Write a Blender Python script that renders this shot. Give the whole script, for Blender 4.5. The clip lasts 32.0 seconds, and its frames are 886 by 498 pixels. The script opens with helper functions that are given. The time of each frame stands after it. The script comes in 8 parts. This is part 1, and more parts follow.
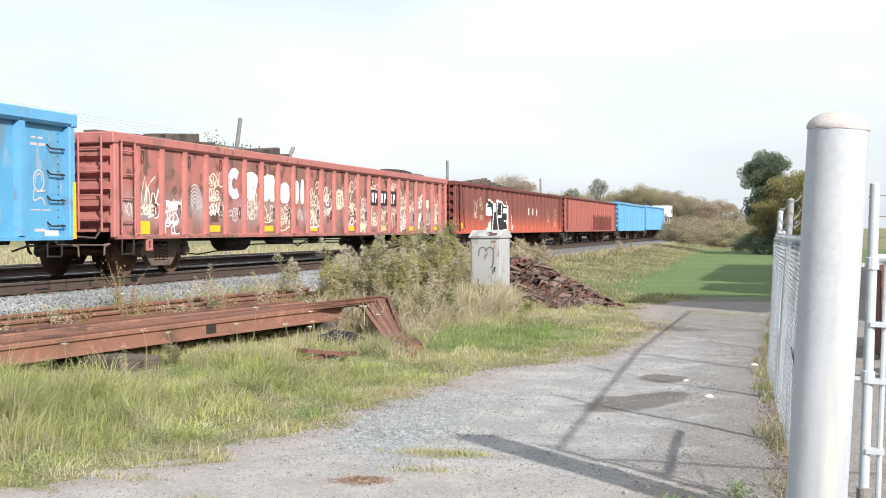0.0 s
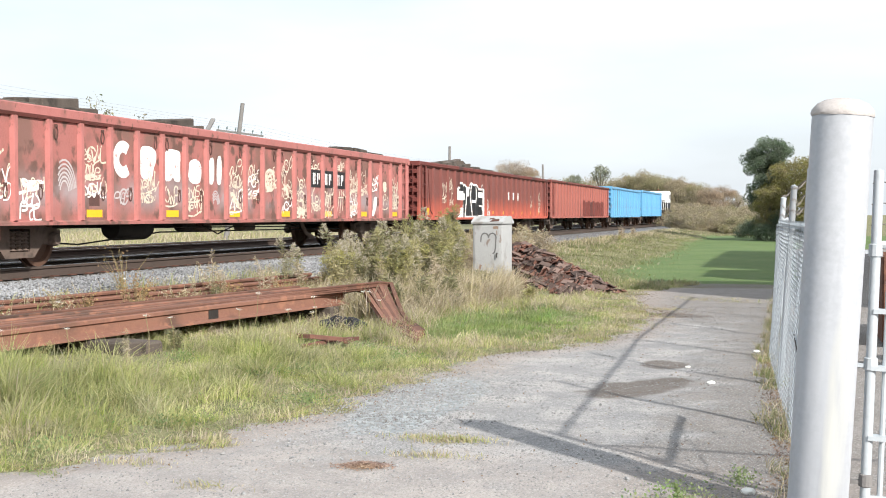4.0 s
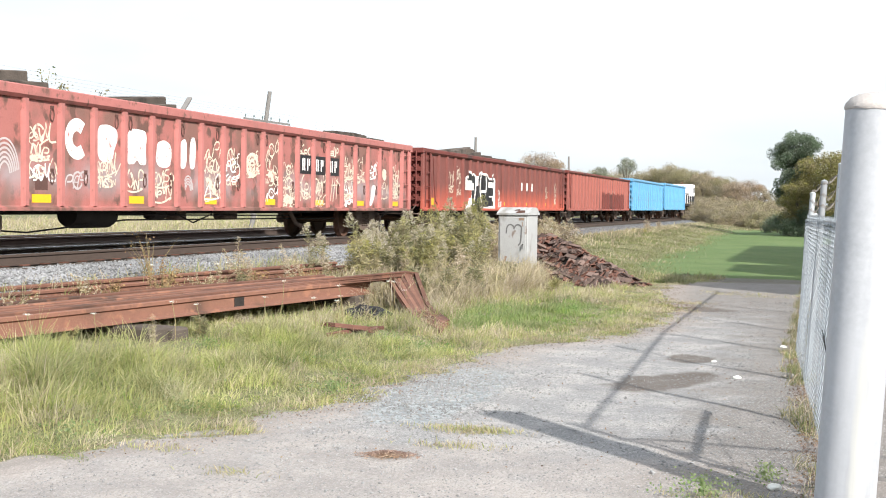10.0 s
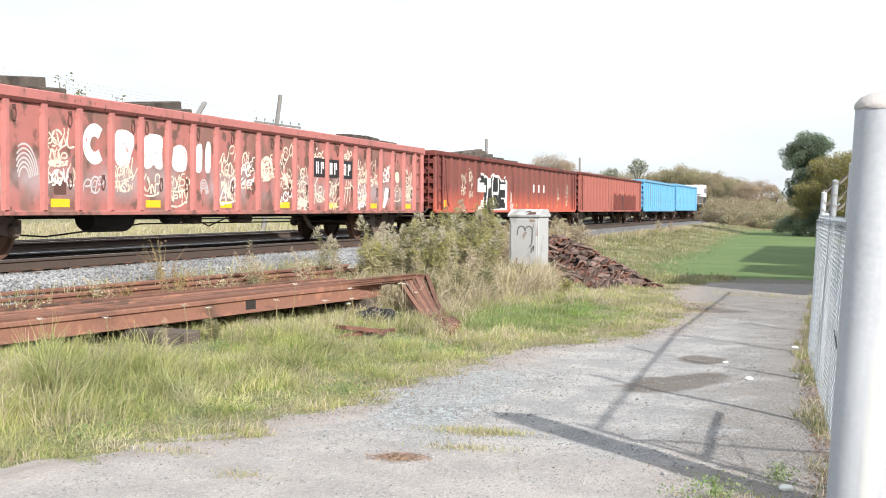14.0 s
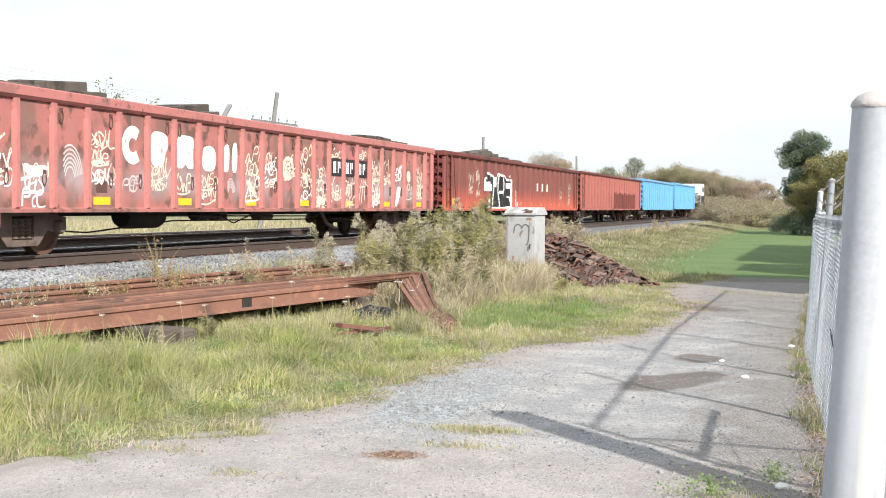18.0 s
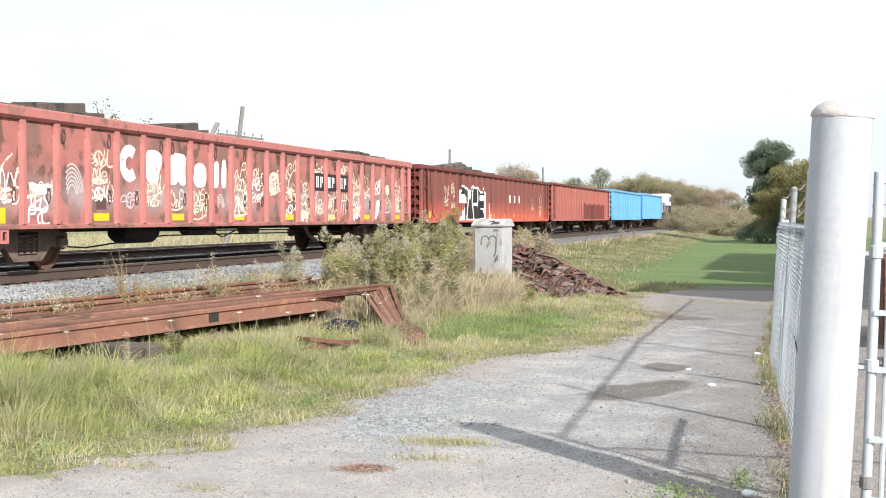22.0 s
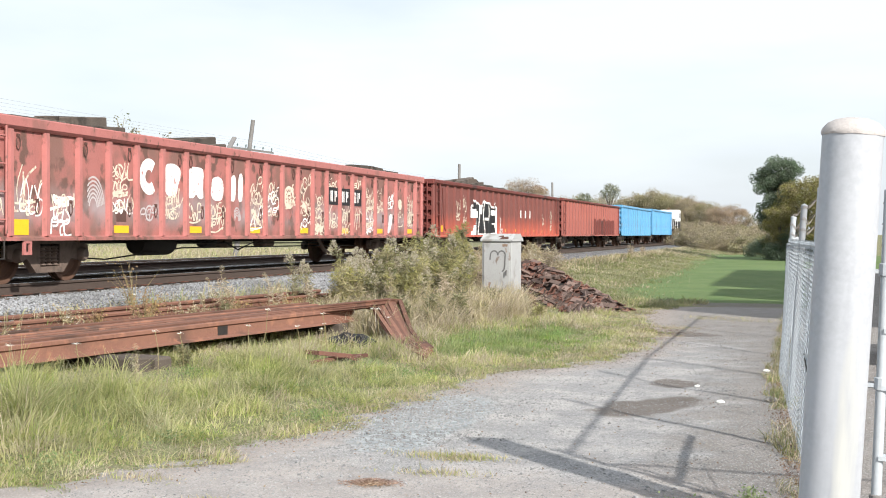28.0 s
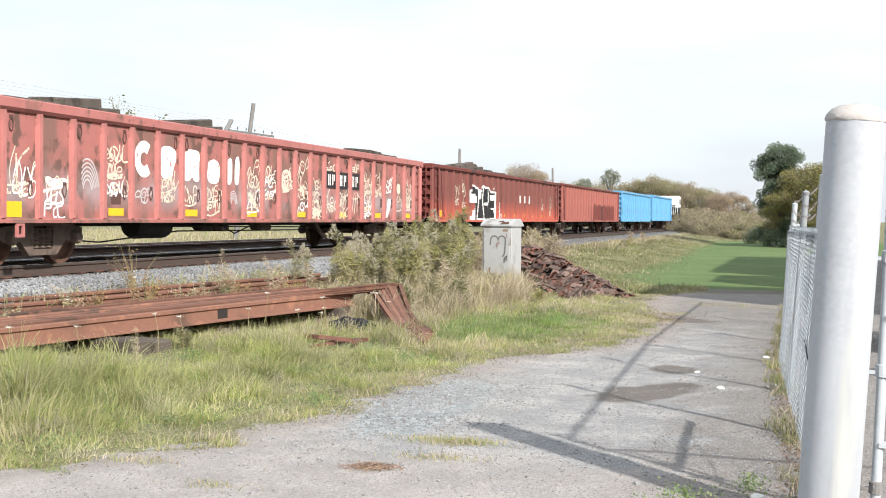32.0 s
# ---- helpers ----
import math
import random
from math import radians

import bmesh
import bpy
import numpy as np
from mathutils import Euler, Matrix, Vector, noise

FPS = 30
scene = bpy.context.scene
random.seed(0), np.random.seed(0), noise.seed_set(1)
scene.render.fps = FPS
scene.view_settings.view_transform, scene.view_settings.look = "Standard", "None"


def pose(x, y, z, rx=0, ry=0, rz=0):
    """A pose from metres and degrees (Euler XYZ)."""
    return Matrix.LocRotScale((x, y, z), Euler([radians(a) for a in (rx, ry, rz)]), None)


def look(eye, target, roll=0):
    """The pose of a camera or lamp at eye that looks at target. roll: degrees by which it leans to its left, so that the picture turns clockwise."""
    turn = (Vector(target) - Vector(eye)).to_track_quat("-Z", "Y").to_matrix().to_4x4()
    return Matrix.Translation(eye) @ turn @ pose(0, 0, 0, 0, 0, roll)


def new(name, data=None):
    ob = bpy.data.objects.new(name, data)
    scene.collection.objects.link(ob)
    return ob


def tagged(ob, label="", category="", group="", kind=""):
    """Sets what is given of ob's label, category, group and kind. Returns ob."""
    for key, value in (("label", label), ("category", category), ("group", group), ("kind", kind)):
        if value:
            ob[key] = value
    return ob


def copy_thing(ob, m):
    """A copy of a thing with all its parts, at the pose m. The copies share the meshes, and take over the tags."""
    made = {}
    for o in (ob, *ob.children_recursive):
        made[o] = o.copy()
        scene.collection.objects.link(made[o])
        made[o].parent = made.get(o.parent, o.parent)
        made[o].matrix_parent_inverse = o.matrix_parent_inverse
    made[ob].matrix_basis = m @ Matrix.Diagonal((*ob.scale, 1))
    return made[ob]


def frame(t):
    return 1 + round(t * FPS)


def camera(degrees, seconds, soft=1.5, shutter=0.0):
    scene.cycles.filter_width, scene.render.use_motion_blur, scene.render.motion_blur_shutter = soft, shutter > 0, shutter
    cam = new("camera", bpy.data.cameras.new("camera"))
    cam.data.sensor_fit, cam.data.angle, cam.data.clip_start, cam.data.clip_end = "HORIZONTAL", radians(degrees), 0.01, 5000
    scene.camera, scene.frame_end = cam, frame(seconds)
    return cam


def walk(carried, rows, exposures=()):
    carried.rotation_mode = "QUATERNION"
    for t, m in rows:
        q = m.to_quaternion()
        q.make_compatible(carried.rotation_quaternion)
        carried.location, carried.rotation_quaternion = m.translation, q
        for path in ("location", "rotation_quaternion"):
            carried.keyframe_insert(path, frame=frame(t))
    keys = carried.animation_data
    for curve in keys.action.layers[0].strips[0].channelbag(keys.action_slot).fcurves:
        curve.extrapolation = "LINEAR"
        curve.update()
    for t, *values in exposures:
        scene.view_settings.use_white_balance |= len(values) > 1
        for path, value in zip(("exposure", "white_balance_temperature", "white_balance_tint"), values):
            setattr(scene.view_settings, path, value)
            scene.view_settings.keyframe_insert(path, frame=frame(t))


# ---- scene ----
FOV, SECONDS = 40.0, 32.0
cam = camera(FOV, SECONDS, soft=1.0)
# seconds, place, turn (degrees): a person standing with the camera held in front of the eyes
PATH = (
    (0.0, 0.005, -0.010, 1.607, 89.104, 0.271, 15.797),
    (0.5, 0.009, -0.012, 1.611, 89.201, 0.476, 15.956),
    (1.0, 0.009, -0.012, 1.608, 89.212, 0.534, 16.075),
    (1.5, 0.004, -0.017, 1.603, 89.011, 0.528, 15.973),
    (2.0, 0.003, -0.007, 1.605, 88.852, 0.550, 15.856),
    (2.5, 0.002, -0.007, 1.606, 88.703, 0.292, 15.828),
    (3.0, 0.000, -0.007, 1.607, 88.588, 0.154, 15.851),
    (3.5, -0.000, -0.004, 1.607, 88.548, 0.145, 15.872),
    (5.5, -0.008, -0.000, 1.605, 88.030, -0.050, 16.032),
    (6.0, -0.010, -0.002, 1.605, 88.086, -0.321, 16.112),
    (6.5, -0.013, -0.007, 1.605, 88.353, -0.354, 16.714),
    (7.0, -0.012, -0.004, 1.605, 88.223, -0.403, 16.613),
    (7.5, -0.009, -0.010, 1.604, 88.163, -0.177, 16.756),
    (8.0, -0.005, -0.002, 1.604, 88.185, -0.135, 16.570),
    (8.5, -0.006, -0.002, 1.602, 88.107, -0.166, 16.453),
    (9.0, -0.013, -0.001, 1.606, 88.120, -0.308, 16.518),
    (9.5, -0.018, -0.004, 1.604, 88.127, -0.702, 17.031),
    (10.0, -0.023, 0.003, 1.603, 87.995, -0.616, 17.067),
    (10.5, -0.016, 0.004, 1.603, 87.821, -0.375, 17.146),
    (11.0, -0.014, -0.006, 1.601, 87.947, -0.241, 17.056),
    (11.5, -0.008, -0.003, 1.603, 88.222, -0.376, 16.595),
    (12.0, -0.011, -0.004, 1.606, 88.282, -0.296, 16.589),
    (12.5, -0.012, -0.001, 1.601, 88.138, -0.250, 16.527),
    (13.0, -0.014, 0.004, 1.604, 88.060, -0.060, 16.826),
    (13.5, -0.012, -0.001, 1.601, 88.090, -0.001, 17.148),
    (14.0, -0.014, -0.004, 1.605, 88.087, -0.281, 17.591),
    (14.5, -0.015, -0.005, 1.605, 88.132, -0.593, 17.399),
    (16.5, -0.012, 0.006, 1.599, 87.867, 0.065, 16.944),
    (17.0, -0.010, 0.013, 1.600, 87.710, 0.077, 16.853),
    (17.5, -0.012, 0.009, 1.600, 87.704, -0.012, 16.876),
    (18.0, -0.014, 0.006, 1.602, 88.006, -0.395, 17.437),
    (18.5, -0.019, -0.012, 1.604, 88.195, -0.926, 18.366),
    (19.0, -0.017, -0.013, 1.602, 88.109, -1.142, 18.287),
    (19.5, -0.020, 0.004, 1.599, 87.746, -1.086, 17.765),
    (20.0, -0.024, 0.010, 1.597, 87.605, -0.723, 17.397),
    (20.5, -0.017, 0.012, 1.604, 87.658, -0.431, 17.426),
    (21.0, -0.015, -0.002, 1.601, 88.056, -0.314, 17.064),
    (21.5, -0.006, -0.005, 1.604, 88.405, -0.058, 16.529),
    (22.0, -0.001, 0.001, 1.603, 88.580, 0.236, 15.910),
    (22.5, 0.002, -0.001, 1.601, 88.685, 0.389, 15.737),
    (23.0, 0.001, 0.000, 1.600, 88.674, 0.367, 15.740),
    (23.5, -0.003, -0.002, 1.605, 88.877, -0.047, 15.623),
    (24.0, -0.006, -0.003, 1.603, 89.160, -0.131, 15.848),
    (24.5, -0.007, -0.016, 1.602, 89.269, -0.252, 16.312),
    (25.0, -0.010, -0.016, 1.606, 89.219, -0.611, 16.465),
    (25.5, -0.004, -0.019, 1.605, 89.383, -0.474, 16.534),
    (27.5, -0.003, -0.013, 1.607, 89.385, -0.283, 16.318),
    (28.0, -0.002, -0.009, 1.605, 89.259, -0.165, 16.332),
    (28.5, -0.004, -0.008, 1.603, 89.167, -0.073, 16.294),
    (29.0, -0.003, -0.004, 1.604, 89.043, -0.182, 16.319),
    (29.5, -0.008, -0.006, 1.603, 89.012, -0.235, 16.193),
    (30.0, -0.008, 0.005, 1.604, 89.002, -0.267, 16.112),
    (30.5, -0.007, 0.006, 1.603, 88.897, -0.228, 16.161),
    (31.0, -0.015, 0.012, 1.600, 88.693, -0.241, 16.110),
    (31.5, -0.018, 0.009, 1.601, 88.515, -0.473, 16.292),
    (32.0, -0.016, 0.003, 1.602, 88.546, -0.508, 16.326),
)
walk(cam, [(r[0], pose(*r[1:])) for r in PATH], exposures=[(0.0, 0.45), (3.0, 0.45), (6.0, 0.52), (11.0, 0.57), (20.0, 0.58), (22.0, 0.56), (25.0, 0.46), (29.0, 0.43), (32.0, 0.47)])

# ---- world, sun ----
SUN_EL, SUN_FROM = 31.0, (0.72, -0.69)
world = bpy.data.worlds.new("sky")
scene.world = world
world.use_nodes = True
wn, wl = world.node_tree.nodes, world.node_tree.links
wn.clear()
w_out = wn.new("ShaderNodeOutputWorld")
w_bg = wn.new("ShaderNodeBackground")
w_sky = wn.new("ShaderNodeTexSky")
w_sky.sky_type = "NISHITA"
w_sky.sun_disc = False
w_sky.sun_elevation = radians(SUN_EL)
w_sky.sun_rotation = math.atan2(SUN_FROM[0], SUN_FROM[1])
w_sky.air_density, w_sky.dust_density, w_sky.ozone_density = 1.0, 2.5, 1.0
w_co = wn.new("ShaderNodeTexCoord")
w_map = wn.new("ShaderNodeMapping")
w_map.inputs["Scale"].default_value = (1.0, 1.0, 4.0)
w_noise = wn.new("ShaderNodeTexNoise")
w_noise.inputs["Scale"].default_value = 2.2
w_noise.inputs["Detail"].default_value = 5.0
w_ramp = wn.new("ShaderNodeValToRGB")
w_ramp.color_ramp.elements[0].position, w_ramp.color_ramp.elements[0].color = 0.36, (0.66, 0.66, 0.66, 1)
w_ramp.color_ramp.elements[1].position, w_ramp.color_ramp.elements[1].color = 0.58, (0.93, 0.93, 0.93, 1)
w_mix = wn.new("ShaderNodeMixRGB")
w_mix.inputs["Color2"].default_value = (7.7, 8.25, 8.85, 1)
wl.new(w_co.outputs["Generated"], w_map.inputs["Vector"])
wl.new(w_map.outputs["Vector"], w_noise.inputs["Vector"])
wl.new(w_noise.outputs["Fac"], w_ramp.inputs["Fac"])
wl.new(w_ramp.outputs["Color"], w_mix.inputs["Fac"])
wl.new(w_sky.outputs["Color"], w_mix.inputs["Color1"])
wl.new(w_mix.outputs["Color"], w_bg.inputs["Color"])
w_bg.inputs["Strength"].default_value = 0.10
wl.new(w_bg.outputs["Background"], w_out.inputs["Surface"])

sun = new("sun", bpy.data.lights.new("sun", "SUN"))
sun.data.energy, sun.data.angle, sun.data.color = 5.2, radians(1.2), (1.0, 0.96, 0.90)
_h = math.cos(radians(SUN_EL))
sun.matrix_world = look((SUN_FROM[0] * _h * 50, SUN_FROM[1] * _h * 50, math.sin(radians(SUN_EL)) * 50), (0, 0, 0))


# ---- materials ----
def material(name, color, color2=None, scale=6.0, rough=0.8, metal=0.0, bump=0.2, fine=60.0, color3=None, scale3=1.2,
             cover3=0.45, streak=0.0, island=0.0, objrand=0.0, spec=0.3, color4=None, scale4=7.0, cover4=0.4):
    """Two scales of noise: grain between color and color2, stains of color3; streak stretches the stains downwards."""
    m = bpy.data.materials.new(name)
    m.use_nodes = True
    n, l = m.node_tree.nodes, m.node_tree.links
    b = n["Principled BSDF"]
    b.inputs["Roughness"].default_value, b.inputs["Metallic"].default_value = rough, metal
    b.inputs["Specular IOR Level"].default_value = spec
    co = n.new("ShaderNodeTexCoord")
    where = co.outputs["Object"]
    if streak:
        mp = n.new("ShaderNodeMapping")
        mp.inputs["Scale"].default_value = (1, 1, 1 / streak)
        l.new(where, mp.inputs["Vector"])
        where = mp.outputs["Vector"]

    def noise_of(sc, detail=5.0, vec=None):
        t = n.new("ShaderNodeTexNoise")
        t.inputs["Scale"].default_value, t.inputs["Detail"].default_value = sc, detail
        l.new(vec or co.outputs["Object"], t.inputs["Vector"])
        return t.outputs["Fac"]

    def ramp(src, a, c):
        r = n.new("ShaderNodeMapRange")
        r.inputs["From Min"].default_value, r.inputs["From Max"].default_value = a, c
        l.new(src, r.inputs["Value"])
        return r.outputs["Result"]

    def blend(fac, c1, c2, kind="MIX"):
        x = n.new("ShaderNodeMixRGB")
        x.blend_type = kind
        for sock, v in ((x.inputs["Fac"], fac), (x.inputs["Color1"], c1), (x.inputs["Color2"], c2)):
            if isinstance(v, (int, float)):
                sock.default_value = v
            elif isinstance(v, tuple):
                sock.default_value = (*v, 1)
            else:
                l.new(v, sock)
        return x.outputs["Color"]

    color2 = color2 or tuple(c * 0.7 for c in color)
    out = blend(ramp(noise_of(scale), 0.32, 0.68), color, color2)
    out = blend(ramp(noise_of(fine, 3.0), 0.3, 0.7), out, tuple(min(1, 0.5 * (a + c) * 1.12) for a, c in zip(color, color2)))
    if color3:
        out = blend(ramp(noise_of(scale3, 6.0, where), 1.0 - cover3, 1.12 - cover3), out, color3)
    if color4:
        out = blend(ramp(noise_of(scale4, 7.0, where), 1.0 - cover4, 1.08 - cover4), out, color4)
    for amount, node, sock in ((island, "ShaderNodeNewGeometry", "Random Per Island"), (objrand, "ShaderNodeObjectInfo", "Random")):
        if amount:
            g = n.new(node)
            hs = n.new("ShaderNodeHueSaturation")
            r1 = n.new("ShaderNodeMapRange")
            r1.inputs["To Min"].default_value, r1.inputs["To Max"].default_value = 1 - amount, 1 + amount
            l.new(g.outputs[sock], r1.inputs["Value"])
            l.new(r1.outputs["Result"], hs.inputs["Value"])
            l.new(out, hs.inputs["Color"])
            out = hs.outputs["Color"]
    l.new(out, b.inputs["Base Color"])
    if bump:
        bp = n.new("ShaderNodeBump")
        bp.inputs["Strength"].default_value, bp.inputs["Distance"].default_value = bump, 0.02
        l.new(noise_of(fine, 4.0), bp.inputs["Height"])
        l.new(bp.outputs["Normal"], b.inputs["Normal"])
    return m


M_RED = material("red_car_paint", (0.38, 0.146, 0.132), (0.31, 0.115, 0.103), 5.0, 0.62, 0, 0.15, 50, (0.26, 0.115, 0.10), 2.5, 0.45, streak=1.4, color4=(0.17, 0.085, 0.07), scale4=8.0, cover4=0.40)
M_RED_PANEL = material("red_panel_paint", (0.36, 0.138, 0.122), (0.285, 0.11, 0.097), 3.5, 0.66, 0, 0.3, 35, (0.205, 0.108, 0.09), 1.4, 0.54, streak=1.2, color4=(0.135, 0.074, 0.06), scale4=3.6, cover4=0.465)
M_RED_RIB = material("faded_red_paint", (0.415, 0.16, 0.146), (0.35, 0.128, 0.116), 6.0, 0.6, 0, 0.12, 60, (0.29, 0.125, 0.11), 3.0, 0.45, streak=2.0, color4=(0.17, 0.085, 0.07), scale4=12.0, cover4=0.36)
M_MAROON = material("maroon_car_paint", (0.16, 0.04, 0.032), (0.10, 0.03, 0.027), 2.0, 0.68, 0, 0.2, 40, (0.05, 0.026, 0.024), 1.0, 0.42, 3.0)
M_BRICKRED = material("brick_red_paint", (0.31, 0.105, 0.086), (0.24, 0.08, 0.066), 2.5, 0.66, 0, 0.15, 40, (0.13, 0.055, 0.048), 0.9, 0.40, 3.0)
M_BLUE = material("blue_car_paint", (0.095, 0.30, 0.48), (0.075, 0.25, 0.42), 2.5, 0.5, 0, 0.1, 50, (0.115, 0.20, 0.285), 1.2, 0.46, streak=3.0, color4=(0.20, 0.31, 0.40), scale4=7.0, cover4=0.40)
M_BLUE_LIGHT = material("light_blue_paint", (0.115, 0.305, 0.495), (0.09, 0.26, 0.44), 3.5, 0.5, 0, 0.1, 50, (0.13, 0.21, 0.29), 2.0, 0.44)
M_BLACKPAINT = material("black_paint", (0.022, 0.022, 0.024), (0.014, 0.014, 0.016), 4, 0.6, 0, 0.1)
M_DIRTY = material("black_grimy_steel", (0.035, 0.03, 0.027), (0.02, 0.018, 0.017), 6, 0.75, 0.1, 0.3, 30)
M_TRUCK = material("brown_dusty_cast_steel", (0.16, 0.115, 0.093), (0.095, 0.072, 0.06), 7, 0.85, 0.0, 0.3, 35, (0.07, 0.055, 0.047), 3.0, 0.44)
M_WHEEL = material("rusty_wheel_steel", (0.16, 0.085, 0.055), (0.10, 0.06, 0.045), 6, 0.65, 0.3, 0.2, 50)
M_TREAD = material("polished_tread_steel", (0.6, 0.6, 0.62), (0.5, 0.5, 0.52), 6, 0.25, 1.0, 0.05)
M_WHITE = material("weathered_white_paint", (0.80, 0.78, 0.76), (0.70, 0.66, 0.64), 6, 0.6, 0, 0.1, 50, (0.40, 0.15, 0.13), 7.0, 0.40, color4=(0.30, 0.10, 0.085), scale4=18.0, cover4=0.38)
M_CREAM = material("cream_spray_paint", (0.66, 0.59, 0.48), (0.54, 0.46, 0.37), 5, 0.6, 0, 0.1, 60, (0.36, 0.20, 0.165), 9.0, 0.455)
M_GREYTAG = material("grey_spray_paint", (0.50, 0.46, 0.46), (0.36, 0.31, 0.31), 5, 0.6, 0, 0.1)
M_SCRAWL = material("dark_marker_paint", (0.10, 0.10, 0.105), (0.16, 0.155, 0.15), 5, 0.6, 0, 0.1)
M_RUSTSTAIN = material("brown_rust_stain", (0.19, 0.125, 0.09), (0.27, 0.20, 0.155), 9, 0.8, 0, 0.2)
M_POST = material("bright_galvanised_pipe", (0.40, 0.415, 0.44), (0.345, 0.36, 0.385), 1.6, 0.5, 0.05, 0.03, 30, (0.29, 0.305, 0.33), 2.6, 0.46, 9.0, color4=(0.42, 0.425, 0.41), scale4=4.0, cover4=0.42, spec=0.15)
M_CAP = material("weathered_cement_cap", (0.43, 0.40, 0.385), (0.36, 0.335, 0.32), 9, 0.95, 0, 0.25, 60, (0.29, 0.275, 0.265), 6, 0.42)
M_TRAILER = material("dull_white_trailer_paint", (0.62, 0.62, 0.62), (0.52, 0.52, 0.52), 2, 0.6, 0, 0.1)
M_YELLOW = material("yellow_reflective_tape", (0.86, 0.43, 0.02), (0.80, 0.38, 0.02), 8, 0.5, 0, 0.05)
M_RUST = material("rusty_rail_steel", (0.185, 0.088, 0.060), (0.115, 0.060, 0.045), 4, 0.85, 0.0, 0.25, 45, (0.085, 0.05, 0.038), 1.1, 0.45, objrand=0.3, color4=(0.215, 0.104, 0.068), scale4=4.0, cover4=0.44)
M_RUSTDARK = material("dark_rust", (0.15, 0.07, 0.05), (0.085, 0.045, 0.036), 5, 0.88, 0.0, 0.35, 40, objrand=0.3)
M_RINGS = material("dark_rusty_ring", (0.12, 0.06, 0.05), (0.08, 0.045, 0.04), 6, 0.8, 0.1, 0.2)
M_PLATE = material("dull_brown_rust", (0.155, 0.107, 0.09), (0.09, 0.064, 0.056), 5, 0.9, 0.0, 0.35, 40, objrand=0.55)
M_BARB = material("weathered_barbed_wire", (0.20, 0.18, 0.165), None, 6, 0.7, 0.2, 0)
M_TRACKRAIL = material("brown_track_rail", (0.088, 0.064, 0.053), (0.062, 0.047, 0.04), 5, 0.75, 0.1, 0.2, 40)
M_TIE = material("weathered_grey_tie_wood", (0.105, 0.085, 0.071), (0.055, 0.045, 0.038), 3, 0.92, 0, 0.6, 26, (0.03, 0.025, 0.021), 1.5, 0.44, objrand=0.3)
M_GALV = material("galvanised_steel", (0.46, 0.495, 0.52), (0.39, 0.42, 0.445), 1.6, 0.45, 0.2, 0.04, 30, (0.29, 0.305, 0.32), 1.0, 0.47, 6.0, color4=(0.48, 0.49, 0.48), scale4=3.0, cover4=0.40)
M_WIRE = material("galvanised_wire", (0.34, 0.37, 0.395), (0.27, 0.30, 0.325), 5, 0.5, 0.3, 0.0, island=0.3)
M_CONCRETE = material("rough_cement", (0.40, 0.37, 0.33), (0.30, 0.28, 0.25), 8, 0.95, 0, 0.6, 50, (0.2, 0.19, 0.17), 5, 0.4)
M_BOX = material("pale_grey_metal_paint", (0.375, 0.38, 0.38), (0.31, 0.315, 0.315), 3, 0.6, 0.0, 0.1, 40, (0.23, 0.22, 0.20), 2.6, 0.46, streak=2.0, color4=(0.22, 0.175, 0.15), scale4=8.0, cover4=0.37)
M_POLE = material("weathered_pole_wood", (0.21, 0.20, 0.195), (0.14, 0.135, 0.13), 3, 0.9, 0, 0.4, 30)
M_WIREDARK = material("weathered_line_wire", (0.30, 0.32, 0.34), None, 3, 0.6, 0, 0)
M_GLASS_INS = material("insulator_glass", (0.12, 0.16, 0.16), None, 5, 0.2, 0, 0)
M_LOCO_WHITE = material("loco_white_paint", (0.80, 0.80, 0.80), (0.72, 0.72, 0.72), 3, 0.5, 0, 0.05)


# ---- building helpers ----
def part(name, bm, mat, parent=None, label="", smooth=False):
    me = bpy.data.meshes.new(name)
    bm.to_mesh(me)
    bm.free()
    me.materials.append(mat)
    if smooth:
        me.polygons.foreach_set("use_smooth", [True] * len(me.polygons))
        me.set_sharp_from_angle(angle=radians(40))
    ob = new(name, me)
    if parent is not None:
        ob.parent = parent
    if label:
        tagged(ob, label)
    return ob


def again(ob, name, parent, m=None):
    """Another object on the same mesh."""
    o = new(name, ob.data)
    o.parent = parent
    if m is not None:
        o.matrix_basis = m
    if "label" in ob:
        o["label"] = ob["label"]
    return o


def thing(name, m, label, category, group="", kind=""):
    ob = new(name)
    ob.matrix_basis = m
    return tagged(ob, label, category, group, kind)


def box(bm, x0, x1, y0, y1, z0, z1, m=None, bevel=0.0):
    r = bmesh.ops.create_cube(bm, size=1.0)
    vs = r["verts"]
    bmesh.ops.scale(bm, vec=(x1 - x0, y1 - y0, z1 - z0), verts=vs)
    bmesh.ops.translate(bm, vec=((x0 + x1) / 2, (y0 + y1) / 2, (z0 + z1) / 2), verts=vs)
    if bevel:
        es = list({e for v in vs for e in v.link_edges})
        g = bmesh.ops.bevel(bm, geom=es, offset=bevel, segments=1, affect="EDGES")
        vs = list({v for f in g["faces"] for v in f.verts} | {v for v in vs if v.is_valid})
    if m is not None:
        bmesh.ops.transform(bm, matrix=m, verts=vs)
    return vs


def boxes(*specs, bevel=0.0):
    bm = bmesh.new()
    for s in specs:
        box(bm, *s, bevel=bevel)
    return bm


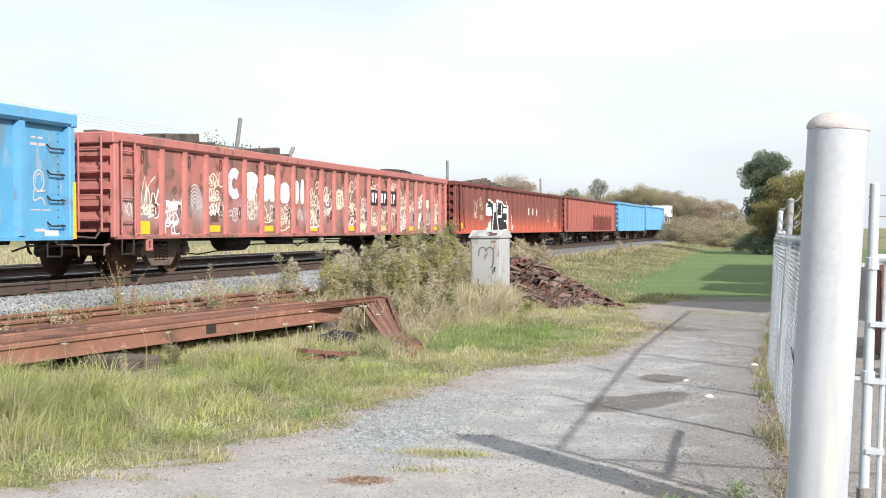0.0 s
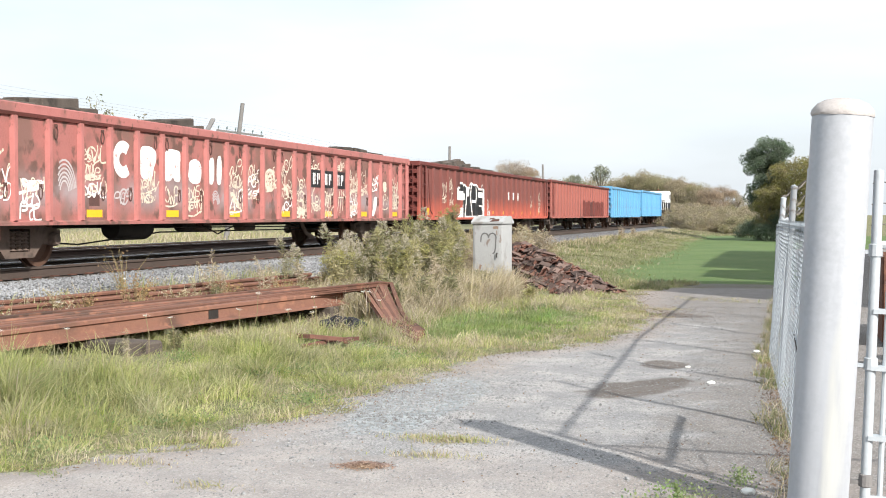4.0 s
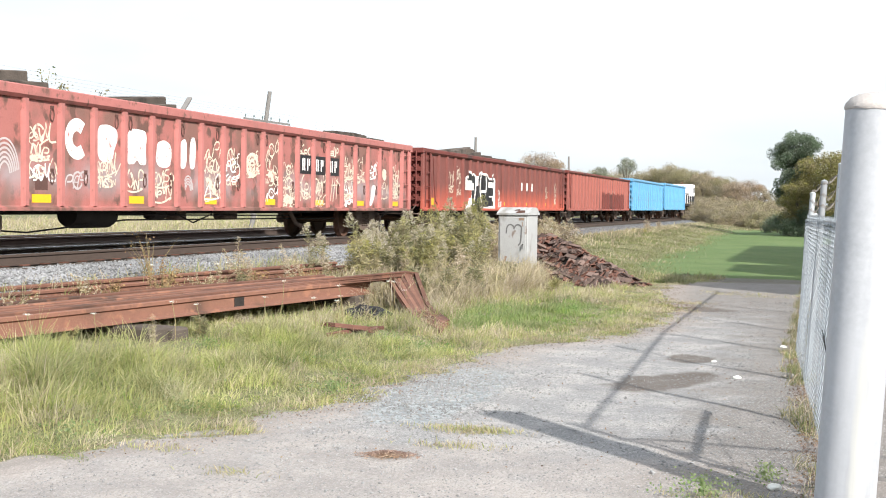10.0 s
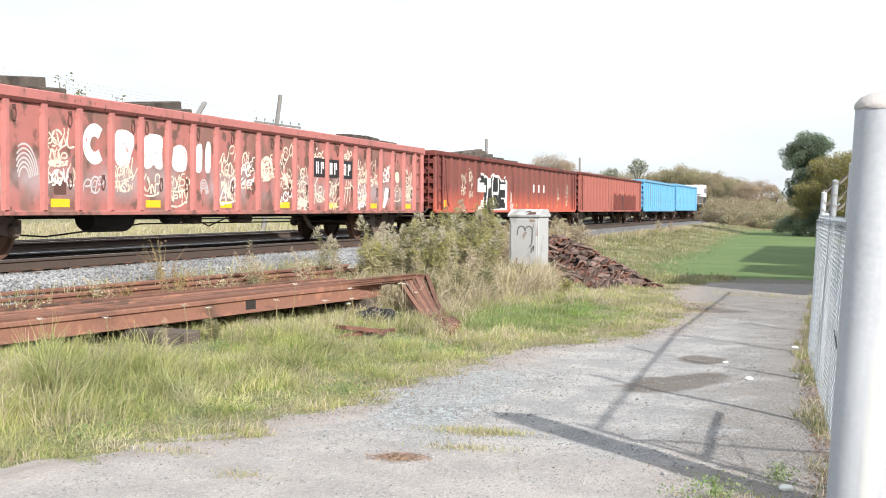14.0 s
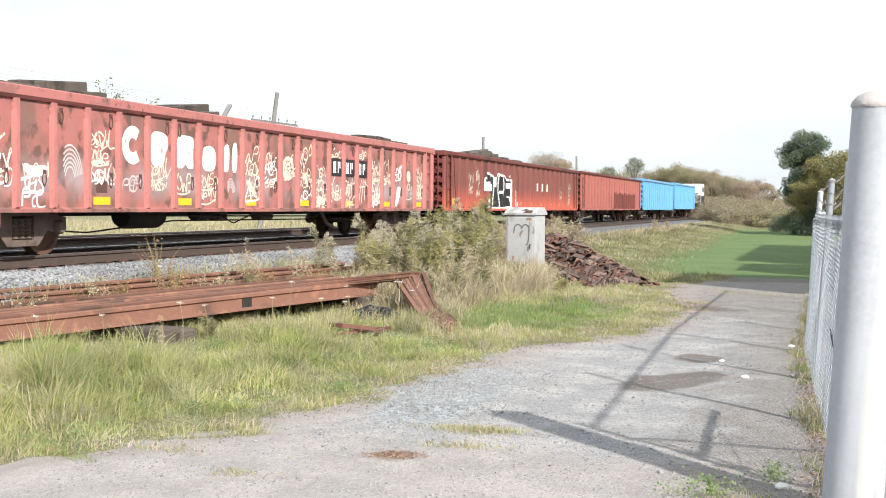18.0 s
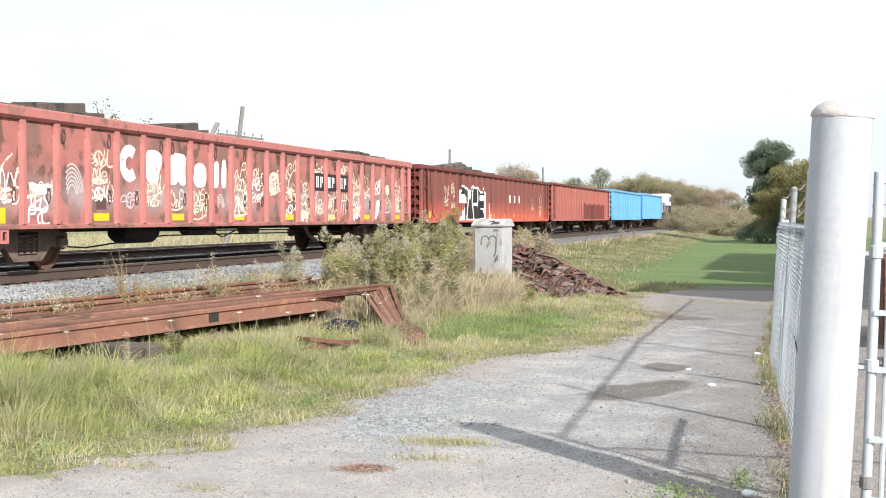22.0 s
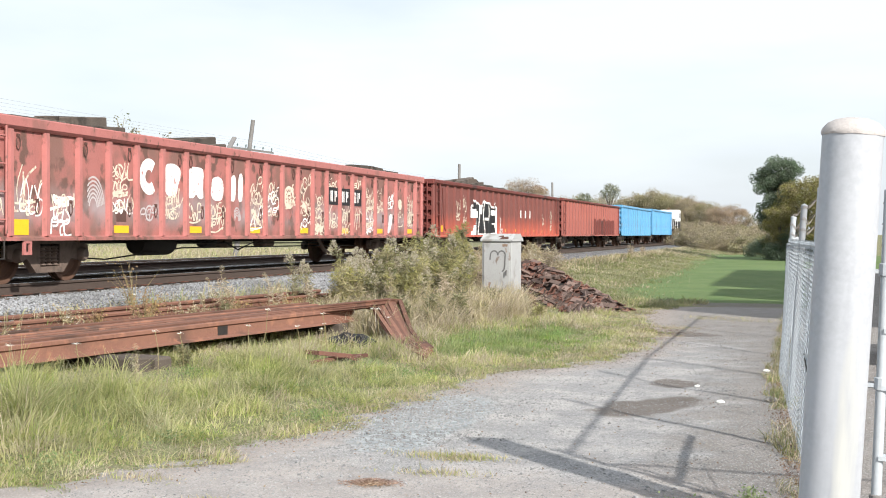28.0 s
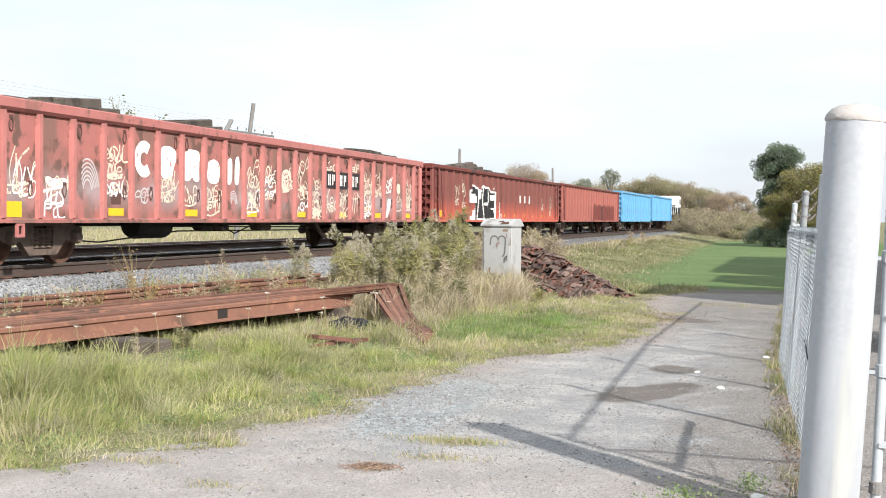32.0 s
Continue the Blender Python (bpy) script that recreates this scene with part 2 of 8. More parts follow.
def extrude_profile(bm, pts, a, b, axis="y"):
    """A closed outline pts (u, v) swept from a to b along an axis: u,v are x,z for y; y,z for x; x,y for z."""
    def put(u, v, w):
        return {"y": (u, w, v), "x": (w, u, v), "z": (u, v, w)}[axis]
    lo = [bm.verts.new(put(u, v, a)) for u, v in pts]
    hi = [bm.verts.new(put(u, v, b)) for u, v in pts]
    n = len(pts)
    for i in range(n):
        bm.faces.new((lo[i], lo[(i + 1) % n], hi[(i + 1) % n], hi[i]))
    bm.faces.new(lo[::-1])
    bm.faces.new(hi)
    bmesh.ops.recalc_face_normals(bm, faces=bm.faces[:])
    return lo + hi


def tube(bm, pts, radius, sides=8, caps=True):
    """A round bar along points; radius may be one number or one a point."""
    pts = [Vector(p) for p in pts]
    rings = []
    for i, p in enumerate(pts):
        d = (pts[min(i + 1, len(pts) - 1)] - pts[max(i - 1, 0)]).normalized()
        u = d.orthogonal().normalized() if i == 0 else (u - d * u.dot(d)).normalized()
        v = d.cross(u)
        r = radius[i] if isinstance(radius, (list, tuple)) else radius
        rings.append([bm.verts.new(p + r * (math.cos(2 * math.pi * k / sides) * u + math.sin(2 * math.pi * k / sides) * v)) for k in range(sides)])
    for a, b in zip(rings, rings[1:]):
        for k in range(sides):
            bm.faces.new((a[k], a[(k + 1) % sides], b[(k + 1) % sides], b[k]))
    if caps:
        bm.faces.new(rings[0][::-1])
        bm.faces.new(rings[-1])
    return [v for r in rings for v in r]


def lathe(bm, prof, sides=24, m=None):
    """Turns (radius, height) pairs round z."""
    rings = [[bm.verts.new((r * math.cos(2 * math.pi * k / sides), r * math.sin(2 * math.pi * k / sides), z)) for k in range(sides)] for r, z in prof]
    for a, b in zip(rings, rings[1:]):
        for k in range(sides):
            bm.faces.new((a[k], a[(k + 1) % sides], b[(k + 1) % sides], b[k]))
    if prof[0][0] > 1e-4:
        bm.faces.new(rings[0][::-1])
    if prof[-1][0] > 1e-4:
        bm.faces.new(rings[-1])
    vs = [v for r in rings for v in r]
    if m is not None:
        bmesh.ops.transform(bm, matrix=m, verts=vs)
    bmesh.ops.recalc_face_normals(bm, faces=bm.faces[:])
    return vs


def stroke(bm, pts, width, x, thick=0.003, jitter=0.0, rnd=None):
    """A painted stroke on a wall that faces +x: a thin ribbon through (y, z) points, slightly proud."""
    left, right = [], []
    n = len(pts)
    for i, (y, z) in enumerate(pts):
        a, b = pts[max(i - 1, 0)], pts[min(i + 1, n - 1)]
        dy, dz = b[0] - a[0], b[1] - a[1]
        q = math.hypot(dy, dz) or 1
        w = width / 2 * (1 + (rnd.uniform(-jitter, jitter) if rnd else 0))
        up = x + thick + 0.00006 * i
        left.append(bm.verts.new((up, y - dz / q * w, z + dy / q * w)))
        right.append(bm.verts.new((up, y + dz / q * w, z - dy / q * w)))
    for i in range(n - 1):
        bm.faces.new((left[i], right[i], right[i + 1], left[i + 1]))


def mesh_of(name, verts, quads, mat, tris=None):
    """A big mesh from arrays."""
    me = bpy.data.meshes.new(name)
    nq, nt = len(quads), 0 if tris is None else len(tris)
    me.vertices.add(len(verts))
    me.vertices.foreach_set("co", np.asarray(verts, dtype=np.float32).ravel())
    loops = np.concatenate([np.asarray(quads, dtype=np.int32).ravel()] + ([np.asarray(tris, dtype=np.int32).ravel()] if nt else []))
    me.loops.add(len(loops))
    me.loops.foreach_set("vertex_index", loops)
    me.polygons.add(nq + nt)
    starts = np.concatenate([np.arange(nq) * 4, nq * 4 + np.arange(nt) * 3]).astype(np.int32)
    me.polygons.foreach_set("loop_start", starts)
    me.update(calc_edges=True)
    me.validate()
    if mat:
        me.materials.append(mat)
    return me


# ---- plan: x to the right of the track's way, y along it ----
TRACK_X, RAIL_Z, SIDING_X = -12.95, 0.77, -18.35
ROAD_LEFT = ((-20, -5.4), (4, -5.4), (6.4, -4.8), (6.8, -4.45), (7.5, -4.12), (8.4, -4.02), (9.3, -3.66), (11.4, -3.5), (13.4, -3.35), (14.7, -2.65), (16.4, -2.15), (19.1, -2.2),
             (22.2, -2.75), (25.4, -3.0), (27.0, -2.6), (28.5, -1.0))
LAWN_LEFT = ((26.0, -2.8), (31.0, -4.2), (36.0, -4.8), (45.0, -4.9), (70.0, -5.7), (98.0, -6.3))
GROUND_X = ((-4000, 0.3), (-60, 0.35), (-22.5, 0.35), (-20.8, 0.58), (-11.2, 0.56), (-10.6, 0.48), (-9.75, 0.16), (-7.5, 0.04), (-6, 0.0), (4000, 0.0))


def along(table, v):
    t = np.asarray(table, dtype=float)
    return np.interp(v, t[:, 0], t[:, 1])


def waves(x, y, size, seed=0.0):
    """Smooth unevenness between -1 and 1."""
    a, b = np.asarray(x) / size, np.asarray(y) / size
    return (np.sin(a * 2.1 + 1.3 * np.sin(b * 1.7 + seed) + seed) + np.sin(b * 2.3 + 1.1 * np.sin(a * 1.9 + 2 * seed) + 1.7 + seed)
            + 0.6 * np.sin((a + b) * 3.7 + seed * 3) + 0.6 * np.sin((a - b) * 4.3 + 0.7 * seed)) / 3.2


def ground_height(x, y):
    x, y = np.asarray(x, dtype=float), np.asarray(y, dtype=float)
    z = along(GROUND_X, x)
    bed = np.where(x < TRACK_X, np.clip((-20.6 - x) / 1.0, 0, 1), np.clip((x - TRACK_X - 2.0) / 1.0, 0, 1))
    rough = np.where((x < -4.3) & (x > -40), 0.05, 0.012)
    z = z + rough * waves(x, y, 1.3) * bed + 0.4 * rough * waves(x, y, 0.31, 2.0) * bed
    hollow = np.exp(-(((x + 1.3) / 0.55) ** 2 + ((y - 11.5) / 1.0) ** 2)) + np.exp(-(((x + 1.3) / 0.35) ** 2 + ((y - 13.3) / 0.55) ** 2))
    meadow = np.clip((y - 26) / 8, 0, 1) * np.clip((-5.2 - x) / 1.5, 0, 1) * np.clip((x + 10.6) / 1.2, 0, 1)
    return z - 0.02 * hollow + meadow * (0.15 + 0.12 * waves(x, y, 2.1, 4.0))


def zone_masks(x, y):
    """How far a place is road gravel, mown lawn, ballast and damp mud, each 0 to 1."""
    wob = 0.28 * waves(x, y, 0.55, 1.0) + 0.14 * waves(x, y, 0.17, 3.0)
    soft = lambda d, w: np.clip(0.5 + d / w, 0, 1)
    road = soft(x - along(ROAD_LEFT, y) + wob, 0.35) * soft(27.6 + 1.2 * wob - y, 0.8)
    road = np.maximum(road, soft(x - 0.2, 0.4) * soft(60 - y, 4) * soft(y + 40, 4))
    lawn = soft(x - along(LAWN_LEFT, y) + 2 * wob, 1.2) * soft(y - 27.9 - wob, 0.8) * soft(97 - y, 4)
    ballast = soft(x + 21.3 + wob, 0.6) * soft(-10.0 - x + 0.5 * wob, 0.5)
    w2 = 1 + 0.35 * waves(x, y, 0.3, 5.0)
    d1 = ((x + 1.30) / 0.25) ** 2 + ((y - 13.35) / 0.36) ** 2
    d2 = ((x + 1.45 - 0.30 * (y - 11.2)) / 0.40) ** 2 + ((y - 11.45) / 0.75) ** 2
    d3 = ((x + 1.10) / 0.22) ** 2 + ((y - 12.0) / 0.22) ** 2
    d4 = ((x + 1.5) / 1.6) ** 2 + ((y - 28.3) / 0.9) ** 2
    d5 = ((x + 1.85) / 0.62) ** 2 + ((y - 19.8) / 0.45) ** 2
    damp = np.maximum.reduce([np.clip(1.5 * (1.25 * w2 - d), 0, 1) * k for d, k in ((d1, 1.0), (d2, 0.78), (d3, 0.9), (d4, 0.9), (d5, 1.0))])
    return road, lawn, ballast, damp


def wear_shade_masks(x, y):
    """Brown dirt over the drive, loose crushed stone, oily track bed with the train's shade painted in, warm sand."""
    wob = waves(x, y, 0.45, 6.0) + 0.5 * waves(x, y, 0.15, 2.5)
    right = np.clip((x + 1.15 + 0.35 * wob) / 0.6, 0, 1) * 0.85
    far = np.clip((y - 16 + 2 * wob) / 4, 0, 1) * 0.85
    spot = np.clip(1.6 - (((x + 2.61) / 0.17) ** 2 + ((y - 7.3) / 0.17) ** 2) - 0.5 * wob, 0, 1)
    bare = np.clip(1 - np.abs(x - along(ROAD_LEFT, y) - 0.15) / (0.35 + 0.15 * wob), 0, 1) * 0.7
    dirt = np.maximum.reduce([right, far, spot, bare])
    loose = np.clip(1.5 - ((x + 3.05 + 0.02 * (y - 10)) / 0.45) ** 2 - ((y - 10.0) / 1.7) ** 2 + 0.35 * wob, 0, 1)
    # oily stone and train's shade between the rails, painted shade beyond them
    oil_shade = np.clip((1.35 - np.abs(x - TRACK_X)) / 0.3, 0, 1) + np.clip((-14.2 - x) / 0.4, 0, 1) * np.clip((x + 21.0) / 0.4, 0, 1)
    rim = np.clip(1.2 - np.abs(x - along(ROAD_LEFT, y) - 0.25) / (0.5 + 0.2 * wob), 0, 1)
    front = np.clip((8.7 + 0.9 * wob - y) / 1.2, 0, 1) * 0.75
    sand = np.maximum.reduce([rim, front, 0.4 * right, 0.4 * far])
    return dirt, loose, oil_shade, sand


def ground_material():
    m = bpy.data.materials.new("ground")
    m.use_nodes = True
    n, l = m.node_tree.nodes, m.node_tree.links
    b = n["Principled BSDF"]
    b.inputs["Specular IOR Level"].default_value = 0.25
    co = n.new("ShaderNodeTexCoord")
    at = n.new("ShaderNodeAttribute")
    at.attribute_name = "zones"
    sep = n.new("ShaderNodeSeparateColor")
    l.new(at.outputs["Color"], sep.inputs["Color"])
    at2 = n.new("ShaderNodeAttribute")
    at2.attribute_name = "wear_shade"
    sep2 = n.new("ShaderNodeSeparateColor")
    l.new(at2.outputs["Color"], sep2.inputs["Color"])

    def noise_of(sc, detail=6.0, rough=0.6):
        t = n.new("ShaderNodeTexNoise")
        t.inputs["Scale"].default_value, t.inputs["Detail"].default_value, t.inputs["Roughness"].default_value = sc, detail, rough
        l.new(co.outputs["Object"], t.inputs["Vector"])
        return t.outputs["Fac"]

    def stones(sc):
        t = n.new("ShaderNodeTexVoronoi")
        t.inputs["Scale"].default_value = sc
        l.new(co.outputs["Object"], t.inputs["Vector"])
        return t

    def span(src, a, c, lo=0.0, hi=1.0):
        r = n.new("ShaderNodeMapRange")
        for k, v in (("From Min", a), ("From Max", c), ("To Min", lo), ("To Max", hi)):
            r.inputs[k].default_value = v
        l.new(src, r.inputs["Value"])
        return r.outputs["Result"]

    def mix(fac, c1, c2, kind="MIX"):
        x = n.new("ShaderNodeMixRGB")
        x.blend_type = kind
        for sock, v in ((x.inputs["Fac"], fac), (x.inputs["Color1"], c1), (x.inputs["Color2"], c2)):
            if isinstance(v, (int, float)):
                sock.default_value = v
            elif isinstance(v, tuple):
                sock.default_value = (*v, 1)
            else:
                l.new(v, sock)
        return x.outputs["Color"]

    # packed grey gravel: sand, patches, dirt, single stones
    gravel = mix(span(noise_of(0.9), 0.35, 0.65), (0.302, 0.300, 0.300), (0.245, 0.243, 0.243))
    gravel = mix(span(noise_of(1.7, 9.0, 0.72), 0.44, 0.60), gravel, (0.42, 0.40, 0.385))
    gravel = mix(span(mix(0.5, sep2.outputs["Red"], noise_of(2.6, 8.0, 0.7)), 0.30, 0.72, 0.0, 0.85), gravel, (0.155, 0.138, 0.122))
    gravel = mix(span(noise_of(60.0, 4.0, 0.8), 0.48, 0.70, 0.0, 0.75), gravel, (0.135, 0.132, 0.128))
    v1 = stones(70.0)
    gravel = mix(span(v1.outputs["Distance"], 0.1, 0.55, 0.9, 0.0), gravel, mix(span(v1.outputs["Color"], 0.25, 0.85), (0.12, 0.118, 0.115), (0.58, 0.57, 0.56)))
    v2 = stones(26.0)
    gravel = mix(span(v2.outputs["Distance"], 0.05, 0.30, 0.7, 0.0), gravel, mix(span(v2.outputs["Color"], 0.3, 0.8), (0.13, 0.128, 0.125), (0.54, 0.53, 0.52)))
    gravel = mix(span(mix(0.45, at2.outputs["Alpha"], noise_of(4.5, 8.0, 0.7)), 0.30, 0.75, 0.0, 0.55), gravel, (0.335, 0.288, 0.258))
    # soil and thatch under the grass, mown lawn, crushed stone
    soil = mix(span(noise_of(1.4), 0.35, 0.65), (0.18, 0.165, 0.09), (0.235, 0.205, 0.125))
    soil = mix(span(noise_of(70.0, 4.0, 0.8), 0.42, 0.62), soil, (0.30, 0.27, 0.16))
    soil = mix(span(noise_of(26.0, 6.0, 0.75), 0.42, 0.60), soil, (0.095, 0.115, 0.045))
    lawn = mix(span(noise_of(0.35), 0.4, 0.6), (0.082, 0.142, 0.045), (0.118, 0.180, 0.062))
    lawn = mix(span(noise_of(1.8, 8.0, 0.75), 0.42, 0.62, 0.0, 0.7), lawn, (0.15, 0.185, 0.078))
    lawn = mix(span(noise_of(26.0, 6.0, 0.8), 0.46, 0.66, 0.0, 0.8), lawn, (0.085, 0.125, 0.045))
    v3 = stones(17.0)
    stone = mix(span(v3.outputs["Color"], 0.1, 0.9), (0.185, 0.19, 0.197), (0.35, 0.36, 0.372))
    stone = mix(span(v3.outputs["Distance"], 0.25, 0.65), stone, (0.07, 0.068, 0.066))
    gravel = mix(span(mix(0.4, sep2.outputs["Green"], noise_of(5.0)), 0.40, 0.62, 0.0, 0.8), gravel, mix(span(v3.outputs["Color"], 0.1, 0.9), (0.185, 0.21, 0.22), (0.39, 0.42, 0.43)))
    # darkens the track bed: oily stone plus the train's painted shade
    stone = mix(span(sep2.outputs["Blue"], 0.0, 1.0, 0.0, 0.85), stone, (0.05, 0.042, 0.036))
    edge = noise_of(9.0)
    sharp = lambda src: span(mix(0.35, src, edge), 0.38, 0.55)
    out = mix(sharp(sep.outputs["Green"]), soil, lawn)
    out = mix(sharp(sep.outputs["Red"]), out, gravel)
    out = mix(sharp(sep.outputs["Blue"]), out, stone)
    wet = span(mix(0.25, at.outputs["Alpha"], noise_of(6.0)), 0.22, 0.62)
    out = mix(span(wet, 0, 1, 0, 0.85), out, (0.10, 0.078, 0.060))
    l.new(out, b.inputs["Base Color"])
    l.new(span(wet, 0, 1, 0.92, 0.62), b.inputs["Roughness"])
    bp = n.new("ShaderNodeBump")
    bp.inputs["Strength"].default_value, bp.inputs["Distance"].default_value = 0.9, 0.02
    hgt = mix(0.5, v1.outputs["Distance"], v3.outputs["Distance"])
    hgt = mix(0.4, hgt, noise_of(40.0))
    l.new(hgt, bp.inputs["Height"])
    l.new(bp.outputs["Normal"], b.inputs["Normal"])
    return m


def stepped(spans):
    out = []
    for a, b, step in spans:
        out.append(np.arange(a, b - 1e-6, step))
    return np.concatenate(out + [[spans[-1][1]]])


def build_ground():
    xs = stepped(((-3000, -600, 400), (-600, -100, 60), (-100, -30, 8), (-30, -17, 1.0), (-17, -5, 0.16), (-5, 0.6, 0.07), (0.6, 4, 0.3), (4, 40, 4), (40, 600, 70), (600, 3000, 400)))
    ys = stepped(((-400, -40, 60), (-40, 3, 3), (3, 6, 0.3), (6, 16, 0.08), (16, 30, 0.16), (30, 50, 0.5), (50, 120, 2), (120, 400, 20), (400, 4800, 400)))
    gx, gy = np.meshgrid(xs, ys)
    gz = ground_height(gx, gy)
    nx, ny = len(xs), len(ys)
    i = np.arange(nx * ny).reshape(ny, nx)
    quads = np.stack([i[:-1, :-1], i[:-1, 1:], i[1:, 1:], i[1:, :-1]], axis=-1).reshape(-1, 4)
    me = mesh_of("ground", np.stack([gx, gy, gz], axis=-1).reshape(-1, 3), quads, ground_material())
    at = me.color_attributes.new("zones", "FLOAT_COLOR", "POINT")
    at.data.foreach_set("color", np.stack(zone_masks(gx, gy), axis=-1).astype(np.float32).ravel())
    at = me.color_attributes.new("wear_shade", "FLOAT_COLOR", "POINT")
    at.data.foreach_set("color", np.stack(wear_shade_masks(gx, gy), axis=-1).astype(np.float32).ravel())
    me.polygons.foreach_set("use_smooth", [True] * len(me.polygons))
    tagged(new("ground", me), "grey gravel drive, rough grass, ballast bed and mown lawn", "ground", kind="structure")


build_ground()

# ---- railway track ----
RAIL_PROFILE = ((-0.075, 0), (0.075, 0), (0.075, 0.012), (0.012, 0.030), (0.009, 0.125), (0.036, 0.140), (0.036, 0.172), (0.028, 0.180),
                (-0.028, 0.180), (-0.036, 0.172), (-0.036, 0.140), (-0.009, 0.125), (-0.012, 0.030), (-0.075, 0.012))


def build_track(x, label, ties, plates):
    track = thing("railway_track", pose(x, 0, 0), label, "track", kind="structure")
    for sx in (-0.752, 0.752):
        bm = bmesh.new()
        extrude_profile(bm, [(u + sx, v + RAIL_Z - 0.18) for u, v in RAIL_PROFILE], -30, 420)
        rail = part("rail", bm, M_TRACKRAIL, track, "brown rail with a bright worn head")
        bm = boxes((sx - 0.027, sx + 0.027, -30, 420, RAIL_Z, RAIL_Z + 0.002))
        part("rail_head", bm, M_TREAD, rail, "bright worn running surface")
        inner = -1 if sx > 0 else 1
        xa, xb = sorted((sx + inner * 0.030, sx + inner * 0.0385))
        part("gauge_face", boxes((xa, xb, -30, 420, RAIL_Z - 0.022, RAIL_Z)), M_TREAD, rail, "bright worn inner face")
    bm = boxes((-1.3, 1.3, -0.115, 0.115, RAIL_Z - 0.36, RAIL_Z - 0.182), bevel=0.012)
    tie = part("tie", bm, M_TIE, track)
    rnd = random.Random(5)
    tie.matrix_basis = pose(0, 6.0, 0)
    for k in range(1, ties):
        again(tie, "tie", track, pose(rnd.uniform(-0.06, 0.06), 6.0 + 0.53 * k + rnd.uniform(-0.03, 0.03), rnd.uniform(-0.012, 0.0), 0, 0, rnd.uniform(-2, 2)))
    bm = boxes((-0.1, 0.1, -0.09, 0.09, RAIL_Z - 0.183, RAIL_Z - 0.165))
    plate = part("tie_plate", bm, M_RUSTDARK, track)
    plate.matrix_basis = pose(0.80, 6.0, 0)
    for k in range(1, plates):
        again(plate, "tie_plate", track, pose(0.80, 6.0 + 0.53 * k, 0))


build_track(TRACK_X, "railway track of brown rails on old ties in grey ballast", 150, 90)
build_track(SIDING_X, "second track of brown rails beyond the train", 100, 2)

# ---- freight cars ----
WHEEL_R = 0.457
WHEELSETS, CARS = [], []


def make_truck(car, y):
    bm = boxes((-0.95, 0.95, y - 0.18, y + 0.18, 0.40, 0.66), bevel=0.03)
    truck = part("truck_bolster", bm, M_DIRTY, car, "dark grimy truck bolster")
    for sx in (1, -1):
        x = 1.0 * sx
        bm = bmesh.new()
        # a cast frame with a window for the springs: left leg, right leg, top bar, bottom bar
        for poly in ([(-1.12, 0.62), (-1.12, 0.42), (-0.92, 0.36), (-0.62, 0.40), (-0.38, 0.17), (-0.27, 0.26), (-0.27, 0.64), (-0.45, 0.75), (-0.75, 0.67)],
                     [(1.12, 0.62), (0.75, 0.67), (0.45, 0.75), (0.27, 0.64), (0.27, 0.26), (0.38, 0.17), (0.62, 0.40), (0.92, 0.36), (1.12, 0.42)],
                     [(-0.27, 0.64), (0.27, 0.64), (0.45, 0.75), (-0.45, 0.75)], [(-0.38, 0.17), (0.38, 0.17), (0.27, 0.27), (-0.27, 0.27)]):
            extrude_profile(bm, [(u + y, v) for u, v in poly], x - 0.06, x + 0.06, "x")
        part("sideframe", bm, M_TRUCK, truck, "brown dusty cast side frame")
        bm = bmesh.new()
        lathe(bm, [(rad, 0.058 * j + up) for j in range(6) for rad, up in ((0.055, 0.0), (0.085, 0.02), (0.055, 0.045))], 10)
        coil = part("coil_spring", bm, M_TRUCK, truck, "dusty coil spring")
        coil.matrix_basis = pose(x + 0.01, y - 0.17, 0.275)
        for k in (1, 2):
            again(coil, "coil_spring", truck, pose(x + 0.01, y - 0.17 + 0.17 * k, 0.275))
        for ey in (-0.89, 0.89):
            bm = bmesh.new()
            lathe(bm, ((0.115, 0.0), (0.115, 0.09), (0.085, 0.13), (0.0, 0.13)), 14, pose(x + 0.04 * sx, y + ey, WHEEL_R, 0, 90 * sx))
            part("bearing_cap", bm, M_TRUCK, truck, smooth=True)
    for ey in (-0.89, 0.89):
        bm = bmesh.new()
        tube(bm, ((-1.05, 0, 0), (1.05, 0, 0)), 0.085, 12)
        for sx in (1, -1):
            lathe(bm, ((0.0, -0.02), (0.12, -0.06), (0.16, 0.0), (0.36, 0.02), (0.40, -0.04), (WHEEL_R, -0.045), (WHEEL_R, 0.05), (WHEEL_R + 0.025, 0.055),
                       (WHEEL_R + 0.02, 0.085), (0.39, 0.085), (0.36, 0.05), (0.15, 0.06), (0.0, 0.06)), 28, pose(0.74 * sx, 0, 0, 0, -90 * sx))
        # spokes of grease and a chalk mark let the turning show
        ws = part("wheelset", bm, M_WHEEL, truck, "rusty steel wheels on an axle", smooth=True)
        ws.matrix_basis = pose(0, y + ey, WHEEL_R)
        WHEELSETS.append((ws, y + ey))
    return truck


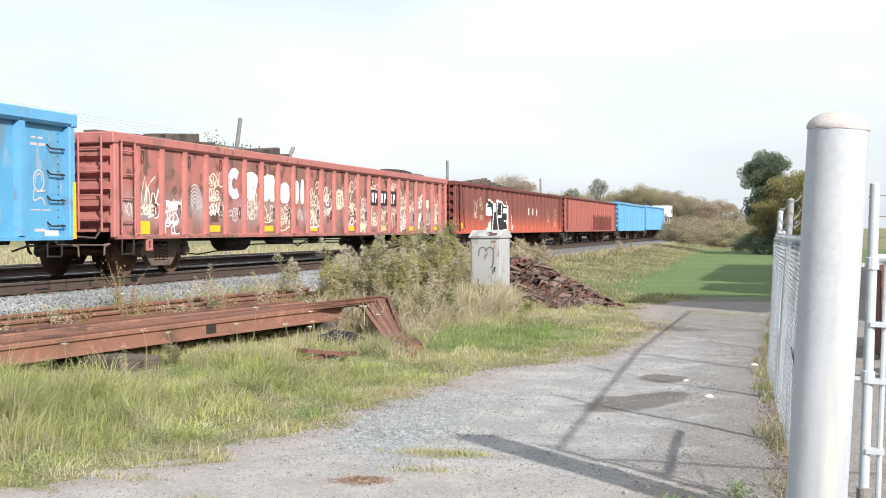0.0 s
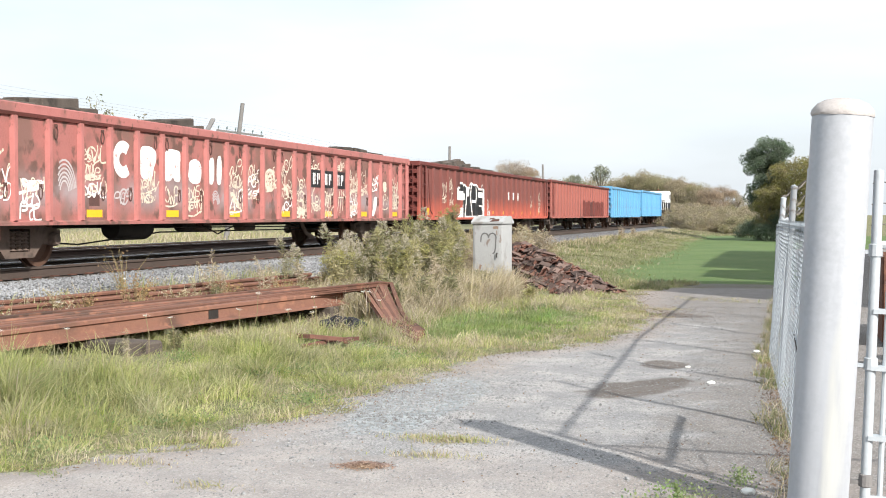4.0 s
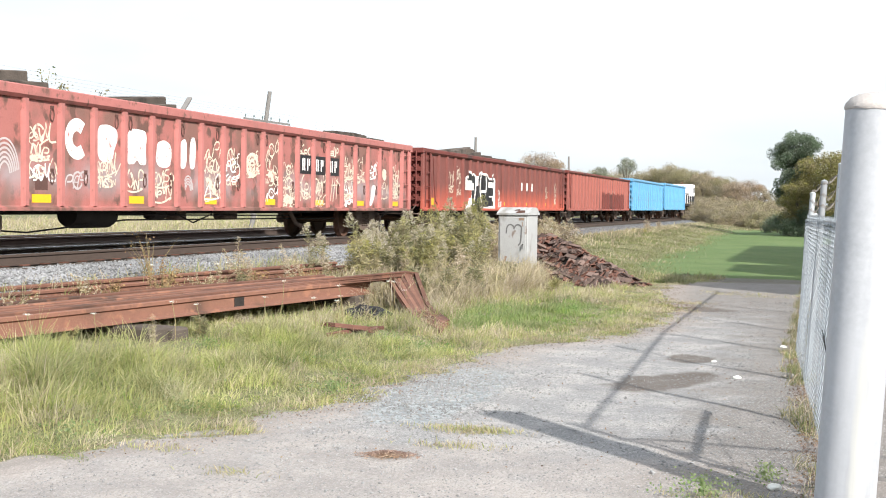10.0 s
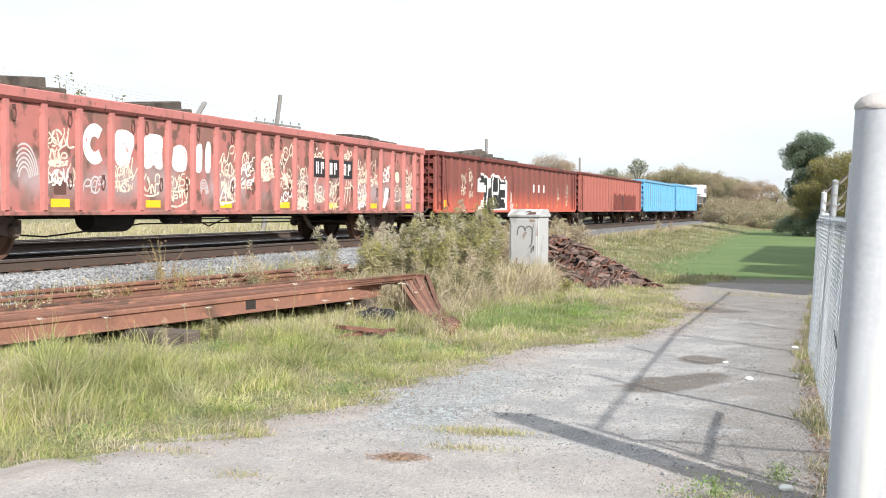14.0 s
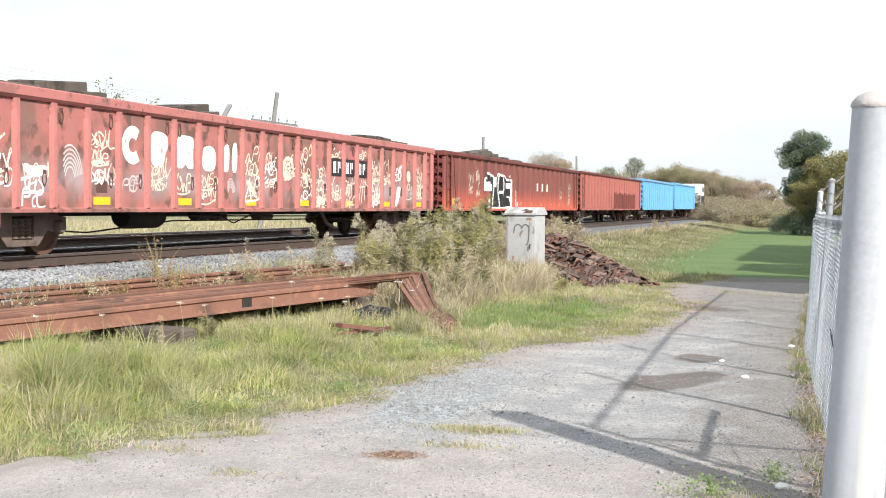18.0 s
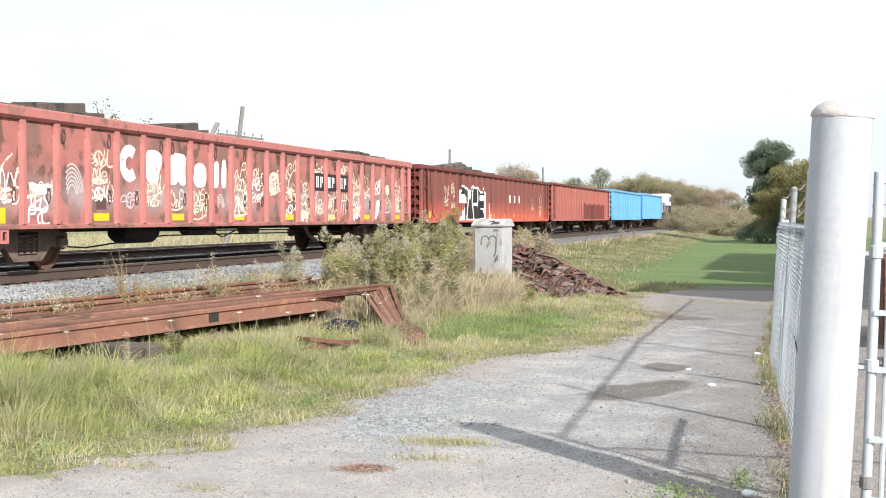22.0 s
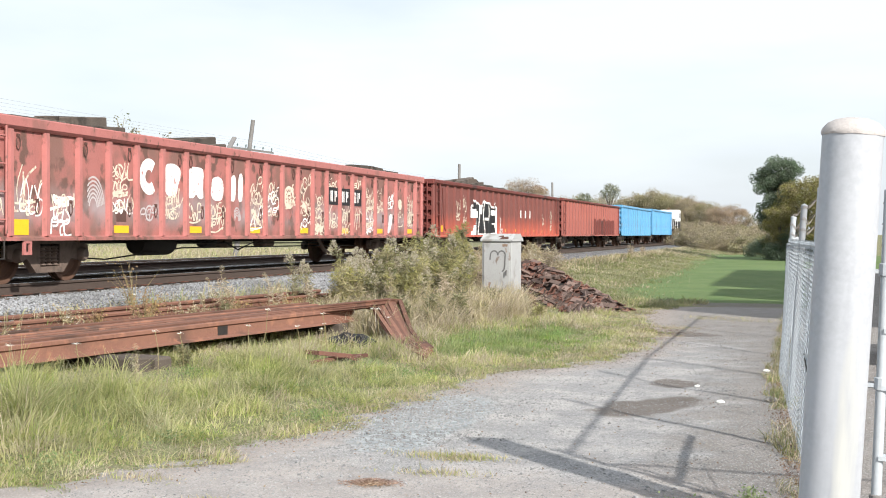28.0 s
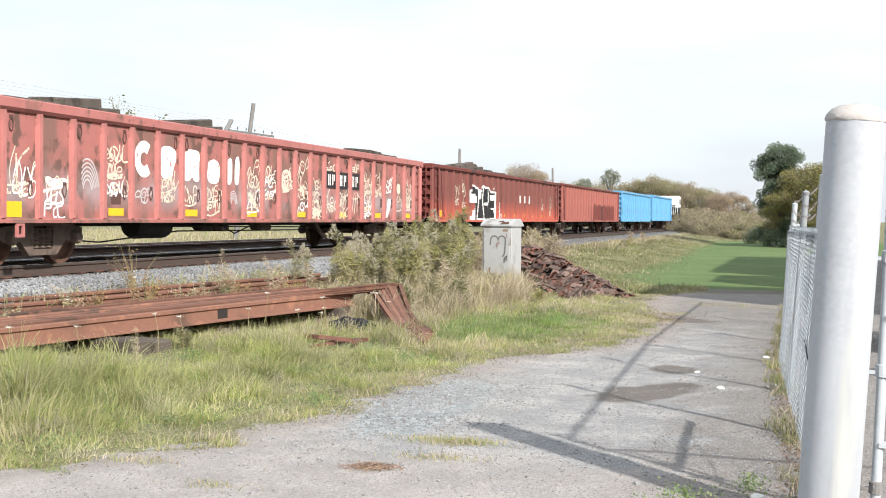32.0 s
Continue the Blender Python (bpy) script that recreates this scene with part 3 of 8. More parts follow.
def coupler(car, yend, way):
    bm = bmesh.new()
    s = way
    a, b = sorted((yend - 0.3 * s, yend + 0.42 * s))
    box(bm, -0.10, 0.10, a, b, 0.74, 0.96, bevel=0.02)
    a, b = sorted((yend + 0.38 * s, yend + 0.62 * s))
    box(bm, -0.16, 0.13, a, b, 0.70, 0.99, bevel=0.05)
    c = part("coupler", bm, M_TRUCK, car, "brown rusty knuckle coupler")
    bm = bmesh.new()
    tube(bm, [(0.42, yend + 0.10 * s, 0.86), (0.42, yend + 0.28 * s, 0.74), (0.36, yend + 0.45 * s, 0.50), (0.28, yend + 0.62 * s, 0.46)], 0.025, 7)
    part("air_hose", bm, M_DIRTY, c, "black rubber air hose")
    bm = bmesh.new()
    tube(bm, [(0.2, yend + 0.06 * s, 0.80), (0.9, yend + 0.10 * s, 0.74), (1.25, yend + 0.24 * s, 0.72), (1.36, yend + 0.24 * s, 0.86)], 0.02, 6)
    part("uncoupling_lever", bm, M_TRUCK, c)


def ladder(car, mat, pts, n, gap, rung_to, name="ladder"):
    """Two stiles and n rungs: pts is the foot of the first stile, rung_to the vector to the second, gap the rung spacing."""
    p, d = Vector(pts), Vector(rung_to)
    bm = bmesh.new()
    for q in (p, p + d):
        tube(bm, (q, q + Vector((0, 0, gap * n))), 0.022, 6)
    for k in range(n):
        z = Vector((0, 0, gap * (k + 0.5)))
        tube(bm, (p + z, p + d + z), 0.016, 6)
    return part(name, bm, mat, car)


def smooth_line(pts, times=2):
    for _ in range(times):
        out = [pts[0]]
        for p, q in zip(pts, pts[1:]):
            out += [(p[0] * 0.75 + q[0] * 0.25, p[1] * 0.75 + q[1] * 0.25), (p[0] * 0.25 + q[0] * 0.75, p[1] * 0.25 + q[1] * 0.75)]
        pts = out + [pts[-1]]
    return pts


def tag_mark(car, mat, bay, z0, z1, x, seed, width=0.028, row=0.26):
    """A spray-can signature that means nothing: rows of slanted, rounded strokes with a flourish."""
    rnd = random.Random(seed * 7 + 1)
    bm = bmesh.new()
    lift = 0.003
    z = z1
    while z > z0 + 0.07:
        h = min(row * rnd.uniform(0.75, 1.35), z - z0)
        ya, yb = bay[0] + rnd.uniform(-0.02, 0.14), bay[1] - rnd.uniform(-0.02, 0.16)
        slant, rise = rnd.uniform(-0.1, 0.35), rnd.uniform(-0.15, 0.2)
        y = ya
        while y < yb - 0.05:
            w = min(rnd.uniform(0.10, 0.26), yb - y + 0.03) * (h / 0.26) ** 0.3
            low, top = rnd.choice((0.0, 0.0, 0.1, -0.2)), rnd.choice((0.6, 0.75, 1.0, 1.0, 1.15))
            mid = (low + top) / 2
            shape = rnd.choice((((0, top), (0, low), (1, low + 0.1)), ((0, low), (0.1, top), (0.9, top), (0.9, mid), (0.2, mid)), ((0.1, top), (0, low), (0.9, low), (1, mid), (0.3, top)),
                                ((0, top), (0.5, low), (0.9, top)), ((0, low), (0.4, top), (0.9, low)), ((0.9, top), (0.1, top), (0, mid), (0.9, mid), (0.9, low), (0, low)),
                                ((0.9, top), (0, mid + 0.2), (0.1, low), (0.9, low + 0.1)), ((0, low), (0, top), (0.9, low), (0.9, top)), ((0.5, top), (0, mid), (0.5, low), (1, mid), (0.5, top), (1.1, low))))
            pts = [(y + u * w + slant * h * v, z - h + h * v + rise * (y - ya)) for u, v in shape]
            lift = min(lift + 0.0002, 0.0052)
            stroke(bm, smooth_line(pts, 3), width * rnd.uniform(0.6, 1.2), x, lift)
            y += w * rnd.uniform(0.8, 1.2)
        kind = rnd.random()
        if kind < 0.35:
            stroke(bm, smooth_line([(ya, z - h - 0.02), ((ya + yb) / 2, z - h - rnd.uniform(0.0, 0.06)), (yb, z - h + rnd.uniform(0.0, 0.12)), (yb - 0.1, z - h + 0.02)]), width, x, 0.006)
        elif kind < 0.6:
            c = rnd.uniform(ya + 0.12, yb - 0.12)
            stroke(bm, arc(c, z - 0.5 * h, 0.13, 0.4 * h, 20, 340, 16), width * 1.1, x, 0.006)
        z -= h * rnd.uniform(0.9, 1.15)
    return part("graffiti_tag", bm, mat, car)


def arches(car, mat, cy, cz, x, n, r0, width, label="nested sprayed arcs"):
    bm = bmesh.new()
    for k in range(n):
        r = r0 * (1 + 0.33 * k)
        stroke(bm, arc(cy, cz, r * 0.8, r * 1.3, 10, 165 - 10 * k, 12), width, x, 0.003 + 0.0004 * k)
    return part("graffiti_arc", bm, mat, car, label)


def blot(bm, outline, x, lift, times=2):
    """A filled rounded patch of paint: outline of (y, z) points, closed."""
    pts = list(outline)
    for _ in range(times):
        out = []
        for p, q in zip(pts, pts[1:] + pts[:1]):
            out += [(p[0] * 0.78 + q[0] * 0.22, p[1] * 0.78 + q[1] * 0.22), (p[0] * 0.22 + q[0] * 0.78, p[1] * 0.22 + q[1] * 0.78)]
        pts = out
    f = bm.faces.new([bm.verts.new((x + lift, y, z)) for y, z in pts])
    bmesh.ops.triangulate(bm, faces=[f])


def arc(cy, cz, ry, rz, a0, a1, n=12):
    return [(cy + ry * math.cos(radians(a0 + (a1 - a0) * k / n)), cz + rz * math.sin(radians(a0 + (a1 - a0) * k / n))) for k in range(n + 1)]


def gondola(name, label, ycentre, length, ribs, first, bay, mats, zsill=0.73, ztop=2.60, chord=0.20, rib_w=0.105, rib_d=0.075, half=1.53, z_off=0.0, end_ribs=5, ladders=True, truck_in=2.45):
    """A gondola car, its centre over the track. mats: side sheet, rib, chord, end."""
    car = thing(name, pose(TRACK_X, ycentre, RAIL_Z + z_off), label, "freight car", "cars of the train")
    h = length / 2
    wall = half - rib_d
    m_sheet, m_rib, m_chord, m_end = mats
    for s in (1, -1):
        x0, x1 = sorted((s * (wall - 0.02), s * wall))
        part("side_sheet", boxes((x0, x1, -h, h, zsill, ztop - chord)), m_sheet, car, "stained and dented steel side sheet")
        bm = bmesh.new()
        xa, xb = s * (wall - 0.06), s * (half + 0.02)
        extrude_profile(bm, [(xa, ztop), (xb - 0.02 * s, ztop), (xb, ztop - 0.02), (xb, ztop - chord + 0.05), (xb - 0.05 * s, ztop - chord), (xa, ztop - chord)], -h, h)
        part("top_chord", bm, m_chord, car, "dented top chord along the rim")
        bm = bmesh.new()
        extrude_profile(bm, [(s * (wall - 0.05), zsill - 0.03), (s * (half - 0.01), zsill - 0.03), (s * (half - 0.01), zsill + 0.02), (s * wall, zsill + 0.05), (s * (wall - 0.05), zsill + 0.05)], -h, h)
        part("side_sill", bm, m_sheet, car)
        bm = bmesh.new()
        xi, xo = s * wall, s * half
        vs = [bm.verts.new(p) for p in ((xi, -rib_w * 0.62, zsill + 0.02), (xo, -rib_w * 0.38, zsill + 0.05), (xo, rib_w * 0.38, zsill + 0.05), (xi, rib_w * 0.62, zsill + 0.02),
                                        (xi, -rib_w * 0.62, ztop - chord), (xo, -rib_w * 0.42, ztop - chord), (xo, rib_w * 0.42, ztop - chord), (xi, rib_w * 0.62, ztop - chord))]
        for f in ((0, 1, 5, 4), (1, 2, 6, 5), (2, 3, 7, 6), (0, 3, 2, 1)):
            bm.faces.new([vs[i] for i in f])
        bmesh.ops.recalc_face_normals(bm, faces=bm.faces[:])
        rib = part("rib", bm, m_rib, car, "pressed steel side rib")
        rib.matrix_basis = pose(0, -h + first, 0)
        for k in range(1, ribs):
            again(rib, "rib", car, pose(0, -h + first + bay * k, 0))
    part("floor", boxes((-wall + 0.02, wall - 0.02, -h + 0.03, h - 0.03, 0.98, 1.05)), M_DIRTY, car)
    part("centre_sill", boxes((-0.32, 0.32, -h, h, 0.62, 0.98), bevel=0.02), M_DIRTY, car, "black grimy centre sill")
    bearer = part("cross_bearer", boxes((-wall + 0.05, wall - 0.05, -0.06, 0.06, 0.74, 0.98)), M_DIRTY, car)
    bearer.matrix_basis = pose(0, -h + 1.2, 0)
    for k in range(1, 9):
        again(bearer, "cross_bearer", car, pose(0, -h + 1.2 + (length - 2.4) * k / 8, 0))
    for s in (1, -1):
        y = s * h
        a, b = sorted((y - 0.06 * s, y - 0.02 * s))
        wall_end = part("end_sheet", boxes((-wall, wall, a, b, zsill + 0.1, ztop - chord)), m_end, car, "corrugated end wall")
        gap = (ztop - chord - zsill - 0.2) / end_ribs
        for k in range(end_ribs):
            z = zsill + 0.22 + gap * k
            a, b = (y - 0.02 * s, y + 0.10 * s)
            bm = bmesh.new()
            extrude_profile(bm, [(a, z), (b, z + 0.05), (b, z + 0.15), (a, z + 0.20)], -wall, wall, "x")
            part("corrugation", bm, m_end, wall_end)
        a, b = sorted((y - 0.05 * s, y + 0.12 * s))
        part("end_chord", boxes((-half - 0.024, half + 0.024, a, b, ztop - chord - 0.003, ztop + 0.003), bevel=0.02), m_chord, car)
        for sx in (1, -1):
            xa, xb = sorted((sx * (wall - 0.02), sx * (half + 0.005)))
            a, b = sorted((y + 0.06 * s, y - 0.10 * s))
            part("corner_post", boxes((xa, xb, a, b, zsill, ztop - chord), bevel=0.015), m_rib, car)
            if ladders:
                ladder(car, m_chord, (sx * (wall + 0.07), y - 0.20 * s, zsill + 0.08), 4, 0.42, (0, -0.46 * s, 0), "side_ladder")
            bm = bmesh.new()
            yy = y - 0.43 * s
            tube(bm, [(sx * (wall + 0.05), yy - 0.2, zsill), (sx * (wall + 0.05), yy - 0.2, zsill - 0.3), (sx * (wall + 0.05), yy + 0.2, zsill - 0.3), (sx * (wall + 0.05), yy + 0.2, zsill)], 0.018, 6)
            part("step", bm, M_DIRTY, car)
        ladder(car, m_chord, (wall - 0.12, y + 0.16 * s, zsill + 0.12), 4, 0.42, (-0.46, 0, 0), "end_ladder")
        coupler(car, y, s)
        bm = bmesh.new()
        tube(bm, [(wall, y + 0.10 * s, 0.62), (wall - 0.05, y + 0.22 * s, 0.60), (0.5, y + 0.24 * s, 0.60), (0.1, y + 0.34 * s, 0.50)], 0.018, 6)
        tube(bm, [(wall, y + 0.10 * s, 0.62), (wall + 0.02, y + 0.30 * s, 0.58), (wall + 0.02, y + 0.32 * s, 0.42)], 0.018, 6)
        part("uncoupling_lever", bm, M_TRUCK, car, "dusty brown uncoupling lever")
        make_truck(car, s * (h - truck_in))
    # brake gear below the floor
    bm = bmesh.new()
    tube(bm, [(0.55, -h + 6.0, 0.62), (0.55, -h + 6.1, 0.62), (0.55, -h + 7.2, 0.62), (0.55, -h + 7.3, 0.62)], [0.2, 0.24, 0.24, 0.2], 16)
    part("air_reservoir", bm, M_DIRTY, car, "black air brake reservoir", smooth=True)
    bm = bmesh.new()
    tube(bm, [(0.7, -h + 8.4, 0.66), (0.7, -h + 8.45, 0.66), (0.7, -h + 8.9, 0.66)], [0.1, 0.15, 0.15], 12)
    part("brake_cylinder", bm, M_DIRTY, car)
    for pts in ([(0.75, -h + 1.4, 0.52), (0.75, -h + 4.6, 0.34), (0.7, -h + 7.6, 0.52), (0.68, h - 6.5, 0.50), (0.7, h - 2.6, 0.48)], [(0.9, -h + 7.0, 0.62), (0.9, h - 7.2, 0.58)],
                [(0.85, -h + 9.2, 0.64), (0.85, -h + 9.9, 0.45), (0.85, -h + 10.7, 0.62)]):
        bm = bmesh.new()
        tube(bm, pts, 0.015, 6)
        part("brake_rod", bm, M_DIRTY, car)
    part("brake_valve", boxes((0.55, 0.85, -h + 9.3, -h + 9.65, 0.50, 0.78), bevel=0.03), M_TRUCK, car)
    part("slack_adjuster", boxes((0.5, 0.8, -h + 11.4, -h + 12.0, 0.52, 0.80), bevel=0.03), M_TRUCK, car)
    bm = bmesh.new()
    tube(bm, [(0.95, h - 7.3, 0.72), (0.95, h - 6.9, 0.40), (0.95, h - 6.5, 0.30)], 0.05, 8)
    part("hanging_pipe", bm, M_TRUCK, car)
    CARS.append((car, ycentre))
    return car, -h, wall, half


def rail_loop(bm, x, y, z):
    tube(bm, [(x + 0.018, y + 0.05 * math.cos(a), z + 0.10 * math.sin(a)) for a in [math.pi * k / 6 for k in range(13)]], 0.009, 5, caps=False)
    box(bm, x, x + 0.03, y - 0.03, y + 0.03, z + 0.09, z + 0.14)


def overspray(m, low, high, tint):
    """A fuzzy band of old spray paint along a side sheet."""
    n, l = m.node_tree.nodes, m.node_tree.links
    b = n["Principled BSDF"]
    src = b.inputs["Base Color"].links[0].from_socket
    co = n.new("ShaderNodeTexCoord")
    sp = n.new("ShaderNodeSeparateXYZ")
    l.new(co.outputs["Object"], sp.inputs["Vector"])
    nz = n.new("ShaderNodeTexNoise")
    nz.inputs["Scale"].default_value, nz.inputs["Detail"].default_value = 1.1, 4.0
    l.new(co.outputs["Object"], nz.inputs["Vector"])
    last = None
    for a, c in ((low - 0.15, low + 0.2), (high + 0.25, high - 0.15)):
        r = n.new("ShaderNodeMapRange")
        r.inputs["From Min"].default_value, r.inputs["From Max"].default_value = a, c
        l.new(sp.outputs["Z"], r.inputs["Value"])
        if last is None:
            last = r.outputs["Result"]
            continue
        mu = n.new("ShaderNodeMath")
        mu.operation = "MULTIPLY"
        l.new(last, mu.inputs[0])
        l.new(r.outputs["Result"], mu.inputs[1])
        last = mu.outputs[0]
    r = n.new("ShaderNodeMapRange")
    r.inputs["From Min"].default_value, r.inputs["From Max"].default_value = 0.38, 0.56
    r.inputs["To Max"].default_value = 0.85
    l.new(nz.outputs["Fac"], r.inputs["Value"])
    mu = n.new("ShaderNodeMath")
    mu.operation = "MULTIPLY"
    l.new(last, mu.inputs[0])
    l.new(r.outputs["Result"], mu.inputs[1])
    mx = n.new("ShaderNodeMixRGB")
    mx.inputs["Color2"].default_value = (*tint, 1)
    l.new(mu.outputs[0], mx.inputs["Fac"])
    l.new(src, mx.inputs["Color1"])
    l.new(mx.outputs["Color"], b.inputs["Base Color"])


overspray(M_RED_PANEL, 1.0, 1.45, (0.33, 0.27, 0.275))

# the red car
RED_L, RED_BAY, RED_FIRST = 21.65, 0.917, 0.80
red, y0, wall, half = gondola("gondola_car", "faded red steel gondola with worn white lettering and cream graffiti", 25.69, RED_L, 23, RED_FIRST, RED_BAY,
                              (M_RED_PANEL, M_RED_RIB, M_RED, M_RED))


def red_bay(k):
    a = y0 + RED_FIRST + RED_BAY * k
    return a + 0.09, a + RED_BAY - 0.09


for k in range(0, 22, 3):
    a, b = red_bay(k)
    top = 1.03 if k == 0 else 0.955
    a, b = (a - 0.02, a + 0.42) if k == 0 else (a + 0.12, b - 0.13)
    part("reflector", boxes((wall, wall + 0.004, a, b, top - (0.24 if k == 0 else 0.13), top)), M_YELLOW, red, "yellow reflective strip")
for k in range(22):
    a, b = red_bay(k)
    for z, side in ((2.20, b - 0.12 if k % 2 else a + 0.14), (1.22, b - 0.12)):
        if (k * 7 + int(z)) % 3 == 0:
            continue
        bm = bmesh.new()
        rail_loop(bm, wall, side, z)
        part("tie_down_loop", bm, M_RINGS, red, "dark rusty tie-down ring")
for yy in (y0 + 1.22,):
    bm = boxes((half - 0.06, half - 0.02, yy - 0.10, yy + 0.10, 0.66, 0.70), (half - 0.06, half - 0.02, yy - 0.10, yy + 0.10, 0.48, 0.53), (half - 0.06, half - 0.02, yy - 0.10, yy - 0.05, 0.53, 0.66), (half - 0.06, half - 0.02, yy + 0.05, yy + 0.10, 0.53, 0.66))
    part("roping_staple", bm, M_RED_RIB, red, "faded red roping staple below the sill")
# worn white figures along bays 4 to 8
WX = wall


def white_mark(pieces):
    bm = bmesh.new()
    for j, (pts, w) in enumerate(pieces):
        stroke(bm, pts, w, WX, 0.004 + 0.0012 * j)
    part("white_marking", bm, M_WHITE, red, "worn white painted figure")


# plain rounded shapes in place of the company's name: open ring, wedge, slab with slots, blob, two bars
a, b = red_bay(4)
white_mark([(arc((a + b) / 2 + 0.02, 1.86, 0.235, 0.23, 48, 312, 20), 0.21)])


def white_blot(*outlines):
    bm = bmesh.new()
    for j, o in enumerate(outlines):
        blot(bm, [(y, 2.14 - 0.83 * (2.14 - z)) for y, z in o], WX, 0.004 + 0.001 * j)
    part("white_marking", bm, M_WHITE, red, "worn white painted figure")


a, b = red_bay(5)
white_blot(((a + 0.04, 2.12), (a + 0.40, 2.16), (a + 0.66, 2.06), (a + 0.66, 1.84), (a + 0.56, 1.66), (a + 0.50, 1.40), (a + 0.05, 1.40)))
a, b = red_bay(6)
white_blot(((a + 0.03, 2.13), (a + 0.62, 2.13), (a + 0.70, 2.02), (a + 0.66, 1.66), (a + 0.69, 1.38), (a + 0.46, 1.38), (a + 0.38, 1.50), (a + 0.27, 1.38), (a + 0.03, 1.38)))
a, b = red_bay(7)
white_blot(((a + 0.14, 1.90), (a + 0.42, 1.97), (a + 0.64, 1.86), (a + 0.66, 1.58), (a + 0.58, 1.36), (a + 0.20, 1.35), (a + 0.08, 1.52), (a + 0.12, 1.70)))
a, b = red_bay(8)
white_blot(((a + 0.05, 1.98), (a + 0.32, 2.06), (a + 0.30, 1.36), (a + 0.02, 1.36)), ((a + 0.44, 2.08), (a + 0.66, 2.10), (a + 0.64, 1.36), (a + 0.40, 1.36)))
# number plates: black panels with plain white bars
for k, bars in ((14, 2), (15, 2), (16, 2)):
    a, b = red_bay(k)
    off = (0.10, 0.0, -0.04)[k - 14]
    plate = part("number_panel", boxes((wall, wall + 0.007, a - 0.02 + off, b - 0.02 + off, 1.56, 2.0)), M_BLACKPAINT, red, "black panel with white bars")
    bm = bmesh.new()
    for j in range(bars):
        q = a + 0.14 + off + 0.28 * j
        box(bm, wall + 0.007, wall + 0.010, q, q + 0.06, 1.64, 1.92)
        box(bm, wall + 0.007, wall + 0.010, q + 0.10, q + 0.16, 1.64 + 0.12 * (j % 2), 1.92)
    part("white_bar", bm, M_WHITE, plate)
# spray-painted signatures, bay by bay
for k, z0, z1, mat, row in ((0, 1.15, 1.80, M_CREAM, 0.42), (1, 0.80, 1.22, M_WHITE, 0.24), (3, 1.45, 2.05, M_CREAM, 0.24), (3, 1.18, 1.42, M_WHITE, 0.22), (4, 1.02, 1.36, M_GREYTAG, 0.32),
                            (5, 1.08, 1.62, M_CREAM, 0.36), (6, 1.02, 1.42, M_CREAM, 0.30), (7, 0.82, 1.36, M_CREAM, 0.22), (9, 1.40, 2.05, M_CREAM, 0.26), (9, 0.95, 1.40, M_WHITE, 0.36),
                            (10, 1.20, 2.00, M_CREAM, 0.34), (11, 1.42, 1.86, M_CREAM, 0.22), (12, 1.25, 2.20, M_CREAM, 0.34), (12, 0.95, 1.20, M_WHITE, 0.24), (13, 0.80, 1.75, M_CREAM, 0.24), (14, 0.95, 1.50, M_CREAM, 0.28),
                            (14, 2.02, 2.22, M_CREAM, 0.2), (15, 0.85, 1.50, M_CREAM, 0.3), (16, 2.04, 2.25, M_CREAM, 0.2), (17, 0.82, 1.45, M_WHITE, 0.30), (17, 1.45, 2.05, M_CREAM, 0.30), (18, 1.40, 2.05, M_CREAM, 0.46),
                            (19, 1.55, 1.90, M_WHITE, 0.17), (20, 1.05, 1.40, M_CREAM, 0.3), (21, 1.05, 2.0, M_CREAM, 0.22)):
    tag_mark(red, mat, red_bay(k), z0, z1, wall, 100 + k, 0.034, row)
for k, z0, z1 in ((0, 1.15, 1.6), (1, 1.15, 1.4), (3, 1.15, 1.9), (5, 1.2, 1.6), (9, 0.85, 1.8), (10, 1.3, 1.8), (13, 0.85, 1.35), (15, 1.0, 1.4), (17, 1.0, 1.9), (21, 1.2, 1.8)):
    tag_mark(red, M_CREAM if k % 2 else M_WHITE, red_bay(k), z0, z1, wall + 0.003, 300 + k, 0.026, 0.38)
arches(red, M_GREYTAG, red_bay(2)[0] + 0.38, 1.22, wall, 6, 0.16, 0.032, "silver sprayed arcs")
arches(red, M_GREYTAG, red_bay(8)[0] + 0.36, 1.05, wall, 4, 0.12, 0.03, "silver sprayed arcs")
a, b = red_bay(11)
bm = bmesh.new()
for r, w in ((0.26, 0.10), (0.12, 0.07)):
    stroke(bm, arc((a + b) / 2, 1.66, r, r * 0.85, 0, 350, 20), w, wall, 0.0035)
part("graffiti_ring", bm, M_CREAM, red, "cream sprayed double ring")
for k, lift, outline in ((20, 0.0035, ((0.2, 1.84), (0.5, 1.84), (0.55, 1.62), (0.4, 1.5), (0.2, 1.6))), (9, 0.0068, ((0.1, 1.34), (0.3, 1.36), (0.68, 1.02), (0.6, 0.96), (0.3, 1.16))),
                         (13, 0.0068, ((0.1, 1.10), (0.6, 1.02), (0.64, 0.84), (0.2, 0.86))), (12, 0.0068, ((0.25, 1.58), (0.5, 1.62), (0.62, 1.44), (0.4, 1.30), (0.22, 1.42)))):
    bm = bmesh.new()
    blot(bm, [(red_bay(k)[0] + u, z) for u, z in outline], wall, lift)
    part("graffiti_blot", bm, M_CREAM, red, "cream sprayed blot")
a, b = red_bay(19)
bm = bmesh.new()
blot(bm, [(a + 0.32, 1.40), (a + 0.66, 1.36), (a + 0.52, 1.10), (a + 0.30, 0.82), (a + 0.10, 0.84), (a + 0.24, 1.12)], wall, 0.0036)
part("white_patch", bm, M_WHITE, red, "patchy white sprayed blot")
a, b = red_bay(16)
bm = bmesh.new()
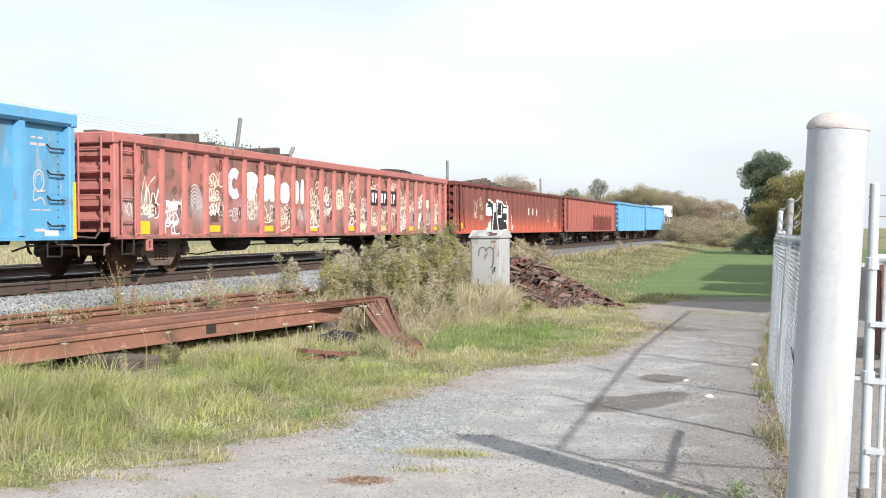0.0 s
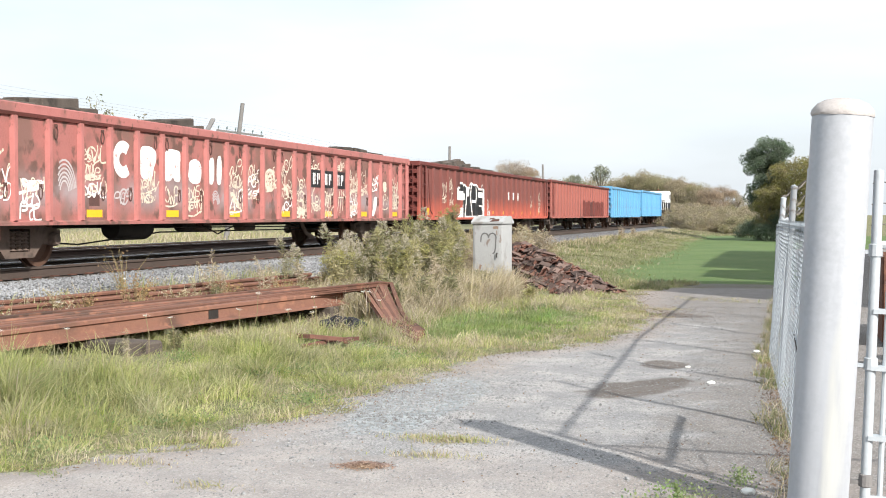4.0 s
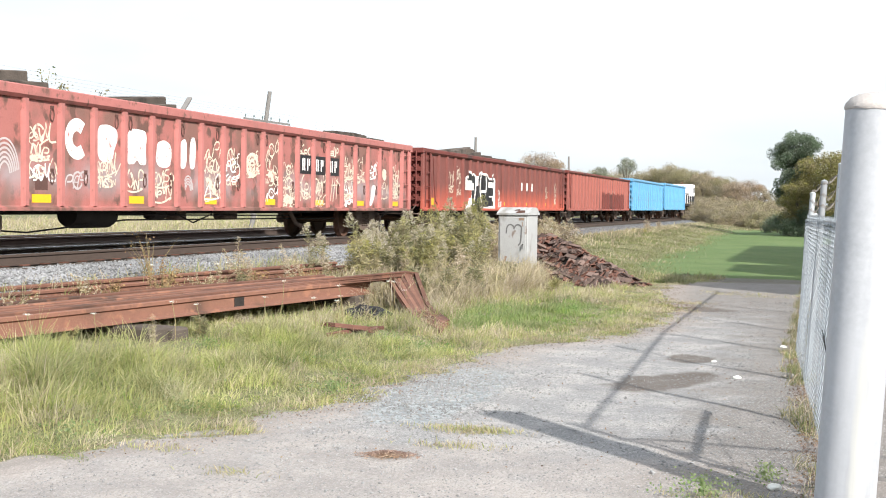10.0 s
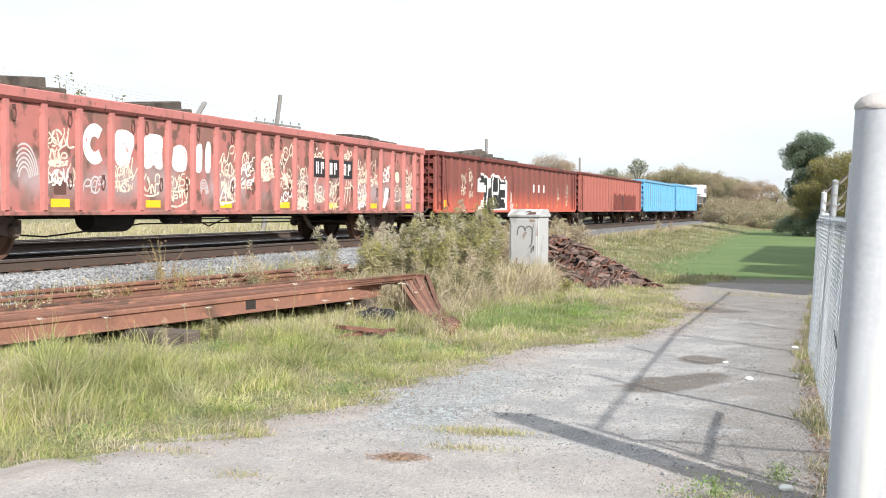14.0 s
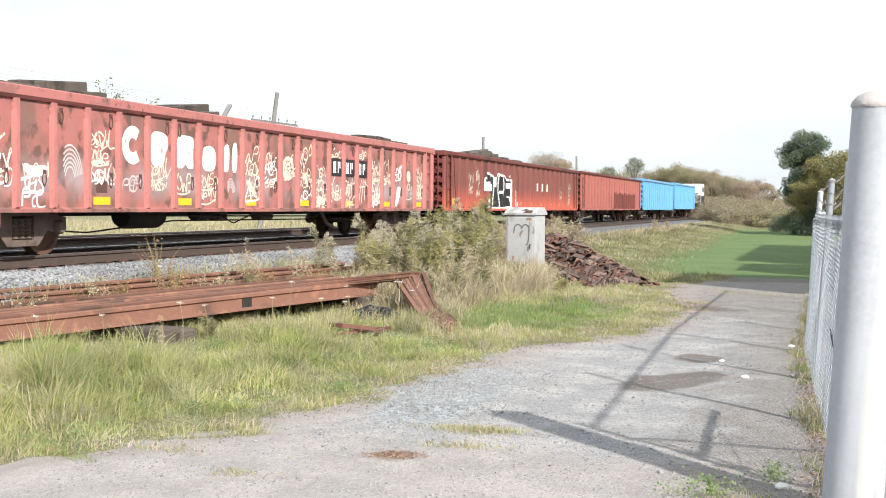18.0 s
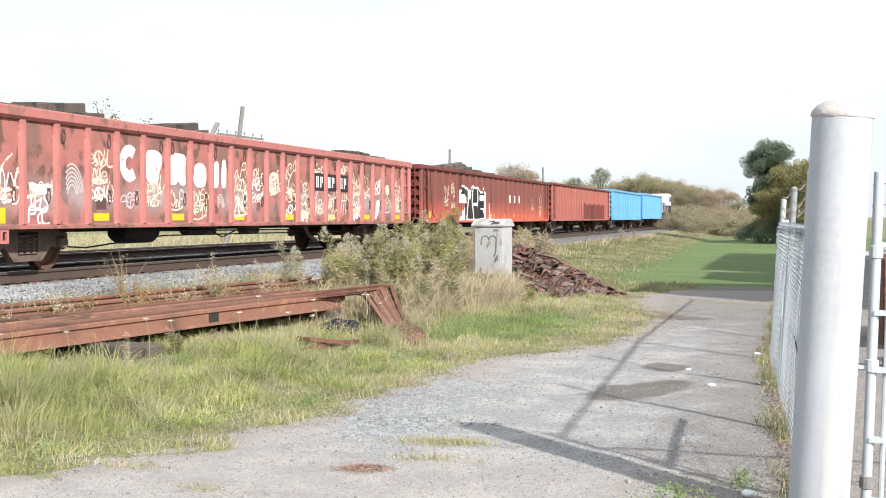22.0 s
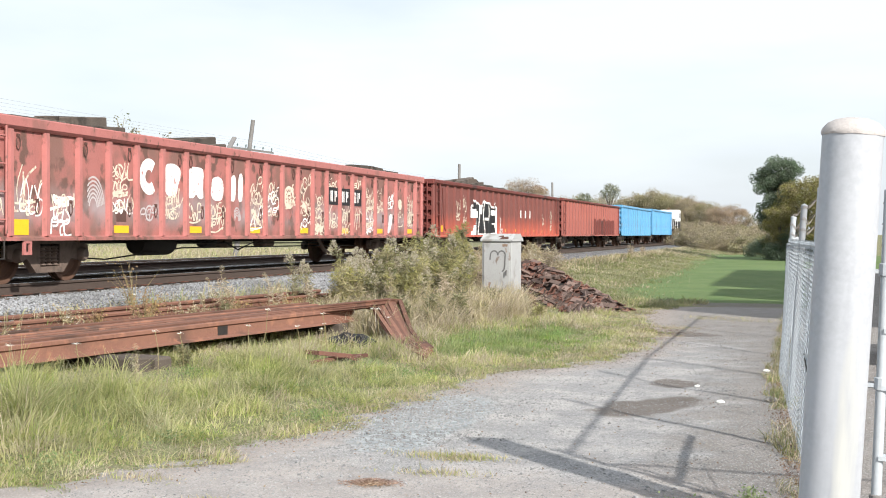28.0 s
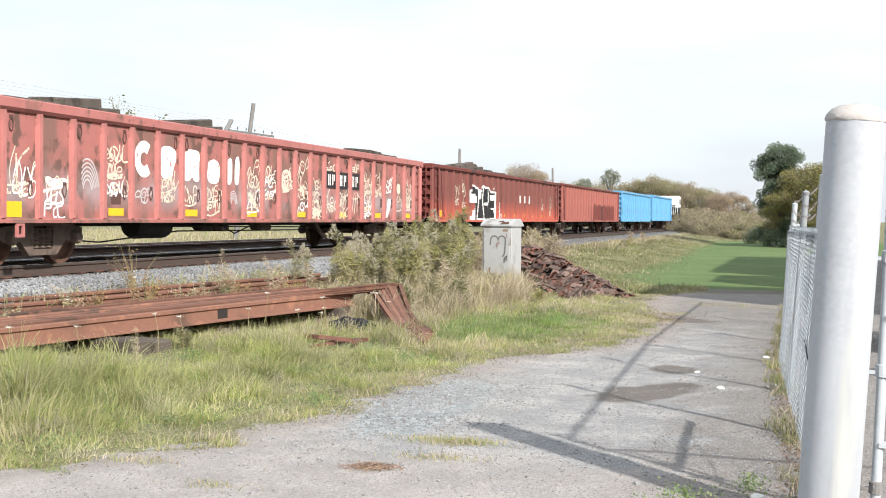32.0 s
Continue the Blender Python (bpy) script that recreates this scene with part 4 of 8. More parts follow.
for j, (p, q) in enumerate((((0.30, 1.50), (0.10, 0.86)), ((0.44, 1.52), (0.30, 0.92)), ((0.58, 1.50), (0.50, 0.98)), ((0.16, 1.32), (0.76, 1.34)), ((0.50, 1.46), (0.76, 1.34)))):
    stroke(bm, [(a + p[0], p[1]), (a + q[0], q[1])], 0.035, wall, 0.003 + 0.0004 * j)
part("graffiti_tag", bm, M_CREAM, red, "cream sprayed arrow strokes")
a, b = red_bay(1)
bm = bmesh.new()
blot(bm, [(a + 0.12, 1.46), (a + 0.34, 1.40), (a + 0.70, 1.44), (a + 0.68, 1.28), (a + 0.34, 1.22), (a + 0.14, 1.32)], wall, 0.0036)
stroke(bm, smooth_line([(a + 0.06, 1.20), (a + 0.36, 1.26), (a + 0.74, 1.40)]), 0.05, wall, 0.0042)
part("white_patch", bm, M_WHITE, red, "patchy white sprayed blot")
bm = boxes((wall, wall + 0.0034, red_bay(3)[0] + 0.20, red_bay(3)[0] + 0.52, 1.02, 1.24))
part("cover_plate", bm, M_RINGS, red)
tag_mark(red, M_CREAM, (y0 + 0.22, y0 + 0.62), 1.12, 1.36, wall, 77, 0.026, 0.2)

# the maroon car with bright red lower sides
mar, y0, wall, half = gondola("gondola_car", "maroon and bright red gondola with black and white graffiti", 48.48, 21.4, 23, 0.75, 0.917,
                              (M_MAROON, M_MAROON, M_MAROON, M_MAROON), chord=0.16, rib_w=0.09)


def two_tone(name, upper, lower, level, spread):
    """Old paint above, fresher primer below an uneven worn line."""
    m = material(name, upper, tuple(c * 0.7 for c in upper), 2.0, 0.66, 0, 0.2, 40, tuple(c * 0.45 for c in upper), 1.0, 0.40, 3.0)
    n, l = m.node_tree.nodes, m.node_tree.links
    b = n["Principled BSDF"]
    src = b.inputs["Base Color"].links[0].from_socket
    co = n.new("ShaderNodeTexCoord")
    sp = n.new("ShaderNodeSeparateXYZ")
    l.new(co.outputs["Object"], sp.inputs["Vector"])
    nz = n.new("ShaderNodeTexNoise")
    nz.inputs["Scale"].default_value, nz.inputs["Detail"].default_value = 3.0, 6.0
    mp = n.new("ShaderNodeMapping")
    mp.inputs["Scale"].default_value = (1, 1.5, 0.35)
    l.new(co.outputs["Object"], mp.inputs["Vector"])
    l.new(mp.outputs["Vector"], nz.inputs["Vector"])
    ad = n.new("ShaderNodeMath")
    ad.operation = "MULTIPLY_ADD"
    ad.inputs[1].default_value = -0.8
    l.new(nz.outputs["Fac"], ad.inputs[0])
    l.new(sp.outputs["Z"], ad.inputs[2])
    mr = n.new("ShaderNodeMapRange")
    mr.inputs["From Min"].default_value, mr.inputs["From Max"].default_value = level - 0.4 - spread, level - 0.4 + spread
    mr.inputs["To Min"].default_value, mr.inputs["To Max"].default_value = 1.0, 0.0
    l.new(ad.outputs[0], mr.inputs["Value"])
    mx = n.new("ShaderNodeMixRGB")
    n2 = n.new("ShaderNodeMixRGB")
    n2.inputs["Color1"].default_value, n2.inputs["Color2"].default_value = (*lower, 1), (*(c * 0.7 for c in lower), 1)
    l.new(nz.outputs["Fac"], n2.inputs["Fac"])
    l.new(mr.outputs["Result"], mx.inputs["Fac"])
    l.new(src, mx.inputs["Color1"])
    l.new(n2.outputs["Color"], mx.inputs["Color2"])
    l.new(mx.outputs["Color"], b.inputs["Base Color"])
    return m


M_TWOTONE = two_tone("maroon_over_red_primer", (0.19, 0.066, 0.056), (0.45, 0.11, 0.075), 1.22, 0.30)
for o in mar.children:
    if o.name.split(".")[0] in ("side_sheet", "rib", "side_sill", "corner_post"):
        o.data.materials[0] = M_TWOTONE


def mar_bay(k):
    a = y0 + 0.75 + 0.917 * k
    return a + 0.07, a + 0.917 - 0.07


part("reflector", boxes((wall, wall + 0.004, mar_bay(0)[0] + 0.05, mar_bay(0)[0] + 0.45, 0.88, 1.10)), M_YELLOW, mar, "yellow reflective strip")
for k in (8, 10, 12, 14, 16, 18, 20):
    a, b = mar_bay(k)
    part("reflector", boxes((wall, wall + 0.004, a + 0.2, a + 0.36, 0.9, 1.02)), M_YELLOW, mar, "yellow reflective strip")
# big block graffiti over bays 4 to 8, ribs and all: black bodies with white outlines
def mural(car, ribs, rib_w, ya, yb, colour, mats):
    """Paint that follows the side: sheet, rib flank, rib face, flank. colour(u, z) names a paint or None."""
    line, y = [], ya
    for c in ribs:
        if c - rib_w * 0.62 > ya and c + rib_w * 0.62 < yb:
            while y < c - rib_w * 0.62:
                line.append((wall + 0.004, y))
                y += 0.055
            line += [(wall + 0.004, c - rib_w * 0.62 - 0.003), (half + 0.004, c - rib_w * 0.42 - 0.003), (half + 0.004, c + rib_w * 0.42 + 0.003), (wall + 0.004, c + rib_w * 0.62 + 0.003)]
            y = c + rib_w * 0.62 + 0.03
    while y < yb:
        line.append((wall + 0.004, y))
        y += 0.055
    meshes = {k: bmesh.new() for k in mats}
    for p, q in zip(line, line[1:]):
        u = ((p[1] + q[1]) / 2 - ya) / (yb - ya)
        run, start = None, 0.0
        for j in range(57):
            z = 0.78 + 0.025 * j
            now = colour(u, z + 0.0125) if j < 56 else None
            if now != run:
                if run:
                    bm = meshes[run]
                    bm.faces.new([bm.verts.new(v) for v in ((*p, start), (*q, start), (*q, z), (*p, z))])
                run, start = now, z
    for k, (mat, label) in mats.items():
        part("painted_" + k, meshes[k], mat, car, label)


def block_letters(u, z):
    top = 2.00 + 0.07 * math.sin(13 * u + 0.5) + 0.05 * math.sin(29 * u) - (0.22 if u < 0.09 else 0) - (0.16 if u > 0.93 else 0)
    if z > top:
        return None
    if z > top - 0.075:
        return "white"
    if u < 0.26:
        if z > 1.70 + 0.04 * math.sin(20 * u):
            return "black" if u > 0.05 else "white"
        if z > 1.48:
            return "white"
        if z > 1.40 or abs(u - 0.10 - 0.12 * (z - 0.8)) < 0.025:
            return "white"
        if u > 0.17:
            return "black"
        return "white" if z < 0.9 + 0.3 * u and u > 0.02 else None
    if u < 0.76:
        for c, k in ((0.30, 3.0), (0.50, 4.2), (0.66, 5.0)):
            if abs(u - c - 0.03 * math.sin(k * z + c * 9)) < 0.016:
                return "white"
        if abs(z - 1.38) < 0.05 and 0.52 < u < 0.62:
            return "white"
        return "white" if z < 0.84 else "black"
    if z > 1.74:
        return "black" if u < 0.95 else "white"
    if z > 1.52:
        return "white"
    if z > 1.24:
        return "black" if u < 0.93 else "white"
    if z > 1.24 - 1.3 * (u - 0.76):
        return "white"
    return "black" if z > 0.86 and u < 0.93 else "white"


mural(mar, [y0 + 0.75 + 0.917 * k for k in range(23)], 0.09, y0 + 0.75 + 0.917 * 4.45, y0 + 0.75 + 0.917 * 8.82, block_letters,
      {"black": (M_BLACKPAINT, "black block graffiti over sheet and ribs"), "white": (M_WHITE, "white spray outline")})
for k, z0, z1, mat, seed in ((2, 1.3, 1.9, M_CREAM, 30), (3, 1.2, 2.1, M_CREAM, 31), (9, 0.8, 1.5, M_WHITE, 32), (18, 1.2, 1.7, M_CREAM, 34), (20, 1.0, 1.9, M_CREAM, 33)):
    tag_mark(mar, mat, mar_bay(k), z0, z1, wall, seed, 0.035, 0.4)
for k in (13, 14, 15):
    a, b = mar_bay(k)
    part("white_bar", boxes((wall, wall + 0.004, a + 0.18, a + 0.5, 1.50, 1.82)), M_WHITE, mar, "plain white bar")
bm = bmesh.new()
tube(bm, [(half + 0.03, y0 + 0.85, 2.35), (half + 0.03, y0 + 0.95, 1.6), (half + 0.03, y0 + 1.1, 1.0), (half + 0.03, y0 + 1.3, 0.9)], 0.02, 6)
part("bent_handrail", bm, M_MAROON, mar)

brick, y0, wall, half = gondola("gondola_car", "plain brick red steel gondola with dark weathered patch", 70.15, 19.8, 22, 0.7, 0.876,
                                (M_BRICKRED, M_BRICKRED, M_MAROON, M_MAROON), chord=0.14, rib_w=0.09, ztop=2.63)
mural(brick, [y0 + 0.7 + 0.876 * k for k in range(22)], 0.09, y0 + 0.7 + 0.876 * 10.3, y0 + 0.7 + 0.876 * 19.9, lambda u, z: "patch" if z < 1.66 + 0.05 * math.sin(31 * u) - (0.5 if u < 0.03 else 0) else None,
      {"patch": (M_MAROON, "dark weathered patch over sheet and ribs")})
for k in (13, 14, 15):
    a = y0 + 0.7 + 0.876 * k
    part("white_bar", boxes((wall, wall + 0.005, a + 0.25, a + 0.5, 1.6, 1.85)), M_CREAM, brick, "plain pale bar")

BLUE = (M_BLUE, M_BLUE_LIGHT, M_BLUE_LIGHT, M_BLUE)
blue1, y0, wall, half = gondola("gondola_car", "bright blue steel gondola with pale blue ribs", 89.75, 16.3, 16, 0.6, 1.0, BLUE, ztop=2.77, chord=0.18, rib_w=0.12)
blue2, y0, wall, half = gondola("gondola_car", "bright blue steel gondola with pale blue ribs", 106.7, 15.2, 15, 0.6, 1.0, BLUE, ztop=2.81, chord=0.18, rib_w=0.12, z_off=0.05)
blue0, y0, wall, half = gondola("gondola_car", "bright blue steel gondola with pale blue ribs and overhanging rim", 5.37, 16.3, 12, 0.91, 1.275, BLUE, ztop=2.79, chord=0.22, rib_w=0.13, rib_d=0.13, ladders=False, truck_in=4.35)
yr = -y0
for k in range(4):
    z = 0.95 + 0.42 * k
    bm = bmesh.new()
    tube(bm, [(wall, yr - 0.15, z), (wall + 0.07, yr - 0.15, z - 0.02), (wall + 0.07, yr - 0.55, z - 0.02), (wall, yr - 0.55, z + 0.05)], 0.014, 6)
    part("grab_iron", bm, M_DIRTY, blue0, "dark steel grab iron")
part("edge_guard", boxes((half - 0.03, half + 0.012, yr - 0.01, yr + 0.07, 0.72, 1.66)), M_YELLOW, blue0, "yellow painted edge guard")
part("white_bar", boxes((wall, wall + 0.004, yr - 0.62, yr - 0.24, 0.74, 0.86)), M_WHITE, blue0, "plain white bar")
for z, a, b, tall in ((2.33, 0.98, 0.86, 0.035), (2.33, 0.80, 0.66, 0.035), (2.22, 1.0, 0.82, 0.045), (2.22, 0.78, 0.60, 0.045), (1.18, 1.0, 0.72, 0.02), (1.18, 0.68, 0.45, 0.02), (0.84, 0.90, 0.62, 0.05)):
    part("white_bar", boxes((wall, wall + 0.004, yr - a, yr - b, z, z + tall)), M_GREYTAG, blue0, "faded white bar")
bm = bmesh.new()
stroke(bm, arc(yr - 0.78, 1.66, 0.14, 0.17, 0, 360, 16), 0.03, wall, 0.004)
stroke(bm, arc(yr - 0.78, 1.66, 0.09, 0.11, 0, 200, 10), 0.02, wall, 0.004)
stroke(bm, smooth_line([(yr - 0.90, 1.55), (yr - 0.95, 1.30), (yr - 0.70, 1.42), (yr - 0.62, 1.26)]), 0.03, wall, 0.005)
stroke(bm, [(yr - 0.85, 1.48), (yr - 0.62, 1.50)], 0.03, wall, 0.008)
part("chalk_mark", bm, M_GREYTAG, blue0, "pale chalk scribble")
rivet = part("rivet", boxes((wall, wall + 0.012, -0.012, 0.012, -0.012, 0.012), bevel=0.004), M_DIRTY, blue0, "dark rivet")
rivet.matrix_basis = pose(0, yr - 0.24, 0.95)
for k in range(1, 13):
    again(rivet, "rivet", blue0, pose(0, yr - 0.24, 0.95 + 0.125 * k))
part("pale_patch", boxes((wall, wall + 0.003, yr - 0.5, yr - 0.3, 1.45, 1.8)), M_BLUE_LIGHT, blue0)


def locomotive():
    loco = thing("locomotive", pose(TRACK_X, 120.0, RAIL_Z + 0.05), "short white-topped black diesel locomotive at the end of the train", "locomotive", "cars of the train")
    part("platform", boxes((-1.5, 1.5, -4.6, 4.6, 1.05, 1.28), bevel=0.03), M_DIRTY, loco)
    part("hood", boxes((-0.95, 1.15, -4.3, 1.2, 1.28, 2.2), bevel=0.08), M_BLACKPAINT, loco, "black engine hood")
    part("upper_hood", boxes((-1.0, 1.3, -4.35, 1.2, 2.2, 2.95), bevel=0.06), M_LOCO_WHITE, loco, "white painted upper hood")
    part("cab", boxes((-1.45, 1.48, 1.2, 3.7, 2.0, 3.15), bevel=0.06), M_LOCO_WHITE, loco, "white cab")
    part("cab_skirt", boxes((-1.42, 1.45, 1.2, 3.9, 1.28, 2.0), bevel=0.03), M_BLACKPAINT, loco, "black lower cab side")
    for y in (1.6, 2.7):
        part("cab_window", boxes((1.48, 1.49, y, y + 0.7, 2.35, 2.85)), M_BLACKPAINT, loco)
    bm = bmesh.new()
    lathe(bm, ((0.07, 3.15), (0.09, 3.3), (0.05, 3.4), (0.0, 3.41)), 10, pose(0.4, 2.4, 0))
    part("beacon", bm, M_RUST, loco, "small reddish roof beacon")
    part("short_nose", boxes((-0.8, 1.0, 3.9, 4.5, 1.28, 2.1), bevel=0.06), M_BLACKPAINT, loco)
    bm = bmesh.new()
    lathe(bm, ((0.0, 0.0), (0.16, 0.0), (0.16, 0.05), (0.0, 0.07)), 14, pose(1.0, 4.2, 1.9, 0, 90, 0))
    part("headlight", bm, M_LOCO_WHITE, loco, "pale round lamp housing")
    part("fuel_tank", boxes((-1.3, 1.3, -1.1, 1.1, 0.35, 1.05), bevel=0.08), M_DIRTY, loco)
    for sx in (1, -1):
        x = 1.42 * sx
        bm = bmesh.new()
        tube(bm, ((x, -4.4, 2.1), (x, 1.1, 2.1)), 0.02, 6)
        part("handrail", bm, M_LOCO_WHITE, loco, "white handrail")
        for k in range(4):
            bm = bmesh.new()
            tube(bm, ((x, -4.4 + 1.8 * k, 1.28), (x, -4.4 + 1.8 * k, 2.1)), 0.02, 6)
            part("stanchion", bm, M_LOCO_WHITE, loco)
        for k in range(4):
            part("step", boxes((sx * 1.1 - 0.25, sx * 1.1 + 0.25, 4.32, 4.62 + 0.02 * k, 0.3 + 0.25 * k, 0.36 + 0.25 * k)), M_LOCO_WHITE, loco, "white edged step")
    part("pilot_plate", boxes((-1.45, 1.45, 4.6, 4.7, 0.25, 1.28)), M_BLACKPAINT, loco)
    for s in (1, -1):
        make_truck(loco, s * 2.6)
    CARS.append((loco, 120.0))


locomotive()


# ---- load of old ties in the first two cars ----
def tie_load(car, ycar, length, spots, seed):
    """Old ties heaped in a car. spots: (y in the car, x, top above the rim, length, tilt, turn)."""
    load = thing("tie_load", pose(TRACK_X, ycar, RAIL_Z), "load of weathered wooden ties heaped above the rim", "wood", "loads of the train")
    rnd = random.Random(seed)
    bm = bmesh.new()
    h = length / 2 - 0.4
    y = -h
    while y < h - 2.4:
        for k in range(4):
            for j in range(7):
                x = -1.2 + 0.4 * j + rnd.uniform(-0.05, 0.05)
                box(bm, x - 0.13, x + 0.13, y, y + 2.5, 1.05 + 0.35 * k, 1.05 + 0.35 * (k + 1) - 0.004 * rnd.random())
        y += 2.62
    part("lower_ties", bm, M_TIE, load)
    for yy, x, up, ln, tilt, turn in spots:
        bm = boxes((-0.13, 0.13, -ln / 2, ln / 2, -0.10, 0.10), bevel=0.018)
        t = part("tie", bm, M_TIE, load)
        t.matrix_basis = pose(x, yy, 2.60 + up - 0.1, tilt, 0, turn)
        # packing below it
        bm = boxes((-0.13, 0.13, -ln * 0.3, ln * 0.3, -0.10, 0.10), bevel=0.018)
        u = part("tie", bm, M_TIE, load)
        u.matrix_basis = pose(x - 0.05, yy + 0.1, 2.60 + up - 0.32, tilt * 0.3, 0, turn * 0.5)
    CARS.append((load, ycar))
    return load


load1 = tie_load(red, 25.69, RED_L, ((-9.9, 0.9, 0.08, 1.6, 1, 2), (-8.6, 0.9, 0.10, 1.4, 0, -3), (-7.05, 0.84, 0.26, 1.35, 5, 7), (-7.1, 0.56, 0.27, 1.5, 4, -5), (-6.9, 1.12, 0.10, 1.2, 3, 2), (-2.75, 0.80, 0.22, 1.5, 6, 6), (-2.6, 0.50, 0.25, 1.6, 5, -7), (-2.85, 1.08, 0.08, 1.3, 4, 1),
                                    (2.2, 0.8, 0.06, 1.5, 1, 2), (3.4, 0.8, 0.05, 1.3, -1, 3), (6.9, 0.78, 0.18, 1.5, 2, 4), (8.3, 0.78, 0.19, 1.2, -1, 3), (9.7, 0.75, 0.14, 1.3, 0, 0), (5.6, 0.6, 0.08, 1.4, 1, -5)), 3)
bm = boxes((-0.05, 0.05, -0.7, 0.7, -0.03, 0.03), bevel=0.01)
stick = part("plank", bm, M_POLE, load1, "grey plank that sticks out of the load")
stick.matrix_basis = pose(0.75, -1.35, 2.55, 38, 0, 5)
tie_load(mar, 48.48, 21.4, ((-4.3, 0.80, 0.28, 2.4, 6, 4), (-4.6, 0.48, 0.26, 2.4, 5, -6), (-3.9, 1.1, 0.16, 1.9, 4, 2), (-3.1, 0.9, 0.24, 1.5, -5, 8), (-0.9, 0.78, 0.18, 1.7, 1, 4), (0.9, 0.78, 0.14, 1.6, 0, -5), (4.2, 0.6, 0.08, 1.5, 0, 2)), 4)

# ---- stack of old rails beside the track ----

def sweep_rail(bm, pts, roll=0.0, profile=RAIL_PROFILE):
    """A rail through points; its profile stays upright."""
    prof = list(profile)
    pts = [Vector(p) for p in pts]
    rings = []
    for i, p in enumerate(pts):
        d = (pts[min(i + 1, len(pts) - 1)] - pts[max(i - 1, 0)]).normalized()
        side = Vector((d.y, -d.x, 0)).normalized()
        up = side.cross(d)
        c, s = math.cos(radians(roll)), math.sin(radians(roll))
        side, up = side * c + up * s, up * c - side * s
        rings.append([bm.verts.new(p + side * u + up * v) for u, v in prof])
    n = len(prof)
    for a, b in zip(rings, rings[1:]):
        for k in range(n):
            bm.faces.new((a[k], a[(k + 1) % n], b[(k + 1) % n], b[k]))
    bm.faces.new(rings[0][::-1])
    bm.faces.new(rings[-1])
    bmesh.ops.recalc_face_normals(bm, faces=bm.faces[:])


# the near edge of the stack closes on the road with distance
STACK_A, STACK_B = Vector((-7.98, 11.0, 0.0)), Vector((-6.62, 17.4, 0.0))
STACK_D = (STACK_B - STACK_A).normalized()
STACK_N = Vector((-STACK_D.y, STACK_D.x, 0))


def stack_point(s, off, z):
    p = STACK_A + STACK_D * s + STACK_N * off
    return (p.x, p.y, z)


STACK_PROFILE = [(u * 1.05, v * 1.2) for u, v in RAIL_PROFILE]


def rail_stack():
    rnd = random.Random(8)
    for k in range(8):
        o = thing("old_rail", pose(0, 0, 0), "rust-brown old rail in a stack laid on ties", "rail", "rails of the stack")
        bm = bmesh.new()
        end = 6.85 + (rnd.uniform(-0.25, 0.3) + 0.05 * k if k else 0.0)
        off = 0.08 + 0.157 * k
        zz = 0.185 + (rnd.uniform(-0.01, 0.03) if k else 0.0)
        sweep_rail(bm, [stack_point(-6.0, off, zz - 0.01), stack_point(0, off, zz), stack_point(3.4, off, zz + 0.035), stack_point(end, off, zz + 0.055)], roll=rnd.uniform(-6, 6) if k else 0.0, profile=STACK_PROFILE)
        part("rail", bm, M_RUST, o)
        if k == 0:
            bm = bmesh.new()
            p = Vector(stack_point(3.62, 0.036, 0.30))
            box(bm, -0.034, -0.026, -0.10, 0.10, -0.06, 0.09, Matrix.Translation(p) @ STACK_D.to_track_quat("Y", "Z").to_matrix().to_4x4())
            part("steel_patch", bm, M_DIRTY, o, "dark patch on the web")
    for s, reach in ((-2.4, 1.3), (1.42, 1.12), (6.35, 0.62)):
        o = thing("support_tie", pose(*stack_point(s, 0.55, 0.085), 0, 0, math.degrees(math.atan2(STACK_N.y, STACK_N.x))), "split weathered grey tie under the stacked rails", "wood", "ties under the rails")
        bm = boxes((-reach, 1.15, -0.125, 0.125, -0.13, 0.10 if s < 5 else 0.15), bevel=0.02)
        part("timber", bm, M_TIE, o)
        if s == 1.42:
            bm = boxes((-reach - 0.06, -0.1, -0.42, -0.15, -0.13, 0.085), bevel=0.03)
            part("timber", bm, M_TIE, o)
    # a second row of rails against the foot of the ballast
    for k, (x, top, far) in enumerate(((-10.20, 0.47, 22.2), (-9.94, 0.41, 22.6), (-9.66, 0.345, 19.2), (-9.42, 0.30, 16.4))):
        o = thing("old_rail", pose(0, 0, 0), "rust-brown old rail lying in weeds by the ballast", "rail", "rails by the ballast")
        bm = bmesh.new()
        z = top - 0.18
        sweep_rail(bm, [(x - 1.6, 5.0, z), (x, 15.0, z), (x + 0.16 * (far - 15), far, z + 0.03)], roll=rnd.uniform(-12, 8))
        part("rail", bm, M_RUST, o)


rail_stack()


BAR_PROFILE = ((-0.034, 0), (0.034, 0), (0.034, 0.012), (0.014, 0.022), (0.014, 0.050), (0.030, 0.058), (0.030, 0.075), (-0.030, 0.075), (-0.030, 0.058), (-0.014, 0.050), (-0.014, 0.022), (-0.034, 0.012))


